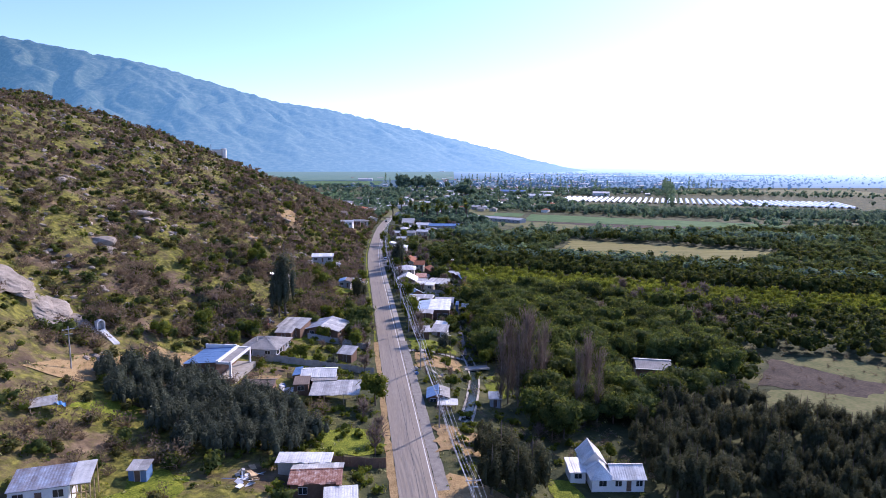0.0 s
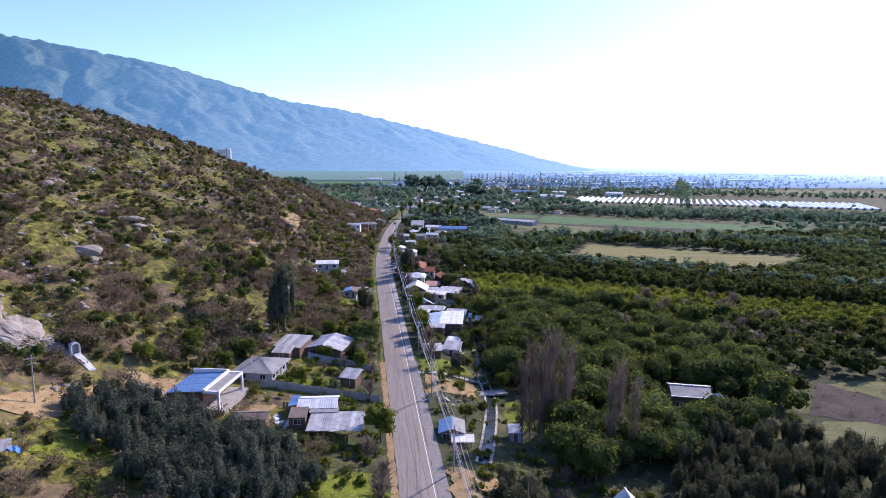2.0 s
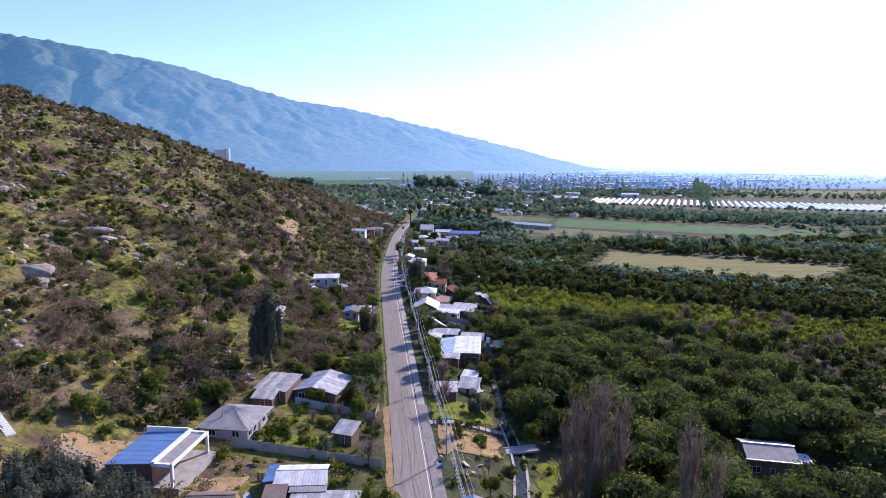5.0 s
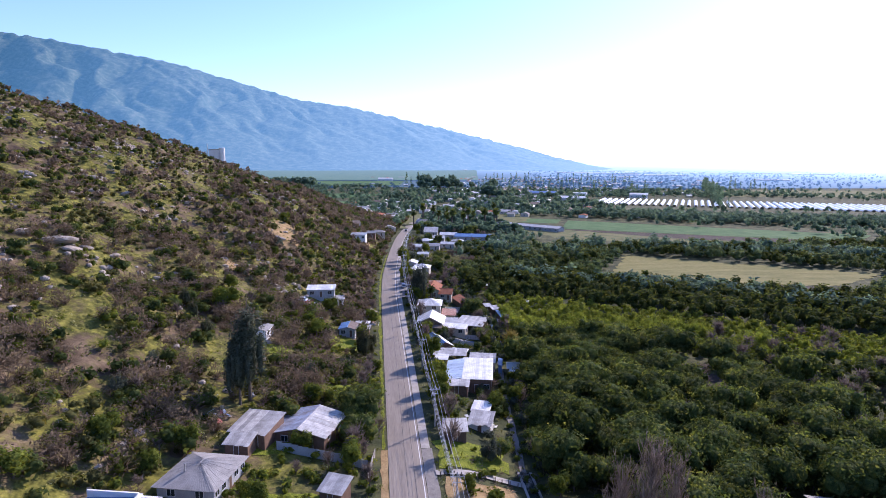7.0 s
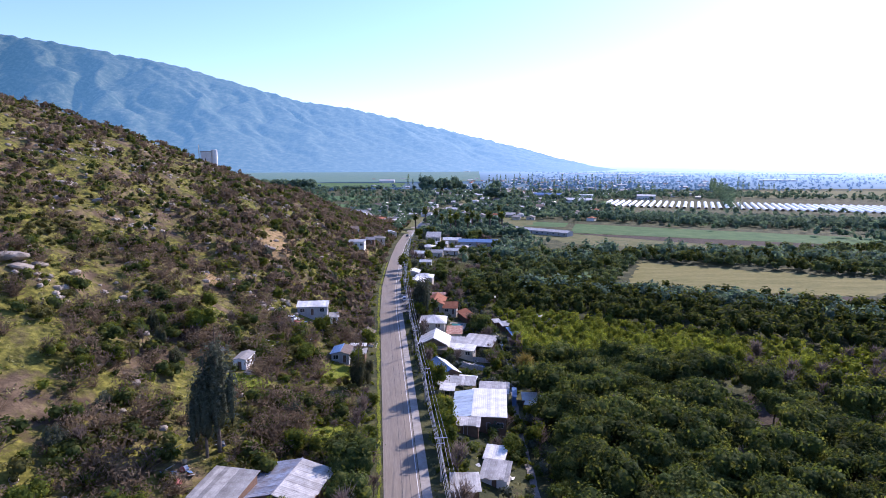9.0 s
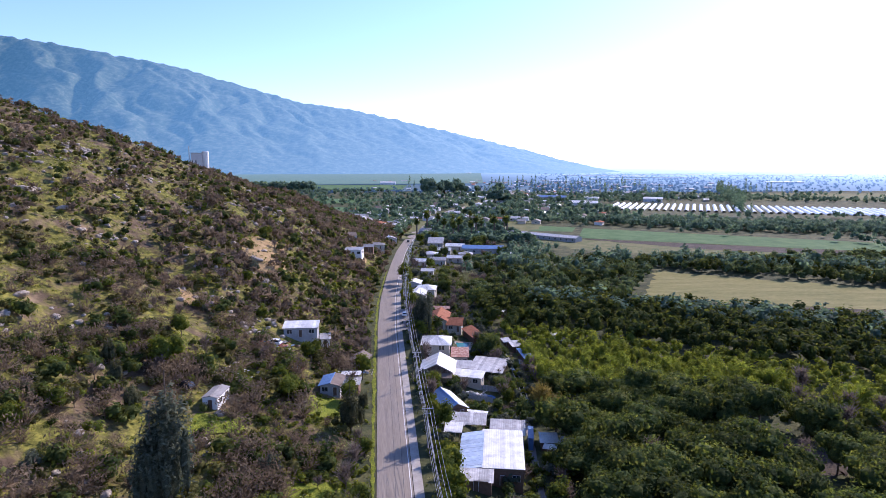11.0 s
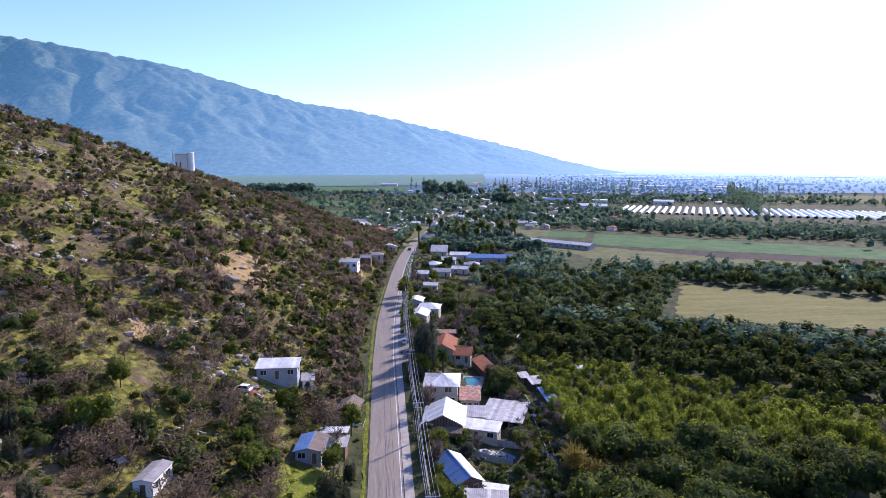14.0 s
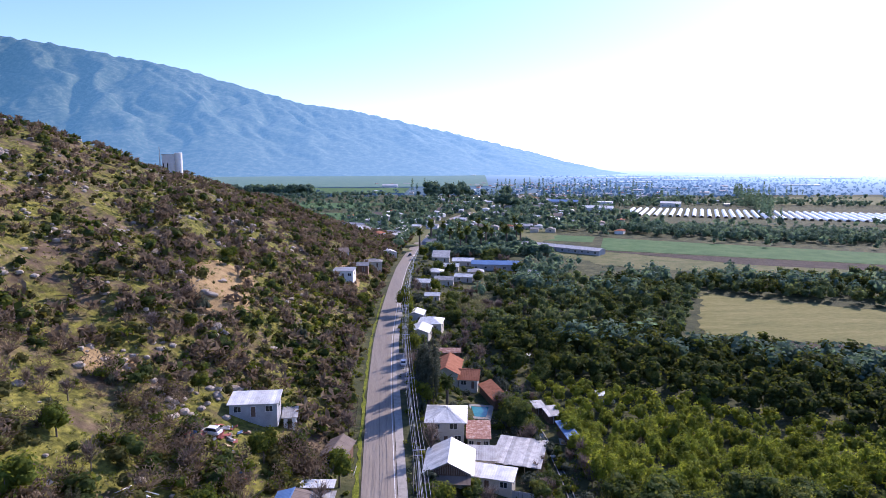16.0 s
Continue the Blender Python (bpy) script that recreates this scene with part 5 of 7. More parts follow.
def utility_pole(x, y):
    ob = thing("utility_pole", x, y, gz(x, y), 0, "grey concrete utility pole with crossarms beside the road", "utility pole", "poles along the road")
    part("pole", fast_mesh("pole", *sticks([(0, 0, -0.5)], [(0, 0, 8.8)], 0.17, 0.1, 8), M_POLE), ob)
    for zz, half in ((8.2, 1.15), (7.2, 0.7)):
        part("crossarm", boxes((-half, half, -0.16, -0.06, zz - 0.06, zz + 0.06)), ob, "", M_STEEL)
    for u, zz in ARMS[:6]:
        part("insulator", fast_mesh("insulator", *sticks([(u, -0.11, zz - 0.15)], [(u, -0.11, zz)], 0.05, 0.035, 6), M_WALLWHITE), ob)
    return ob


first = None
for y in POLES:
    x = 6.9 + float(road_x(y))
    if first is None:
        first = utility_pole(x, y)
    else:
        copy_thing(first, pose(x, y, gz(x, y)))
for k, (u, zz) in enumerate(ARMS):
    cu = bpy.data.curves.new("cable", "CURVE")
    cu.dimensions, cu.bevel_depth, cu.bevel_resolution = "3D", 0.026 if k < 6 else 0.04, 0
    ys = [40.0] + POLES + [530.0]
    pts = []
    for y0, y1 in zip(ys, ys[1:]):
        for s in range(6):
            y = y0 + (y1 - y0) * s / 6
            q = s / 6
            sag = 0.9 * 4 * q * (1 - q)
            base = (1 - q) * gz(6.9 + float(road_x(y0)), y0) + q * gz(6.9 + float(road_x(y1)), y1)
            pts.append((6.9 + float((1 - q) * road_x(y0) + q * road_x(y1)) + u, y, base + zz - sag, 1))
    sp = cu.splines.new("POLY")
    sp.points.add(len(pts) - 1)
    sp.points.foreach_set("co", np.array(pts).ravel())
    cu.materials.append(M_WIRE)
    tagged(new("cable", cu), "dark overhead cable sagging between utility poles", "cable", "cables over the road")


ob = copy_thing(first, pose(-65.9, 137.2, gz(-65.9, 137.2), 0, 0, 40))
tagged(ob, "single utility pole on the ochre terrace", "utility pole", "poles on the slope")

# walls and fences
boards(-18.5, 164.0, -9.5, 29, 1.8, 2.0, 0.03, M_CONCRETE, "grey precast concrete panel wall between two gardens", "garden_wall", category="wall")
boards(-13.4, 112.8, 1.5, 17.4, 1.9, 0.6, 0.03, M_WALLWOOD, "dark board fence behind a rusty-roofed house")
boards(-15.2, 184.6, -12, 17.0, 1.8, 1.0, 0.02, M_WALLGREY, "grey board fence along a dark yard")
boards(-6.2, 183, 82, 9.0, 1.9, 1.5, 0.05, M_PALEROOF, "pale metal gate panels beside the road", "gate", category="gate")
boards(-22.5, 155.5, 8, 7.0, 1.3, 0.5, 0.12, M_TIMBER, "leaning fence of pale timber boards")
boards(6.2, 277, 88, 10, 1.1, 0.9, 0.35, M_WALLGREY, "low open garden fence beside the pavement")
boards(13.4, 179.2, 3, 15.0, 1.0, 1.5, 1.35, M_BARK, "row of thin dark fence posts along the footpath")
boards(26.6, 275.5, -20, 9.0, 1.5, 0.8, 0.05, M_WALLGREY, "weathered grey yard fence behind a house")
boards(22.0, 268.4, -12, 8.0, 1.5, 0.8, 0.05, M_WALLGREY, "weathered grey yard fence behind a house")
boards(-5.2, 305, 90, 26.0, 1.0, 2.6, 2.45, M_BARK, "row of thin dark fence posts at the road's edge")
boards(-9.0, 226, 84, 22.0, 1.0, 2.2, 2.05, M_BARK, "row of thin dark fence posts at the road's edge")

# stairway with an arch on the slope
b = thing("stone_stairway", -63.6, 155.0, gz(-63.6, 155.0), 50, "white stone stairway climbing to a small white arch", "stairway")
climb = gz(-68.6, 159.2) - gz(-63.6, 155.0)
for k in range(14):
    part("step", boxes((-0.7, 0.7, 0.42 * k, 0.42 * k + 0.4, climb * k / 14 - 0.6, climb * (k + 1) / 14 + 0.12)), b, "", M_WALLWHITE)
arch = bmesh.new()
for k in range(9):
    a0, a1 = math.pi * k / 9, math.pi * (k + 1) / 9
    for q0, q1 in ((a0, a1),):
        ring = [arch.verts.new((-math.cos(q) * r, y, climb + 1.5 + math.sin(q) * r)) for y in (6.0, 6.9) for q, r in ((q0, 0.7), (q1, 0.7), (q1, 0.95), (q0, 0.95))]
        for f in ((0, 1, 2, 3), (7, 6, 5, 4), (0, 4, 5, 1), (1, 5, 6, 2), (2, 6, 7, 3), (3, 7, 4, 0)):
            arch.faces.new([ring[i] for i in f])
for s in (-1, 1):
    box(arch, min(s * 0.7, s * 0.95), max(s * 0.7, s * 0.95), 6.0, 6.9, climb - 0.8, climb + 1.5)
part("arch", arch, b, "white rendered arch", M_WALLWHITE)
part("back_wall", boxes((-0.95, 0.95, 6.9, 7.1, climb - 0.8, climb + 2.2)), b, "", M_WALLGREY)

# terrace walls of dark stones beside the blue-roofed house
b = thing("stone_terrace", -53.5, 152.5, gz(-53.5, 152.5), -14, "terraced bank of dark stacked stones", "terrace")
stone = bpy.data.meshes.new("stone")
bm = bevelled(boxes((-0.34, 0.34, -0.25, 0.25, -0.3, 0.2)), 0.07)
bm.to_mesh(stone)
bm.free()
stone.materials.append(M_GREYROOF)
rs = random.Random(3)
for i in range(6):
    for j in range(11):
        o = part("stone", stone, b)
        u, v = (j - 5) * 0.78 + rs.uniform(-0.15, 0.15) + (i % 2) * 0.3, (i - 2) * 1.15 + rs.uniform(-0.1, 0.1)
        p = Matrix.Rotation(radians(-14), 3, "Z") @ Vector((u, v, 0))
        o.location = (u, v, gz(-53.5 + p.x, 152.5 + p.y) - b.location.z + 0.12)
        o.rotation_euler = (0, 0, rs.uniform(-0.4, 0.4))


def scrap_heap(x, y, count, spread, mats, label, seed):
    """A heap of loose sheets, boards and boxes."""
    rs = random.Random(seed)
    ob = thing("scrap_heap", x, y, gz(x, y), 0, label, "scrap heap")
    for k in range(count):
        px, py = rs.gauss(0, spread), rs.gauss(0, spread)
        kind = rs.random()
        if kind < 0.55:
            bm, name = boxes((-rs.uniform(0.4, 1.0), rs.uniform(0.4, 1.0), -rs.uniform(0.3, 0.6), rs.uniform(0.3, 0.6), -0.02, 0.03)), "loose_sheet"
        elif kind < 0.8:
            bm, name = boxes((-rs.uniform(0.8, 1.6), rs.uniform(0.8, 1.6), -0.07, 0.07, -0.03, 0.04)), "loose_board"
        else:
            bm, name = bevelled(boxes((-rs.uniform(0.25, 0.5), rs.uniform(0.25, 0.5), -0.35, 0.35, -0.3, rs.uniform(0.2, 0.5))), 0.04), "crate"
        o = part(name, bm, ob, "", rs.choice(mats))
        o.location = (px, py, gz(x + px, y + py) - ob.location.z + rs.uniform(0.1, 0.5))
        o.rotation_euler = (rs.uniform(-0.5, 0.5), rs.uniform(-0.5, 0.5), rs.uniform(0, 6.28))
    return ob


PALE = [M_WHITEROOF, M_PALEROOF, M_PALEROOF, M_WALLWHITE, M_TIMBER, M_BLUEROOF]
for k, (x, y, n, sp, label) in enumerate(((-27.4, 107.6, 22, 1.3, "heap of pale broken sheets and boards"), (-35.2, 257.5, 30, 1.8, "collapsed shack of bleached boards and sheets"), (-31.5, 279.5, 24, 2.2, "scrap yard heap of pale panels and crates"),
                                          (-27.0, 282.0, 20, 2.0, "scrap yard heap of pale panels and crates"), (-19.0, 283.5, 18, 1.6, "heap of scrap beside a hillside house"), (-26.0, 146.5, 20, 1.4, "heap of pale crates and tarpaulin beside a shed"),
                                          (-22.8, 269.8, 10, 0.8, "small heap of weathered grey sheets"), (-5.8, 281.0, 12, 0.9, "white stones and scrap in front of a cabin"), (-45.8, 253.5, 10, 1.3, "loose white scrap on the slope"),
                                          (15.6, 226.0, 22, 1.6, "heap of torn pale roofing sheets"), (18.6, 206.5, 20, 1.5, "heap of broken white sheets by a ruined shack"), (23.0, 271.5, 16, 1.8, "yard clutter of pale boards"), (-36.0, 196.0, 22, 1.8, "heap of red and white boards behind a shack"),
                                          (-40.5, 203.5, 8, 1.0, "loose pale boards among shrubs"), (-32.0, 207.0, 8, 0.8, "loose white sheets among shrubs"), (41.5, 297.0, 12, 1.4, "yard clutter beside the canal"), (-21.0, 156.8, 12, 1.0, "heap of white boards in a yard"),
                                          (9.5, 161.5, 10, 2.2, "long pale boards lying in a bare yard"), (13.2, 289.5, 8, 1.0, "roof clutter of pale sheets beside a house"))):
    scrap_heap(x, y, n, sp, PALE + ([M_REDROOF, M_REDROOF] if "red" in label or "scrap yard" in label else []), label, k)
b = thing("tarpaulin_shelter", -63.4, 120.2, gz(-63.4, 120.2), 25, "low shelter of white sheets with a blue tarpaulin", "shelter")
part("roof", (lambda bm: (roof_plane(bm, (-2.2, -1.6, 1.4), (2.0, -1.6, 1.3), (2.2, 1.6, 1.9), (-2.0, 1.6, 2.0), rng=random.Random(2)), bm)[1])(bmesh.new()), b, "", M_PALEROOF)
tarp = bmesh.new()
bmesh.ops.create_grid(tarp, x_segments=10, y_segments=8, size=1.0)
for v in tarp.verts:
    v.co = Vector((2.4 + v.co.x * 0.9, v.co.y * 1.5 - 0.3, 1.0 - 0.55 * v.co.x + 0.2 * math.sin(v.co.y * 5) + 0.15 * math.sin(v.co.x * 7)))
bmesh.ops.solidify(tarp, geom=tarp.faces[:], thickness=0.02)
part("tarpaulin", tarp, b, "crumpled blue tarpaulin", M_TARP_BLUE)
for u, v in ((-1.9, -1.4), (1.8, -1.4), (1.9, 1.4), (-1.8, 1.4)):
    part("post", boxes((u - 0.05, u + 0.05, v - 0.05, v + 0.05, -1.0, 1.5)), b, "", M_TIMBER)
for (x, y, w, d, rz, roof, what) in ((41.6, 299.0, 2.4, 7.0, 6, M_BLUEROOF, "blue"), (41.0, 310.0, 3.0, 4.2, 8, M_PALEROOF, "pale zinc"), (38.8, 314.5, 2.2, 3.0, 8, M_PALEROOF, "pale zinc"), (44.0, 353.5, 3.4, 2.0, -30, M_WHITEROOF, "white"),
                                     (33.2, 242.0, 3.2, 3.4, -10, M_WHITEROOF, "white"), (37.0, 240.0, 3.0, 2.2, -25, M_WHITEROOF, "white"), (32.4, 238.0, 2.0, 1.2, -25, M_WHITEROOF, "white")):
    house(x, y, rz, w, d, 2.0, "shed", roof, M_WALLWOOD, f"little canal-side shed with a {what} roof", pitch=0.12, windows=(0, 0, 0, 0), name="shed", category="shed")


# ---- plants ----
R = np.random.RandomState(7)
def plumes(rng, width, height, count):
    """Tall narrow lobes that lean out from the foot, for feathery crowns."""
    out = []
    for k in range(count):
        g, r = rng.uniform(0, 6.283), math.sqrt(rng.uniform(0, 1)) * width * 0.38
        top = height * rng.uniform(0.7, 1.0) * (1 - 0.35 * (r / (width * 0.4)) ** 2)
        out.append((r * math.cos(g), r * math.sin(g), top * 0.55, width * rng.uniform(0.13, 0.2), width * rng.uniform(0.13, 0.2), top * 0.45))
    return out


AVOCADO = [make_tree("orchard_tree", crown_arrays(R, lobes_round(R, 7.8, 6.8, 0.4, 16), 1150, 0.24, slim=0.8, share=0.62), trunk_mesh(R, 5, 0.18, 2.2), M_LEAF_DARK, M_BARK, "dense dark green orchard tree with a rounded crown", "tree", "orchard trees") for _ in range(4)]
GROVE = [make_tree("grove_tree", crown_arrays(R, plumes(R, 4.9, 4.6, 12), 640, 0.2, -0.1, slim=0.6, share=0.6), trunk_mesh(R, 3.2, 0.1, 1.4), M_LEAF_GROVE, M_BARK, "young yellow-green fruit tree in a planted grove", "tree", "fruit grove trees") for _ in range(4)]
GARDEN = [make_tree("garden_tree", crown_arrays(R, lobes_round(R, 5.4, 6.2, 0.7, 13), 760, 0.22, slim=0.8, share=0.62), trunk_mesh(R, 5, 0.17, 1.9), M_LEAF_GREEN, M_BARK, "leafy green garden tree with a full crown", "tree", "garden trees") for _ in range(3)]
OLIVE = [make_tree("olive_tree", crown_arrays(R, plumes(R, 4.6, 5.6, 11), 760, 0.25, -0.25, slim=0.32, share=0.6), trunk_mesh(R, 3.6, 0.15, 1.6), M_LEAF_OLIVE, M_BARK, "grey-green olive tree in a dense plantation", "tree", "olive plantation") for _ in range(4)]

# crown colour holds the blue of distance haze
VILLAGE = [make_tree("village_tree", crown_arrays(R, lobes_round(R, 7.4, 8.0, 0.6, 12), 460, 0.42), trunk_mesh(R, 6, 0.22, 2.4), M_LEAF_HAZE, M_BARK, "tall village tree with a billowing crown tinted by distance haze", "tree", "village trees") for _ in range(3)]


PINE = [make_tree("pine_tree", crown_arrays(R, plumes(R, 6.4, 15, 9) + [(0, 0, 5.0, 1.9, 1.9, 5.0)], 1700, 0.36, -0.3, 0.4, share=0.62), sticks([(0, 0, -0.4)], [(0, 0, 14)], 0.24, 0.04, 6), M_LEAF_PINE, M_BARK, "tall dark pine with soft upswept boughs", "tree", "pines") for _ in range(3)]
CYPRESS = make_tree("cypress_tree", crown_arrays(R, plumes(R, 3.6, 13, 9) + [(0.1, 0, 4.5, 1.1, 1.1, 4.4)], 2300, 0.24, -0.3, 0.45, share=0.6), sticks([(0, 0, -0.4)], [(0, 0, 11)], 0.2, 0.04, 6),
                    M_LEAF_OLIVE, M_BARK, "tall dark columnar tree with a ragged outline", "tree")


def poplar_arrays(rng, height, width):
    n = 120
    z0 = rng.uniform(0.06, 0.8, n) * height
    g = rng.uniform(0, 6.283, n)
    r = width * 0.5 * rng.uniform(0.45, 1.0, n)
    p0 = np.stack([0 * g, 0 * g, z0], 1)
    p1 = np.stack([np.cos(g) * r, np.sin(g) * r, np.minimum(z0 + height * rng.uniform(0.14, 0.3, n), height)], 1)
    k = rng.randint(0, n, 1100)
    s = rng.uniform(0.2, 1, (1100, 1))
    t0 = p0[k] * (1 - s) + p1[k] * s
    t1 = t0 + np.stack([rng.normal(0, 0.35, 1100), rng.normal(0, 0.35, 1100), rng.uniform(0.4, 1.5, 1100)], 1)
    return joined(sticks(p0, p1, 0.035, 0.018, 3), ribbons(rng, t0, t1, 0.026, 0.012))


POPLAR = [make_tree("poplar_tree", poplar_arrays(R, 22, 4.4), sticks([(0, 0, -0.4)], [(0, 0, 21)], 0.22, 0.03, 6), M_TWIG, M_BARKPALE, "tall bare winter poplar with upright grey-brown branches", "tree", "row of poplars") for _ in range(3)]
BARE = [make_tree("bare_tree", bare_crown(R, 6.0, 5.4, 0.25, 34, 330, 0.8, 0.035), sticks([(0, 0, -0.4)], [(0.1, 0, 4.6)], 0.17, 0.04, 6), M_TWIG, M_BARK, "bare winter tree with grey-brown branches", "tree", "bare trees") for _ in range(3)]
WILLOW = make_tree("yellow_tree", joined(bare_crown(R, 7.0, 7.0, 0.2, 80, 700, 0.7, 0.035), leaf_quads(R, lobes_round(R, 6.4, 6.6, 2.0, 7), 420, 0.22)), sticks([(0, 0, -0.4)], [(0.1, 0, 5)], 0.2, 0.05, 6), M_LEAF_YELLOW, M_BARK, "tree with thin golden-yellow late leaves", "tree")


def palm_arrays(rng):
    vs, fs = [], []
    for k in range(58):
        g, e = rng.uniform(0, 6.283), rng.uniform(-1.2, 1.1)
        p = np.array([0, 0, 0.0])
        way = np.array([math.cos(g) * math.cos(e), math.sin(g) * math.cos(e), math.sin(e)])
        side = np.array([-math.sin(g), math.cos(g), 0])
        line = []
        for s in range(5):
            w = (0.16, 0.4, 0.44, 0.28, 0.04)[s]
            line.append((p - side * w, p + side * w))
            p = p + way * 0.6
            way = way + np.array([0, 0, -0.26])
            way /= np.linalg.norm(way)
        at = len(vs)
        for a, b2 in line:
            vs += [a, b2]
        for s in range(4):
            fs.append((at + 2 * s, at + 2 * s + 1, at + 2 * s + 3, at + 2 * s + 2))
    return np.array(vs), np.array(fs)


def palm():
    ob = thing("palm_tree", 0, 0, -400, 0, "tall slender palm with a tufted crown", "palm", "palms of the village")
    part("trunk", fast_mesh("trunk", *sticks([(0, 0, -0.4), (0, 0, 4)], [(0, 0, 4), (0.1, 0.1, 8)], [0.4, 0.34], [0.34, 0.4], 7), M_BARK), ob)
    v, f = palm_arrays(R)
    part("crown", fast_mesh("crown", v + [0.1, 0.1, 8], f, M_LEAF_DARK), ob)
    return ob


PALM = palm()
rr = random.Random(5)
WALLED = [o for o in scene.objects if o.parent is None and o.get("category") in ("house", "hut", "cabin", "shed", "shelter", "annex", "pool", "lean-to", "canopy", "bridge", "scrap heap", "stairway", "terrace")]
CLEAR = [(-54, 100, 8), (-44, 107, 4), (-44, 158, 10), (-33, 175, 9), (-27, 189, 7), (-17, 193, 8), (-35, 243, 5), (-13, 262, 6), (-24, 290, 5.5), (-8, 285, 5), (-16, 104, 8), (-17, 148, 8), (-31, 144, 5), (-14, 424, 8), (-9, 452, 7), (-4, 478, 7),
         (-52, 294, 5), (-43, 338, 6), (-46, 352, 7), (-42, 366, 5), (-66, 141, 6), (-53, 157, 6), (-22, 168, 7), (-12, 122, 7), (-13, 252, 6), (-33, 233, 5), (-13, 214, 5), (-38, 131, 14), (-26, 122, 10), (-40, 121, 7), (-82, 160, 6), (-74, 160, 4), (-90, 162, 6), (-66, 157, 4), (-62, 152, 4)]

# olive plantation beside the white house
OLIVES = [(-62, 141), (-52, 151), (-46, 149), (-36, 142), (-22, 132), (-17, 124), (-17, 117), (-20.6, 113.5), (-27, 112.5), (-38, 114), (-49, 125.5), (-57, 133)]
for gx in np.arange(-64, -16, 3.6):
    for gy in np.arange(112, 153, 3.6):
        x, y = gx + rr.uniform(-0.9, 0.9), gy + rr.uniform(-0.9, 0.9)
        if inside(x, y, OLIVES):
            plant(rr.choice(OLIVE), x, y, rr.uniform(0.95, 1.25), rng=rr)

# groves on the plain
BRIGHT = [(39, 335), (58, 326), (82, 312), (100, 299), (119, 286), (135, 275), (175, 253), (225, 230), (215, 196), (170, 214), (128, 236), (109, 246), (91, 260), (74, 268), (58, 266), (42, 266), (40, 286)]
DRYF = [(100, 362), (160, 334), (205, 318), (268, 372), (147, 443)]
CLEARING = [(64, 240), (82, 253), (97, 228), (78, 217)]
STRIPS = [(95, 600), (132, 506), (300, 435), (390, 520), (180, 690), (100, 690)]
PLOT = [(82, 130), (118, 118), (152, 150), (132, 175), (112, 175), (94, 156)]
PINES = [(46, 124), (52, 131), (66, 140), (82, 145), (93, 136), (106, 118), (112, 96), (84, 90), (60, 94), (43, 102)]
BELT = [(38, 340), (58, 328), (82, 314), (119, 288), (135, 277), (225, 231), (245, 262), (205, 316), (160, 332), (112, 354), (70, 372), (40, 380)]
near = {0: [], 1: []}
rest = {0: [], 1: []}
for bright, step in ((1, 3.7), (0, 5.6)):
    for gx in np.arange(24, 430, step):
        for gy in np.arange(118, 470, step):
            x, y = gx + rr.uniform(-0.3, 0.3) * step, gy + rr.uniform(-0.3, 0.3) * step
            if x > 0.95 * y + 40 or bool(inside(x, y, BRIGHT)) != bool(bright):
                continue
            if inside(x, y, CLEARING) and rr.random() < 0.85:
                continue
            if inside(x, y, DRYF) or inside(x, y, PLOT) or inside(x, y, PINES) or y < 128 + 0.02 * x and x < 120:
                continue
            edge = float(np.interp(y, [c[1] for c in CANAL], [c[0] for c in CANAL])) + (5.5 if y > 178 else 16)
            if x < edge or math.hypot(x - 70, y - 160) < 10.5 or (abs(x - 68) < 8 and 147 < y < 160) or math.hypot(x - 38, y - 256) < 8.5 or math.hypot(x - 79, y - 153) < 8 or (y > 330 and x < 34 + (y - 330) * 0.1) or (y > 395 and x < 50):
                continue
            if not bright and rr.random() < 0.06:
                continue
            (near if x < 118 else rest)[bright].append((x, y))
for bright, kinds, cap in ((1, GROVE, 180), (0, AVOCADO, 215)):
    spots = sorted(near[bright], key=lambda p: math.hypot(p[0] - 20, p[1] - 200))
    for x, y in spots[:cap]:
        plant(rr.choice(kinds), x, y, rr.uniform(0.7, 1.3) * (1.2 if not bright and inside(x, y, BELT) else 1.0), rng=rr, high=rr.uniform(0.85, 1.15))
    rest[bright] += spots[cap:]
    v = [crown_arrays(R, lobes_round(R, *((4.3, 4.4, 0.3, 4) if bright else (6.6, 6.4, 0.4, 3))), 84 if bright else 78, 0.27 if bright else 0.46, share=0.64) for _ in range(4)]
    xs, ys = np.array(rest[bright]).T
    belt = inside(xs, ys, BELT)
    sizes = np.where(belt & (not bright), R.uniform(1.0, 1.5, len(xs)), R.uniform(0.75, 1.25, len(xs)))
    dark = belt | (ys < 300) | (waves(xs, ys, 60, 41) + R.normal(0, 0.5, len(xs)) > 0.2)
    for name, pick, mat, label in ((("fruit_grove", xs > 0, M_LEAF_GROVE, "far rows of yellow-green fruit trees"),) if bright else
                                   (("orchard", dark, M_LEAF_DARK, "dense dark belt of tall orchard trees"), ("orchard", ~dark, M_LEAF_MID, "far mid-green orchard trees"))):
        far = new(name, fast_mesh(name, *scatter(v, xs[pick], ys[pick], ground_z(xs[pick], ys[pick]) - 0.1, sizes[pick], R), mat))
        far.data.polygons.foreach_set("use_smooth", np.ones(len(far.data.polygons), bool))
        tagged(far, label, "orchard", kind="stuff")

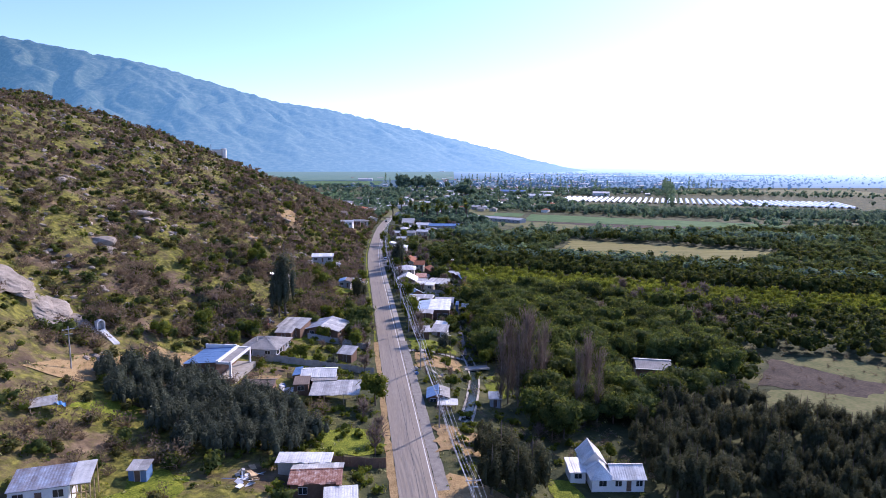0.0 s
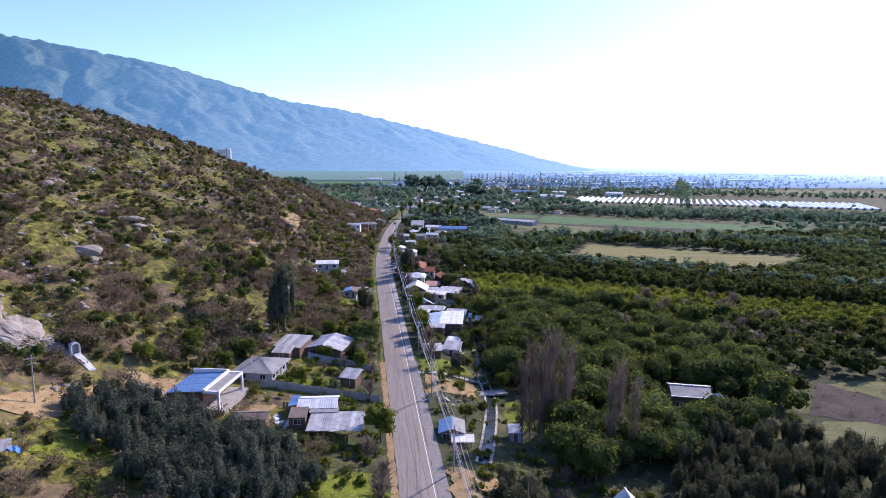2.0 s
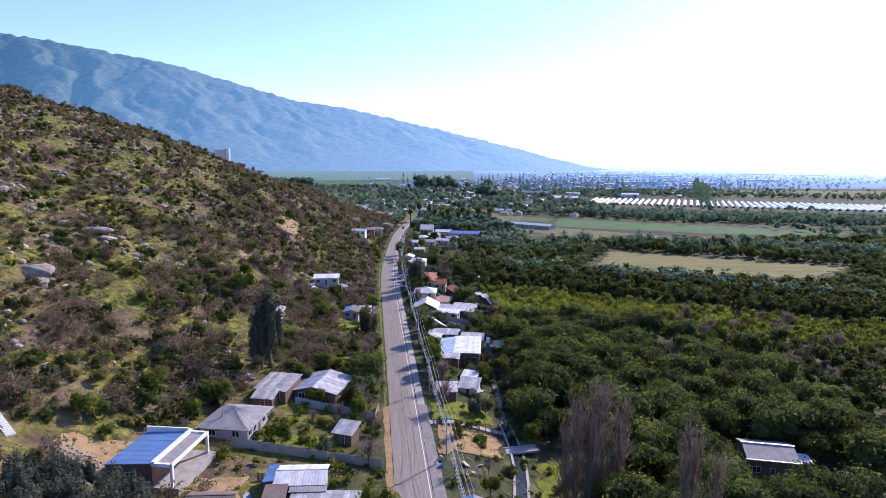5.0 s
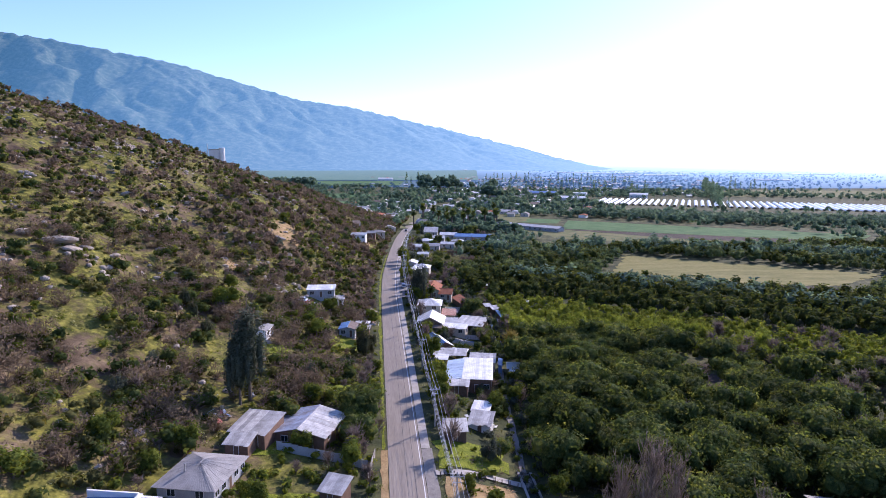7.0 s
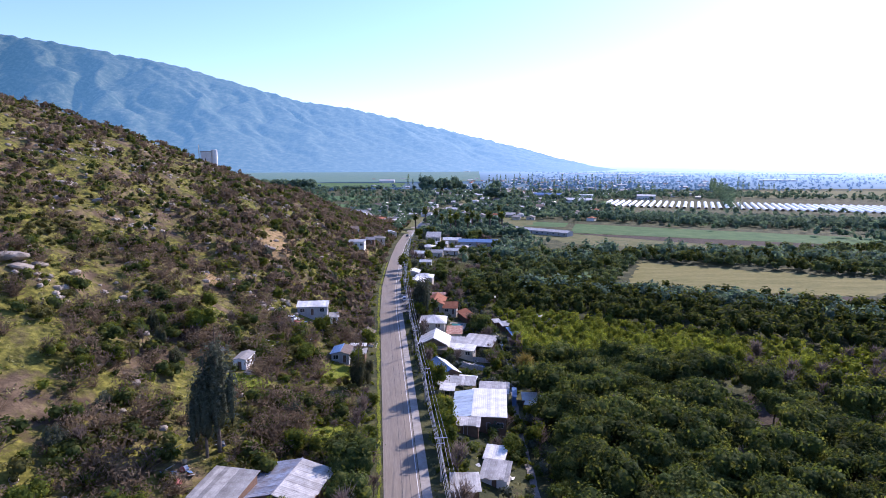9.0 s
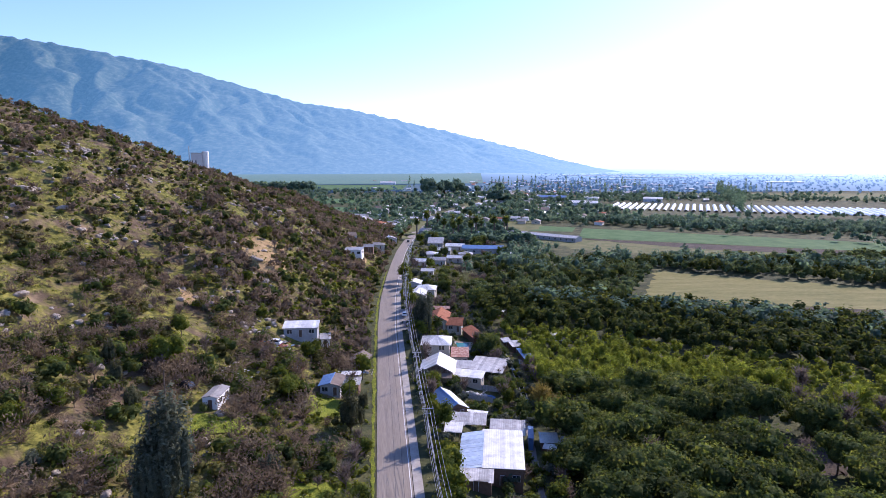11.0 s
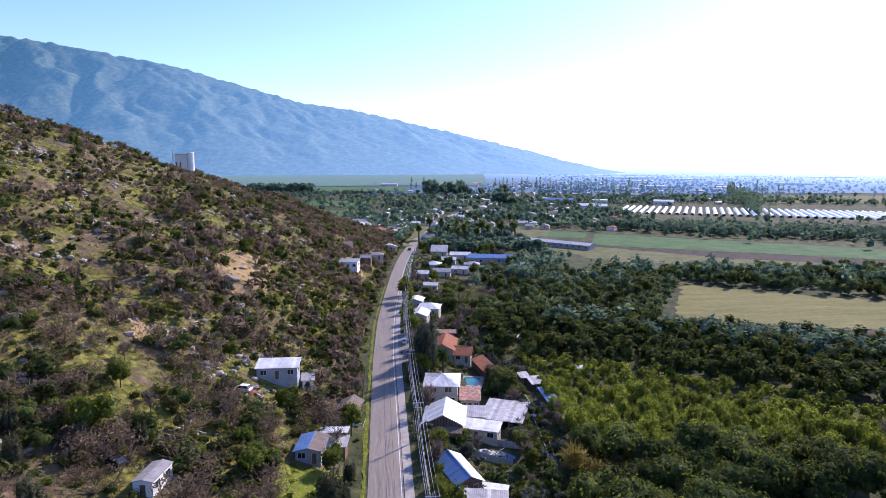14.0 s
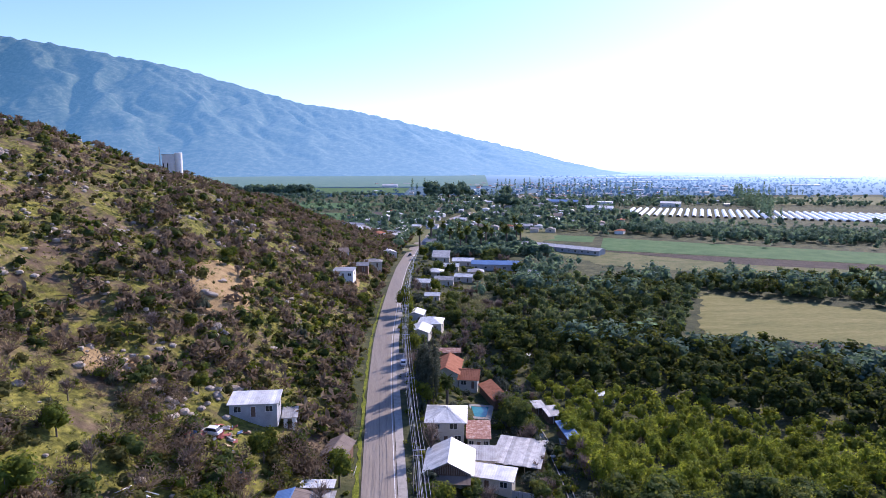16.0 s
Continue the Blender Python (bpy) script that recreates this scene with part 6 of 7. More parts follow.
# pines and poplars
stand = []
for k in range(900):
    x, y = rr.uniform(38, 118), rr.uniform(86, 147)
    if inside(x, y, PINES) and len(stand) < 185 and min([math.hypot(x - a, y - c) for a, c in stand] or [9]) > 2.9:
        stand.append((x, y))
        plant(rr.choice(PINE), x, y, rr.uniform(0.62, 1.05), rng=rr, high=rr.uniform(0.72, 1.05))
for x, y, s in ((14.5, 106.5, 1.35), (17.0, 109.0, 1.15), (19.8, 105.5, 1.3), (12.2, 103.0, 1.0), (22.0, 110.5, 1.0), (16.5, 102.5, 1.1), (13.5, 117, 0.75), (18.5, 119, 0.85), (15.5, 123, 0.7)):
    plant(PINE[0], x, y, s, rng=rr, label="tall dark conifer beside the junction")
for x, y, s in ((24, 146, 0.9), (26.5, 149, 1.0), (28.5, 147, 0.95), (31, 150, 1.1), (33, 153, 1.0), (35, 151, 0.9), (37.5, 155, 1.0), (40, 138, 0.9), (42.5, 140, 0.95), (44, 136, 0.8), (29, 154, 0.85), (47, 150, 0.8)):
    plant(rr.choice(POPLAR), x, y, s, rng=rr)

# garden trees by the houses
for x, y, s, kind in ((-5.6, 141.5, 1.3, GARDEN[0]), (-6.5, 117.5, 1.0, BARE[0]), (-5.5, 123, 0.9, BARE[1]), (-8.5, 132, 0.9, BARE[2]), (-33.2, 202.5, 1.6, CYPRESS), (-31.6, 204.5, 1.3, CYPRESS), (-19, 206.5, 0.9, GARDEN[1]), (-15.5, 207.5, 0.7, GARDEN[2]),
                      (-24, 168.5, 0.6, GARDEN[0]), (-19.5, 167.5, 0.55, GARDEN[1]), (-16.5, 170, 0.5, GARDEN[2]), (-42, 176, 0.8, GARDEN[1]), (-46, 174, 0.7, GARDEN[2]), (-38.5, 183, 0.7, GARDEN[0]),
                      (-4.8, 196, 0.8, BARE[1]), (-5.5, 203, 0.95, BARE[0]), (-7.8, 185, 0.9, BARE[2]), (-9.5, 181, 0.8, GARDEN[0]), (-6, 214, 0.9, GARDEN[1]), (-7.5, 224, 0.85, GARDEN[2]), (-5.4, 233, 0.8, GARDEN[1]),
                      (-8.5, 242, 1.1, PINE[1]), (-6.8, 249, 0.5, PINE[2]), (-6.4, 255, 0.55, PINE[1]), (-22, 250, 0.8, GARDEN[0]), (-25, 258, 0.9, GARDEN[1]), (-24, 268, 0.9, GARDEN[2]), (-20, 276, 0.8, GARDEN[0]), (-47, 232, 0.7, PINE[0]),
                      (-52, 238, 0.65, PINE[1]), (-56, 245, 0.75, PINE[2]), (-50, 268, 0.6, PINE[0]), (-40, 252, 0.5, PINE[1]), (-59, 222, 0.6, PINE[2]), (-42, 262, 0.8, BARE[0]), (-47, 247, 0.9, BARE[2]),
                      (36.5, 261, 1.0, WILLOW), (40, 258, 0.75, WILLOW), (10, 218, 0.8, GARDEN[1]), (9.5, 225, 0.75, GARDEN[2]), (8.4, 210, 0.8, GARDEN[0]), (9.6, 203, 0.7, GARDEN[1]), (8.6, 238, 0.8, GARDEN[2]), (9.0, 247, 0.7, GARDEN[0]),
                      (8.2, 262, 0.7, GARDEN[1]), (9.4, 268, 0.75, BARE[1]), (16.5, 268, 0.7, OLIVE[0]), (19, 270, 0.8, BARE[0]), (8.6, 290, 0.85, OLIVE[1]), (9, 293, 0.7, GARDEN[1]), (11.2, 309, 1.1, GARDEN[0]), (13.0, 316, 1.25, GARDEN[1]),
                      (16, 312, 1.0, PALM), (12.0, 324, 1.2, GARDEN[0]), (11.4, 308.5, 0.95, CYPRESS), (12.8, 314.5, 1.0, CYPRESS), (11.2, 321.0, 0.85, CYPRESS), (-48.5, 266, 1.0, GARDEN[1]), (-46.5, 249, 1.1, GARDEN[0]), (-58, 216, 1.0, GARDEN[2]), (-8.6, 199, 1.15, AVOCADO[0]), (-9.2, 205, 1.0, AVOCADO[1]), (-8.8, 191, 0.9, AVOCADO[2]), (10.0, 331, 0.8, GARDEN[1]), (30, 316, 0.6, GARDEN[2]), (33.5, 306, 0.7, GARDEN[1]), (9.6, 352, 0.8, GARDEN[0]),
                      (20, 363, 1.0, BARE[1]), (26, 362, 1.1, BARE[2]), (30, 352, 1.1, BARE[0]), (9.6, 407, 0.8, GARDEN[2]), (24, 442, 1.0, GARDEN[0]), (15.6, 447, 0.9, BARE[0]), (45, 180, 1.0, BARE[1]), (43, 196, 0.8, BARE[2]),
                      (27, 176, 0.7, GARDEN[0]), (25, 120, 0.7, BARE[0]), (28, 128, 0.8, BARE[2]), (35, 130, 0.6, GARDEN[1]), (40, 119, 0.8, GARDEN[2]), (13, 152, 0.5, GARDEN[0]), (14.2, 160, 0.6, BARE[1]), (7.6, 158, 0.5, BARE[0]), (7.8, 132, 0.6, BARE[2])):
    plant(kind, x, y, s, rng=rr)
for k in range(46):
    plant(BARE[k % 3], rr.uniform(60, 150), rr.uniform(190, 270), rr.uniform(0.8, 1.2), rng=rr, label="leafless brown tree among orchard trees")
for k in range(34):
    plant(BARE[k % 3], rr.uniform(28, 52) + k * 0.3, rr.uniform(216, 238) + 0.2 * k, rr.uniform(0.6, 0.95), rng=rr, label="leafless brown thicket tree beside the orchard")
for k in range(26):
    a, b2 = ((23, 408), (48, 418))[k % 2], rr.random()
    plant(BARE[k % 3], 20 + rr.uniform(0, 40), 400 + rr.uniform(0, 45), rr.uniform(0.6, 1.0), rng=rr)

# roadside trees whose shade falls across the road
for y in (172, 186, 199, 206, 213, 221, 229, 240, 251, 259, 266, 287, 304, 309, 314, 320, 328, 336, 344, 358, 366, 380, 390, 402, 412):
    plant(rr.choice(GARDEN + [OLIVE[0], BARE[0]]), rr.uniform(8.6, 10.4), y + rr.uniform(-2, 2), rr.uniform(0.85, 1.25), rng=rr, high=rr.uniform(1.0, 1.35), label="leafy roadside tree beside the pavement")

for y in (164, 177, 189, 196, 203, 211, 219, 227, 236, 245, 256, 268, 276, 296, 312, 330, 352, 376, 398):
    plant(rr.choice(BARE + BARE + GARDEN[:1] + OLIVE[:1]), -rr.uniform(6.2, 9.5), y + rr.uniform(-2, 2), rr.uniform(0.7, 1.1), rng=rr, label="tree on the verge at the hill's foot")

# thicket between the gardens and the groves
for k in range(110):
    y = rr.uniform(186, 430)
    x = float(np.interp(y, [c[1] for c in CANAL], [c[0] for c in CANAL])) + rr.choice((-1, 1)) * rr.uniform(2.2, 6.5)
    if y > 330:
        x = rr.uniform(22, 52)
    if any(math.hypot(x - o.location.x, y - o.location.y) < 5 for o in WALLED):
        continue
    kind = rr.choice(BARE + OLIVE[:2] + GARDEN[:2] + AVOCADO[:2] + BARE)
    plant(kind, x, y, rr.uniform(0.5, 0.95), rng=rr)
# bare thorn trees and a few green ones on the slope above the houses
for k in range(110):
    y = rr.uniform(165, 420)
    x = -rr.uniform(12, 62)
    if gz(x, y) < 1.0 or any(math.hypot(x - o.location.x, y - o.location.y) < 6.5 for o in WALLED) or any(math.hypot(x - a, y - b2) < c * 0.8 for a, b2, c in CLEAR):
        continue
    plant(rr.choice(BARE + BARE + BARE + GARDEN[:1] + OLIVE[:2]), x, y, rr.uniform(0.55, 0.95), rng=rr, high=rr.uniform(0.7, 1.0))

# trees among the village houses by the bend
for k in range(60):
    x, y = rr.uniform(13, 78), rr.uniform(425, 560)
    if x - float(road_x(y)) < 8 or any(math.hypot(x - o.location.x, y - o.location.y) < 6.5 for o in WALLED):
        continue
    plant(rr.choice(GARDEN + OLIVE[:2] + BARE + AVOCADO[:2]), x, y, rr.uniform(0.6, 1.1), rng=rr)

# palms and tall trees of the village
for x, y in ((25, 572), (35, 604), (48, 602), (56, 612), (64, 623), (70, 604), (74, 605), (80, 616), (90, 621), (62, 660), (80, 680), (96, 660), (104, 640), (46, 630), (110, 676), (86, 590), (98, 600), (58, 590), (66, 576), (52, 574)):
    plant(PALM, x, y, rr.uniform(1.35, 1.9), rng=rr)
for k in range(30):
    plant(rr.choice(VILLAGE), rr.uniform(40, 108), rr.uniform(548, 660), rr.uniform(0.6, 1.2), rng=rr)


def bush(rng, count, leaf):
    dome = [(rng.normal(0, 0.3), rng.normal(0, 0.3), 0.4 + rng.uniform(0, 0.25), 0.55, 0.55, 0.45) for _ in range(2 if count > 20 else 1)]
    return crown_arrays(rng, dome, count, leaf, share=0.66)


def twig_bush(rng, count):
    """A leafless rounded shrub: stems from the foot and slim twig sprays over a dome."""
    k = count // 4
    g, e = rng.uniform(0, 6.283, k), rng.uniform(0.2, 1.4, k)
    s0 = np.stack([rng.normal(0, 0.1, k), rng.normal(0, 0.1, k), rng.uniform(-0.05, 0.2, k)], 1)
    s1 = np.stack([np.cos(g) * np.cos(e), np.sin(g) * np.cos(e), np.sin(e) * 0.85], 1) * rng.uniform(0.6, 0.95, (k, 1))
    dome = [(rng.normal(0, 0.3), rng.normal(0, 0.3), 0.45 + rng.uniform(0, 0.3), 0.62, 0.62, 0.55) for _ in range(3 if count > 40 else 1)]
    way = rng.normal(size=(count - k, 3))
    way[:, 2] = np.abs(way[:, 2]) * 0.9 + 0.15
    way /= np.linalg.norm(way, axis=1)[:, None]
    mid = np.array(dome)[rng.randint(0, len(dome), count - k)]
    c = mid[:, :3] + way * mid[:, 3:] * rng.uniform(0.15, 1.0, (count - k, 1))
    a = rng.normal(size=(count - k, 3)) + way * 0.6
    a /= np.linalg.norm(a, axis=1)[:, None]
    b = np.cross(a, rng.normal(size=(count - k, 3)))
    b /= np.linalg.norm(b, axis=1)[:, None] + 1e-9
    size = (0.082 if count > 40 else 0.24) * rng.uniform(0.5, 1.4, (count - k, 1))
    spray = np.stack([c - a * size, c - b * size * 0.36, c + a * size, c + b * size * 0.36], 1).reshape(-1, 3), np.arange((count - k) * 4).reshape(-1, 4)
    return joined(ribbons(rng, s0, s1, 0.02, 0.01), spray)


def scrub(count, seed):
    """Places for bushes on the hillside: thick in bands, thin in clearings."""
    r = np.random.RandomState(seed)
    y = r.uniform(70, 640, count)
    d = 6 + 250 * r.uniform(size=count) ** 1.25
    x = road_x(y) - d
    keep = (ground_z(x, y) > np.where(y > 288, 0.12, 1.2)) & (d < 0.75 * y + 40) & (d > 5.6)
    keep &= r.uniform(size=count) < 0.64 + 0.42 * waves(x, y, 34, 21)
    for hx, hy, rad in CLEAR:
        keep &= np.hypot(x - hx, y - hy) > rad
    keep &= ~((x > -33) & (y > 138) & (y < 186)) & ((y > 136) | (r.uniform(size=count) < 0.55))
    return x[keep], y[keep], r


for name, seed, count, mat, lo, hi, label in (("scrub_bushes", 31, 9500, M_LEAF_SCRUB, 0.8, 2.3, "olive green scrub bushes on the hillside"), ("dark_bushes", 32, 5400, M_LEAF_DARK, 0.9, 3.0, "dark green hillside bushes"),
                                              ("bare_bushes", 33, 10500, M_THORN, 1.1, 3.3, "leafless purple-brown thorn bushes on the hillside"), ("yellow_scrub", 34, 4600, M_LEAF_GREEN, 0.7, 1.9, "bright yellow-green hillside shrubs")):
    x, y, r = scrub(count, seed)
    size = r.uniform(lo, hi, len(x)) ** 1.1 * np.where((x > -75) & (y > 150), 1.25, 1.0)
    close = (y < 290) & (x > -115)
    both = []
    for pick, n1, n2 in ((close, 190, 66), (~close, 36, 14)):
        variants = [twig_bush(r, n1) if mat is M_THORN else bush(r, n2, 0.12 if n2 > 20 else 0.22) for _ in range(5)]
        both.append(scatter(variants, x[pick], y[pick], ground_z(x[pick], y[pick]) - 0.1, size[pick], r))
    obj = new(name, fast_mesh(name, *joined(*both), mat))
    obj.data.polygons.foreach_set("use_smooth", np.ones(len(obj.data.polygons), bool))
    tagged(obj, label, "bushes", kind="stuff")

# dry grass and weeds on the slope
r = np.random.RandomState(52)
x, y = -(6 + 120 * r.uniform(size=26000) ** 1.2), r.uniform(84, 400, 26000)
keep = (ground_z(x, y) > 0.6) & (-x < 0.72 * y + 30) & (waves(x, y, 14, 23) + r.normal(0, 0.6, 26000) > 0.1)
for h in WALLED:
    keep &= np.hypot(x - h.location.x, y - h.location.y) > 4.2
x, y = x[keep], y[keep]
v = [leaf_quads(r, [(0, 0, 0.12, 0.6, 0.6, 0.3)], 7, 0.32, 0.0, 0.5) for _ in range(6)]
for name, mat, odd, label in (("grass_tufts", M_REED, 0, "tufts of straw-coloured winter grass on the slope"), ("weeds", M_LEAF_GREEN, 1, "low yellow-green weeds on the slope")):
    tagged(new(name, fast_mesh(name, *scatter(v, x[odd::2], y[odd::2], ground_z(x[odd::2], y[odd::2]), r.uniform(0.5, 1.3, len(x[odd::2])), r), mat)), label, "grass", kind="stuff")

# weeds in the gardens and along the road
x, y = r.uniform(-34, 46, 9000), r.uniform(98, 440, 9000)
keep = (np.abs(x - road_x(y)) > 3.7 + r.uniform(0, 1.2, 9000)) & (ground_z(x, y) < 0.7) & ~((x > 3) & (x < 5.2)) & (waves(x, y, 9, 27) + r.normal(0, 0.6, 9000) > -0.2)
for h in WALLED:
    keep &= np.hypot(x - h.location.x, y - h.location.y) > 4.0
x, y = x[keep], y[keep]
for name, mat, odd, label in (("roadside_grass", M_REED, 0, "tufts of dry grass along the road and gardens"), ("garden_weeds", M_LEAF_GREEN, 1, "yellow-green weeds in the gardens")):
    tagged(new(name, fast_mesh(name, *scatter(v, x[odd::2], y[odd::2], ground_z(x[odd::2], y[odd::2]), r.uniform(0.5, 1.2, len(x[odd::2])), r), mat)), label, "grass", kind="stuff")

# undergrowth along the road, the canal and between the groves
r = np.random.RandomState(44)
for name, mat, count, box4, label in (("roadside_shrubs", M_LEAF_GREEN, 900, (-30, -5, 100, 420), "green roadside shrubs and weeds"), ("garden_shrubs", M_LEAF_GREEN, 1150, (7, 40, 110, 520), "grey-green garden shrubs and hedges"),
                                      ("bank_scrub", M_TWIG, 950, (7, 46, 110, 470), "bare brown scrub on the canal banks"), ("orchard_undergrowth", M_TWIGBROWN, 500, (40, 140, 120, 300), "brown undergrowth between orchard trees"),
                                      ("reeds", M_REED, 320, (22, 46, 396, 436), "pale yellow reed thicket")):
    x, y = r.uniform(box4[0], box4[1], count), r.uniform(box4[2], box4[3], count)
    keep = np.abs(x - road_x(y)) > 5.2
    for h in WALLED:
        keep &= np.hypot(x - h.location.x, y - h.location.y) > 5
    x, y = x[keep], y[keep]
    variants = [twig_bush(r, 72) if mat in (M_TWIG, M_TWIGBROWN, M_REED) else bush(r, 44, 0.18) for _ in range(4)]
    tagged(new(name, fast_mesh(name, *scatter(variants, x, y, ground_z(x, y) - 0.1, r.uniform(0.7, 1.7, len(x)) * (1.6 if mat is M_REED else 1), r), mat)), label, "bushes", kind="stuff")


# small trees and hedges crowding the yards
r = np.random.RandomState(47)
x, y = r.uniform(8.5, 38, 620), r.uniform(196, 430, 620)
keep = (x - road_x(y) > 8.2) & (x < np.interp(y, [c[1] for c in CANAL], [c[0] for c in CANAL]) + 3)
for h in WALLED:
    keep &= np.hypot(x - h.location.x, y - h.location.y) > 5.6
x, y = x[keep], y[keep]
v = [crown_arrays(r, lobes_round(r, 2.6, 2.6, 0.1, 5), 120, 0.2, share=0.6) for _ in range(5)]
for name, pick, mat, label in (("yard_trees", r.uniform(size=len(x)) < 0.6, M_LEAF_DARK, "dark small trees crowding the yards"), ("yard_hedges", None, M_LEAF_OLIVE, "grey-green hedges and bushes in the yards")):
    first_pick = pick if pick is not None else ~first_pick
    tagged(new(name, fast_mesh(name, *scatter(v, x[first_pick], y[first_pick], ground_z(x[first_pick], y[first_pick]) - 0.1, r.uniform(0.7, 1.6, int(first_pick.sum())), r), mat)), label, "trees", kind="stuff")


# boulders on the hill
def boulder(rng):
    bm = bmesh.new()
    bmesh.ops.create_icosphere(bm, subdivisions=2, radius=1.0)
    off = Vector((rng.uniform(0, 50), rng.uniform(0, 50), 0))
    for v in bm.verts:
        v.co *= 1 + 0.35 * noise.noise(v.co * 0.9 + off) + 0.12 * noise.noise(v.co * 2.3 + off)
        v.co.z *= 0.62
    return bm


ROCKS = [bpy.data.meshes.new("boulder") for _ in range(5)]
for me in ROCKS:
    bm = boulder(rr)
    bm.to_mesh(me)
    bm.free()
    me.materials.append(M_ROCK)
spots = [(-87, 246, 3.2), (-82, 250, 1.6), (-78, 257, 1.8), (-100, 300, 2.6), (-83, 244, 2.0), (-87, 212, 3.4), (-85, 209, 2.6), (-97, 247, 1.8), (-114, 250, 2.6), (-63, 354, 1.6), (-80, 360, 1.4), (-40, 322, 2.2), (-44, 337, 1.6), (-30, 300, 1.8), (-28, 302, 1.2)]
while len(spots) < 170:
    x, y = -rr.uniform(40, 210), rr.uniform(140, 480)
    if gz(x, y) > 12 and -x < 0.7 * y:
        spots.append((x, y, rr.uniform(0.35, 1.5) * (1.3 if rr.random() < 0.15 else 0.8)))
for x, y, s in spots:
    ob = new("boulder", rr.choice(ROCKS))
    ob.matrix_basis = pose(x, y, gz(x, y) + s * 0.15, rr.uniform(-15, 15), rr.uniform(-15, 15), rr.uniform(0, 360)) @ Matrix.Diagonal((s * rr.uniform(0.8, 1.6), s, s * rr.uniform(0.6, 1.0), 1))
    tagged(ob, "weathered pale granite boulder on the hillside", "boulder", "boulders on the hill")
# loose stones in clusters
r = np.random.RandomState(81)
cx, cy = -r.uniform(24, 190, 260), r.uniform(140, 470, 260)
x, y = (np.repeat(cx, 9) + r.normal(0, 2.6, 2340)), (np.repeat(cy, 9) + r.normal(0, 2.6, 2340))
keep = (ground_z(x, y) > 6) & (-x < 0.72 * y + 20)
for h in WALLED:
    keep &= np.hypot(x - h.location.x, y - h.location.y) > 5
x, y = x[keep], y[keep]
v = [cores(r, [(0, 0, 0, 0.5, 0.42, 0.3)], 2, 1.0) for _ in range(6)]
tagged(new("stones", fast_mesh("stones", *scatter(v, x, y, ground_z(x, y) + 0.1, r.uniform(0.4, 1.0, len(x)) ** 2 * 2.6, r), M_ROCK)), "loose pale granite stones strewn over the hillside", "stones", kind="stuff")


def slab_mesh(seed):
    """A low bare hump of granite with ledges and hollows."""
    bm = bmesh.new()
    bmesh.ops.create_icosphere(bm, subdivisions=4, radius=1.0)
    off = Vector((seed * 7.3, seed * 3.1, 0))
    for v in bm.verts:
        p = v.co.copy()
        n = 0.45 * noise.noise(p * 1.3 + off) + 0.22 * noise.noise(p * 3.1 + off) + 0.1 * noise.noise(p * 7 + off)
        v.co = p * (1 + n)
        v.co.z = round(v.co.z * 5) / 5 * 0.35 + v.co.z * 0.65 + 0.12 * abs(noise.noise(p * 4.0 + off))
    me = bpy.data.meshes.new("rock_slab")
    bm.to_mesh(me)
    bm.free()
    me.materials.append(M_ROCK)
    return me


for k, (x, y, sx, sy, sz, rz) in enumerate(((-90, 161, 8, 5.0, 0.9, -25), (-81, 160, 8, 4.5, 0.9, -30), (-73, 160, 5, 2.4, 0.8, -30), (-40, 322.5, 3.6, 1.5, 0.5, 10), (-26.5, 327, 2.2, 1.4, 0.6, 60))):
    ob = new("rock_slab", slab_mesh(k + 1))
    ob.matrix_basis = pose(x, y, gz(x, y) + 0.1, 0, 22, rz) @ Matrix.Diagonal((sx, sy, sz, 1))
    tagged(ob, "broad pale granite slab bare of growth", "rock", "granite slabs")

# ---- far valley ----
FARHOUSE = []
for k, (w, d, st, roof, wall, what) in enumerate([(8, 6, "gable", M_WHITEROOF, M_WALLCREAM, "white"), (10, 7, "gable", M_PALEROOF, M_WALLWHITE, "pale zinc"), (7, 7, "hip", M_WHITEROOF, M_WALLWHITE, "white"), (12, 8, "gable", M_WHITEROOF, M_WALLGREY, "white"),
                                                  (9, 6, "shed", M_BROWNROOF, M_WALLCREAM, "brown"), (8, 7, "gabley", M_GREYROOF, M_WALLCREAM, "grey"), (9, 7, "hip", M_TILE, M_WALLWHITE, "clay tile"), (16, 10, "gable", M_PALEROOF, M_WALLGREY, "pale zinc")]):
    FARHOUSE.append(house(30 + 14 * k, 700 + 3 * k, -20, w, d, 2.9, st, roof, wall, f"small village house with a {what} roof", sheet_w=2.0, windows=(k % 2, 0, 0, 0), doors=(), name="village_house", group="village houses"))
vr = random.Random(12)
taken = [(o.location.x, o.location.y) for o in FARHOUSE]
while len(taken) < 330:
    y = 590 + 1200 * vr.random() ** 1.7
    cx = float(road_x(y))
    x = cx + vr.gauss(0, 60 + 0.12 * (y - 560)) + (30 if y < 900 else 60)
    if abs(x - cx) < 9 or (inside(x, y, STRIPS)) or (x < -30 and y < 900) or (x > 250 and 700 < y < 980):
        continue
    if min((x - a) ** 2 + (y - b2) ** 2 for a, b2 in taken) < 13 ** 2:
        continue
    taken.append((x, y))
    copy_thing(vr.choice(FARHOUSE), pose(x, y, gz(x, y) + 0.1, 0, 0, vr.choice((-20, -20, 70, -25, 60)) + vr.uniform(-8, 8)))


def tunnel(length, width, height):
    """A film tunnel along y."""
    n = 8
    v, f = [], []
    for y in (-length / 2, length / 2):
        for k in range(n + 1):
            a = math.pi * k / n
            v.append((-math.cos(a) * width / 2, y, math.sin(a) * height - 0.2))
    for k in range(n):
        f.append((k, k + 1, n + 2 + k, n + 1 + k))
    return np.array(v), np.array(f)


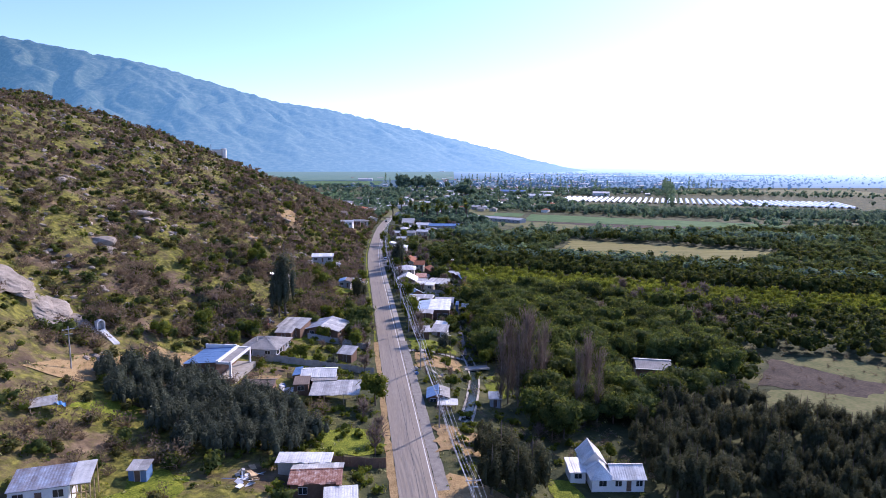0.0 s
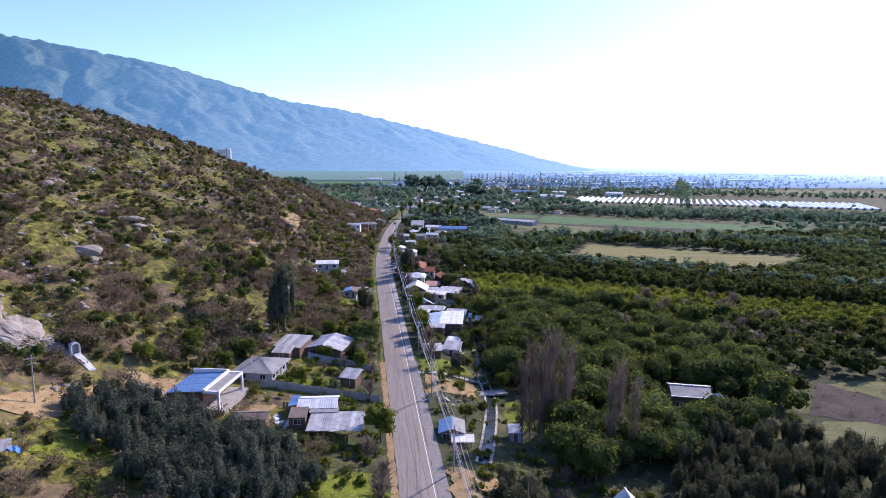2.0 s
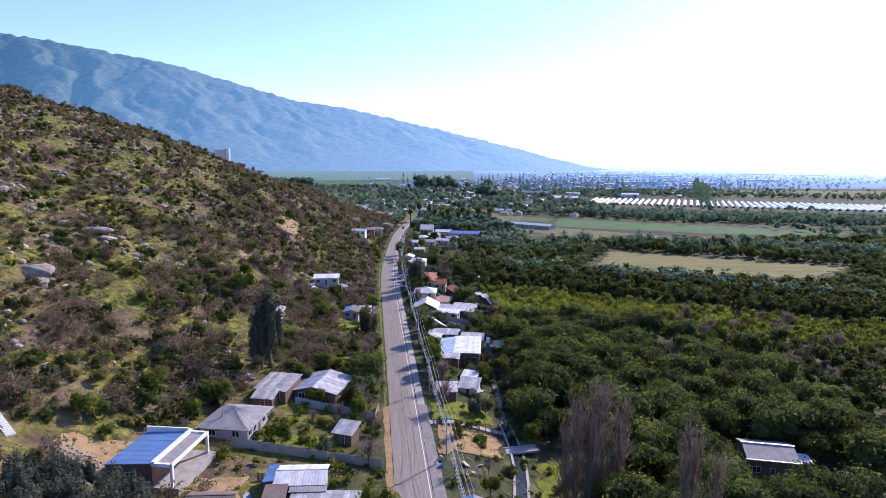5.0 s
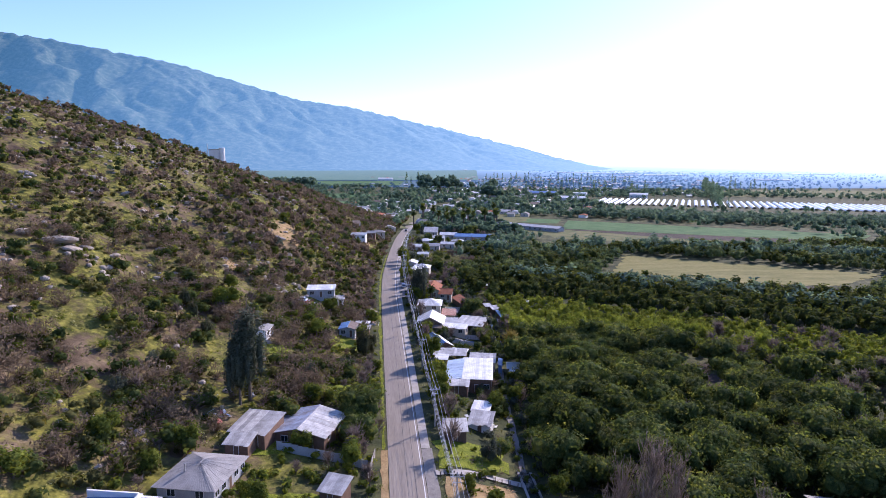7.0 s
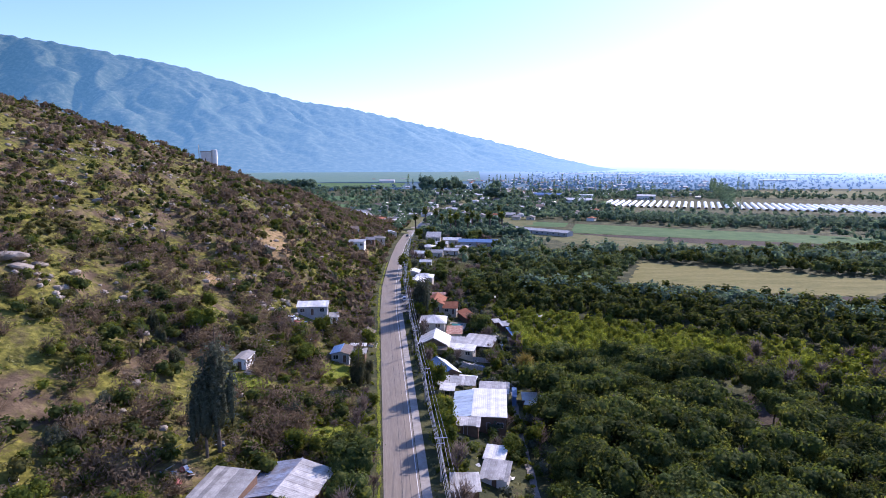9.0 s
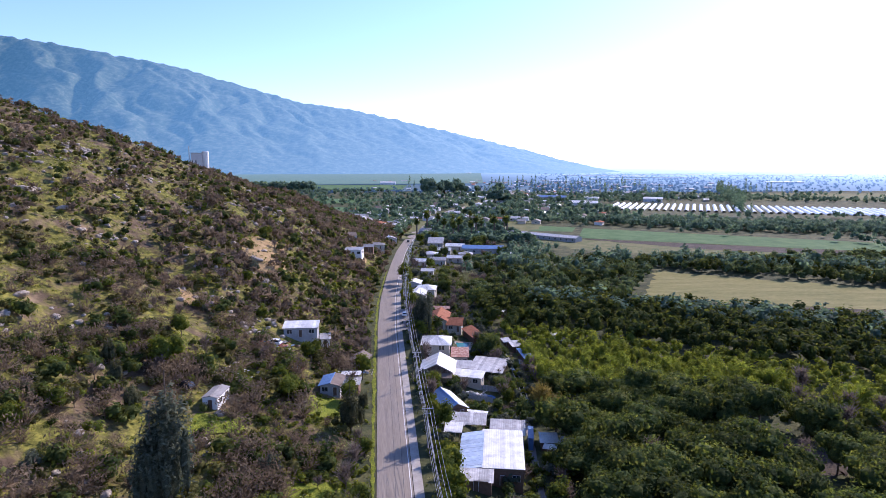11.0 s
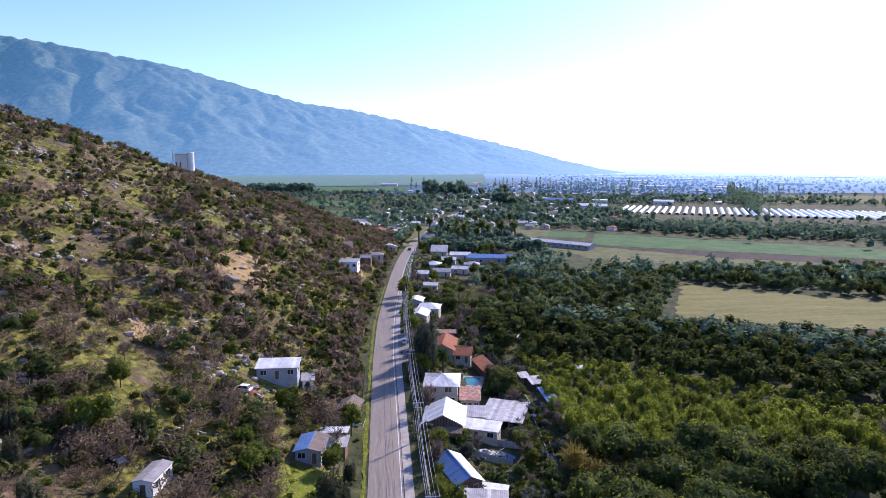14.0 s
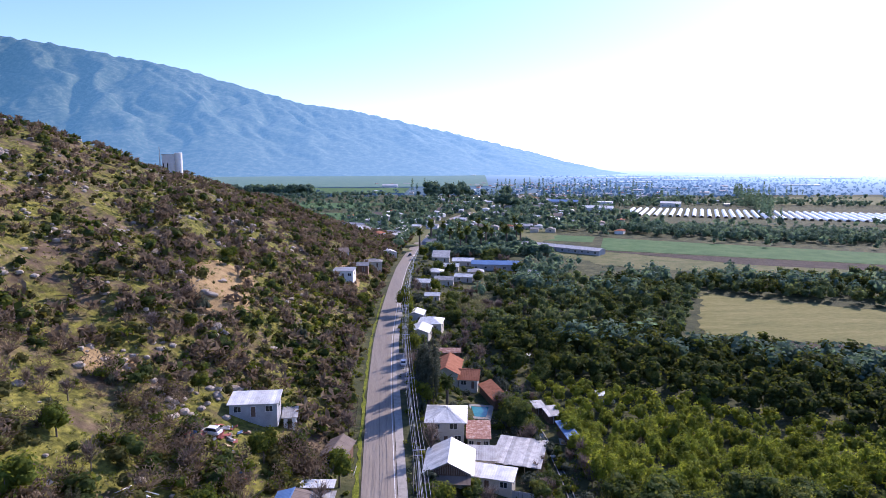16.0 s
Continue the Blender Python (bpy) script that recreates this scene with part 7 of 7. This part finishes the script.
tun = None
for k in range(46):
    x, y = 300 + k * 7.4, 900 - k * 3.4
    m = pose(x, y, gz(x, y), 0, 0, -28)
    if tun is None:
        tun = new("greenhouse_tunnel", fast_mesh("greenhouse_tunnel", *tunnel(110, 4.6, 2.6), M_PLASTIC))
        tun.matrix_basis = m
        tagged(tun, "long white film greenhouse tunnel in a row", "greenhouse", "greenhouse tunnels")
    else:
        copy_thing(tun, m)
house(262, 905, -25, 36, 14, 5, "gable", M_WHITEROOF, M_WALLWHITE, "large white packing shed beside greenhouses", sheet_w=3, windows=(4, 0, 0, 0), name="packing_shed", category="warehouse")
house(300, 985, -25, 20, 12, 7, "flat", M_WHITEROOF, M_WALLWHITE, "tall white farm building beside greenhouses", sheet_w=3, windows=(3, 0, 0, 0), name="farm_building", category="warehouse")
house(390, 980, -25, 26, 12, 5, "gable", M_WHITEROOF, M_WALLWHITE, "white packing shed behind greenhouses", sheet_w=3, windows=(3, 0, 0, 0), name="packing_shed", category="warehouse")
house(18, 1540, -5, 34, 14, 6, "gable", M_WHITEROOF, M_WALLWHITE, "far white barn before the vineyard", sheet_w=3, windows=(3, 0, 0, 0), name="barn", category="barn")
house(250, 1010, -25, 40, 14, 6, "gable", M_BLUEROOF, M_WALLGREY, "far grey-blue warehouse roof in the village", sheet_w=3, windows=(3, 0, 0, 0), name="warehouse", category="warehouse")
for k, (x, y, w, d) in enumerate(((700, 1900, 160, 24), (900, 2100, 260, 22), (1150, 2500, 420, 30), (820, 2350, 300, 26), (560, 2900, 420, 30), (1500, 2900, 520, 30), (1050, 1650, 90, 20), (620, 1500, 70, 18), (760, 1450, 60, 16), (480, 1750, 60, 16), (1500, 2300, 380, 24), (300, 2700, 160, 20))):
    house(x, y, -18, w, d, 5, "flat", M_PLASTIC, M_WALLWHITE, "far long white greenhouse block on the plain", sheet_w=9, windows=(0, 0, 0, 0), doors=(), name="greenhouse_block", category="greenhouse", group="far greenhouses")

r = np.random.RandomState(61)
# far trees of the village and the plain, haze put into leaf colour and glow
n = 9000
y = 560 + 2900 * r.uniform(size=n) ** 1.9
x = road_x(y) + r.normal(size=n) * (90 + 0.34 * (y - 500)) + 0.16 * (y - 500)
keep = (np.abs(x - road_x(y)) > 9) & ~inside(x, y, STRIPS) & ~((x > 280) & (x < 650) & (y > 740) & (y < 960)) & (ground_z(x, y) < 2)
keep &= ~((x < road_x(y) - 60) & (y > 1350)) & ~((x < -40) & (y < 900) & (r.uniform(size=n) < 0.6))
x, y = x[keep], y[keep]
v = [leaf_quads(R, lobes_round(R, 7.5, 7.0, 0.2, 5), 18, 1.7) for _ in range(5)]
for name, near_side, mat, label in (("far_trees", True, M_LEAF_HAZE, "trees scattered through the village and the plain"), ("tree_backdrop", False, M_DISTANCE_TREES, "hazy far trees near the horizon")):
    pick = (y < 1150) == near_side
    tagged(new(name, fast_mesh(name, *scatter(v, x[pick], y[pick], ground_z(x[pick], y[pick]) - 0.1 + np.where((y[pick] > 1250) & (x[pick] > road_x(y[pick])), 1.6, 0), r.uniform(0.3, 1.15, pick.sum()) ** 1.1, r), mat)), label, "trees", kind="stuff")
# dense trees between the village houses
n2 = 1500
y = r.uniform(565, 1180, n2)
x = road_x(y) + r.normal(size=n2) * (80 + 0.22 * (y - 560)) + 0.1 * (y - 560) + 20
keep = (np.abs(x - road_x(y)) > 8) & ~inside(x, y, STRIPS) & ~((x > 285) & (y > 740) & (y < 960)) & (ground_z(x, y) < 2) & ((waves(x, y, 90, 71) > -0.5) | (y < 660))
for hx, hy in taken:
    keep &= np.hypot(x - hx, y - hy) > 8.0
x, y = x[keep], y[keep]
v = [joined(cores(R, lobes_round(R, 7.5, 7.5, 0.2, 1), 2, 0.7), leaf_quads(R, lobes_round(R, 7.5, 7.5, 0.2, 4), 26, 1.1)) for _ in range(5)]
tagged(new("village_trees", fast_mesh("village_trees", *scatter(v, x, y, ground_z(x, y) - 0.1, r.uniform(0.6, 1.5, len(x)), r), M_LEAF_HAZE)), "dark trees crowding the yards of the village", "trees", kind="stuff")
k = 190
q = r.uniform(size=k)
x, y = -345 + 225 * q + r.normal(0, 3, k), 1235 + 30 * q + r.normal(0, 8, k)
tagged(new("tall_windbreak", fast_mesh("tall_windbreak", *scatter(v, x, y, ground_z(x, y) - 0.1, r.uniform(1.7, 2.9, k), r), M_LEAF_HAZE)), "dark windbreak of tall trees before the vineyard", "trees", kind="stuff")
# belts and rows
rows = []
for (x0, y0), (x1, y1), step, wide in (((60, 372), (150, 322), 1.0, 16), ((150, 322), (260, 230), 1.2, 16), ((150, 470), (330, 395), 1.2, 26), ((90, 430), (150, 470), 1.6, 30), ((60, 440), (100, 520), 1.4, 22), ((340, 520), (700, 380), 2.0, 40), ((180, 700), (560, 560), 0.7, 46),
                                       ((250, 660), (640, 490), 0.8, 60), ((-260, 1180), (10, 1230), 1.6, 14), ((-300, 1100), (-80, 1150), 2.0, 20), ((660, 700), (1000, 560), 3, 80), ((300, 1100), (1100, 800), 2.5, 80)):
    k = int(math.hypot(x1 - x0, y1 - y0) / step)
    q = r.uniform(size=k)
    rows.append(np.stack([x0 + (x1 - x0) * q + r.normal(0, wide / 3, k), y0 + (y1 - y0) * q + r.normal(0, wide / 3, k)], 1))
xy = np.concatenate(rows)
v = [joined(cores(R, lobes_round(R, 7.0, 7.6, 0.2, 1), 2, 0.66), leaf_quads(R, lobes_round(R, 7.4, 7.6, 0.2, 4), 36, 0.75)) for _ in range(5)]
tagged(new("tree_belts", fast_mesh("tree_belts", *scatter(v, xy[:, 0], xy[:, 1], ground_z(xy[:, 0], xy[:, 1]) - 0.1, r.uniform(0.7, 1.35, len(xy)), r), M_LEAF_HAZE)), "dark windbreak belts of tall trees between fields", "trees", kind="stuff")
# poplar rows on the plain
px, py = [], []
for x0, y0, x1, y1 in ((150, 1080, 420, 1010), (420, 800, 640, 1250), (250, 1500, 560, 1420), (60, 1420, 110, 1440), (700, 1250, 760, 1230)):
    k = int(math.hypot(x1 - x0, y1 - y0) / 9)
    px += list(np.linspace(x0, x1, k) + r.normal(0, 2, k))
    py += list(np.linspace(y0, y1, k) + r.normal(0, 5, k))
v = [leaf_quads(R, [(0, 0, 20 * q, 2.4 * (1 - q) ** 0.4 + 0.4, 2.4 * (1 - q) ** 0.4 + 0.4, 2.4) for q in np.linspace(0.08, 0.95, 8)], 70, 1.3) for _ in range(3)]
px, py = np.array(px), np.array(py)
tagged(new("far_poplars", fast_mesh("far_poplars", *scatter(v, px, py, ground_z(px, py), r.uniform(0.6, 1.3, len(px)), r), M_LEAF_HAZE)), "far rows of tall poplars on the plain", "trees", kind="stuff")
# the large round trees behind the village
for k in range(22):
    x, y = rr.gauss(112, 34), rr.gauss(1160, 14)
    plant(VILLAGE[k % 3], x, y, rr.uniform(1.8, 3.0), rng=rr, high=rr.uniform(1.0, 1.3), label="very large dark rounded tree behind the village")
for k in range(9):
    plant(VILLAGE[k % 3], rr.gauss(160, 8), rr.gauss(970, 8), rr.uniform(1.6, 2.4), rng=rr, label="very large dark rounded tree beside the village street")

# ---- vehicles ----
def car(x, y, rz, paint, label, z=None):
    ob = thing("car", x, y, (gz(x, y) + 0.1) if z is None else z, rz, label, "car")
    bm = bmesh.new()
    prof = [(-2.05, 0.35), (2.05, 0.35), (2.05, 0.8), (1.15, 0.92), (-2.0, 0.95), (-2.05, 0.8)]
    for s in (-1, 1):
        vs = [bm.verts.new((s * 0.82, p, q)) for p, q in prof]
        bm.faces.new(vs if s > 0 else vs[::-1])
    bm.verts.ensure_lookup_table()
    for k in range(6):
        bm.faces.new((bm.verts[k], bm.verts[(k + 1) % 6], bm.verts[6 + (k + 1) % 6], bm.verts[6 + k]))
    bmesh.ops.recalc_face_normals(bm, faces=bm.faces)
    part("body", bevelled(bm, 0.06), ob, "", paint)
    bm = bmesh.new()
    lo = [(-0.74, -1.9, 0.93), (0.74, -1.9, 0.93), (0.74, 0.95, 0.93), (-0.74, 0.95, 0.93)]
    hi = [(-0.6, -1.45, 1.45), (0.6, -1.45, 1.45), (0.6, 0.3, 1.45), (-0.6, 0.3, 1.45)]
    vs = [bm.verts.new(p) for p in lo + hi]
    for f in ((0, 1, 5, 4), (1, 2, 6, 5), (2, 3, 7, 6), (3, 0, 4, 7)):
        bm.faces.new([vs[k] for k in f])
    part("cabin_glass", bm, ob, "dark car windows", M_GLASS)
    part("car_roof", bevelled(boxes((-0.63, 0.63, -1.5, 0.35, 1.43, 1.5)), 0.02), ob, "", paint)
    for sx in (-0.78, 0.78):
        for sy in (-1.3, 1.3):
            w = part("wheel", fast_mesh("wheel", *sticks([(sx - 0.1, sy, 0.31)], [(sx + 0.1, sy, 0.31)], 0.31, 0.31, 12), M_RUBBER), ob)
            part("rim", fast_mesh("rim", *sticks([(sx - 0.105, sy, 0.31)], [(sx + 0.105, sy, 0.31)], 0.18, 0.18, 10), M_STEEL), w)
    return ob


car(6.6, 341.5, -2, M_CARWHITE, "white hatchback parked in a lay-by beside the pavement", z=0.22)
car(17.6, 547, -9, M_CARDARK, "dark car on the road at the bend", z=0.25)
car(-42.0, 246.0, 60, M_CARDARK, "dark car parked on the grass above a white hut")
car(-33.0, 276.4, 35, M_CARRED, "old red car in a hillside scrap yard")
car(-29.8, 279.6, 70, M_CARWHITE, "old white car in a hillside scrap yard")
car(-20.6, 281.0, 20, M_CARDARK, "dark car in a hillside scrap yard")
car(-17.4, 156.4, 80, M_CARDARK, "dark car parked beside a garden wall")
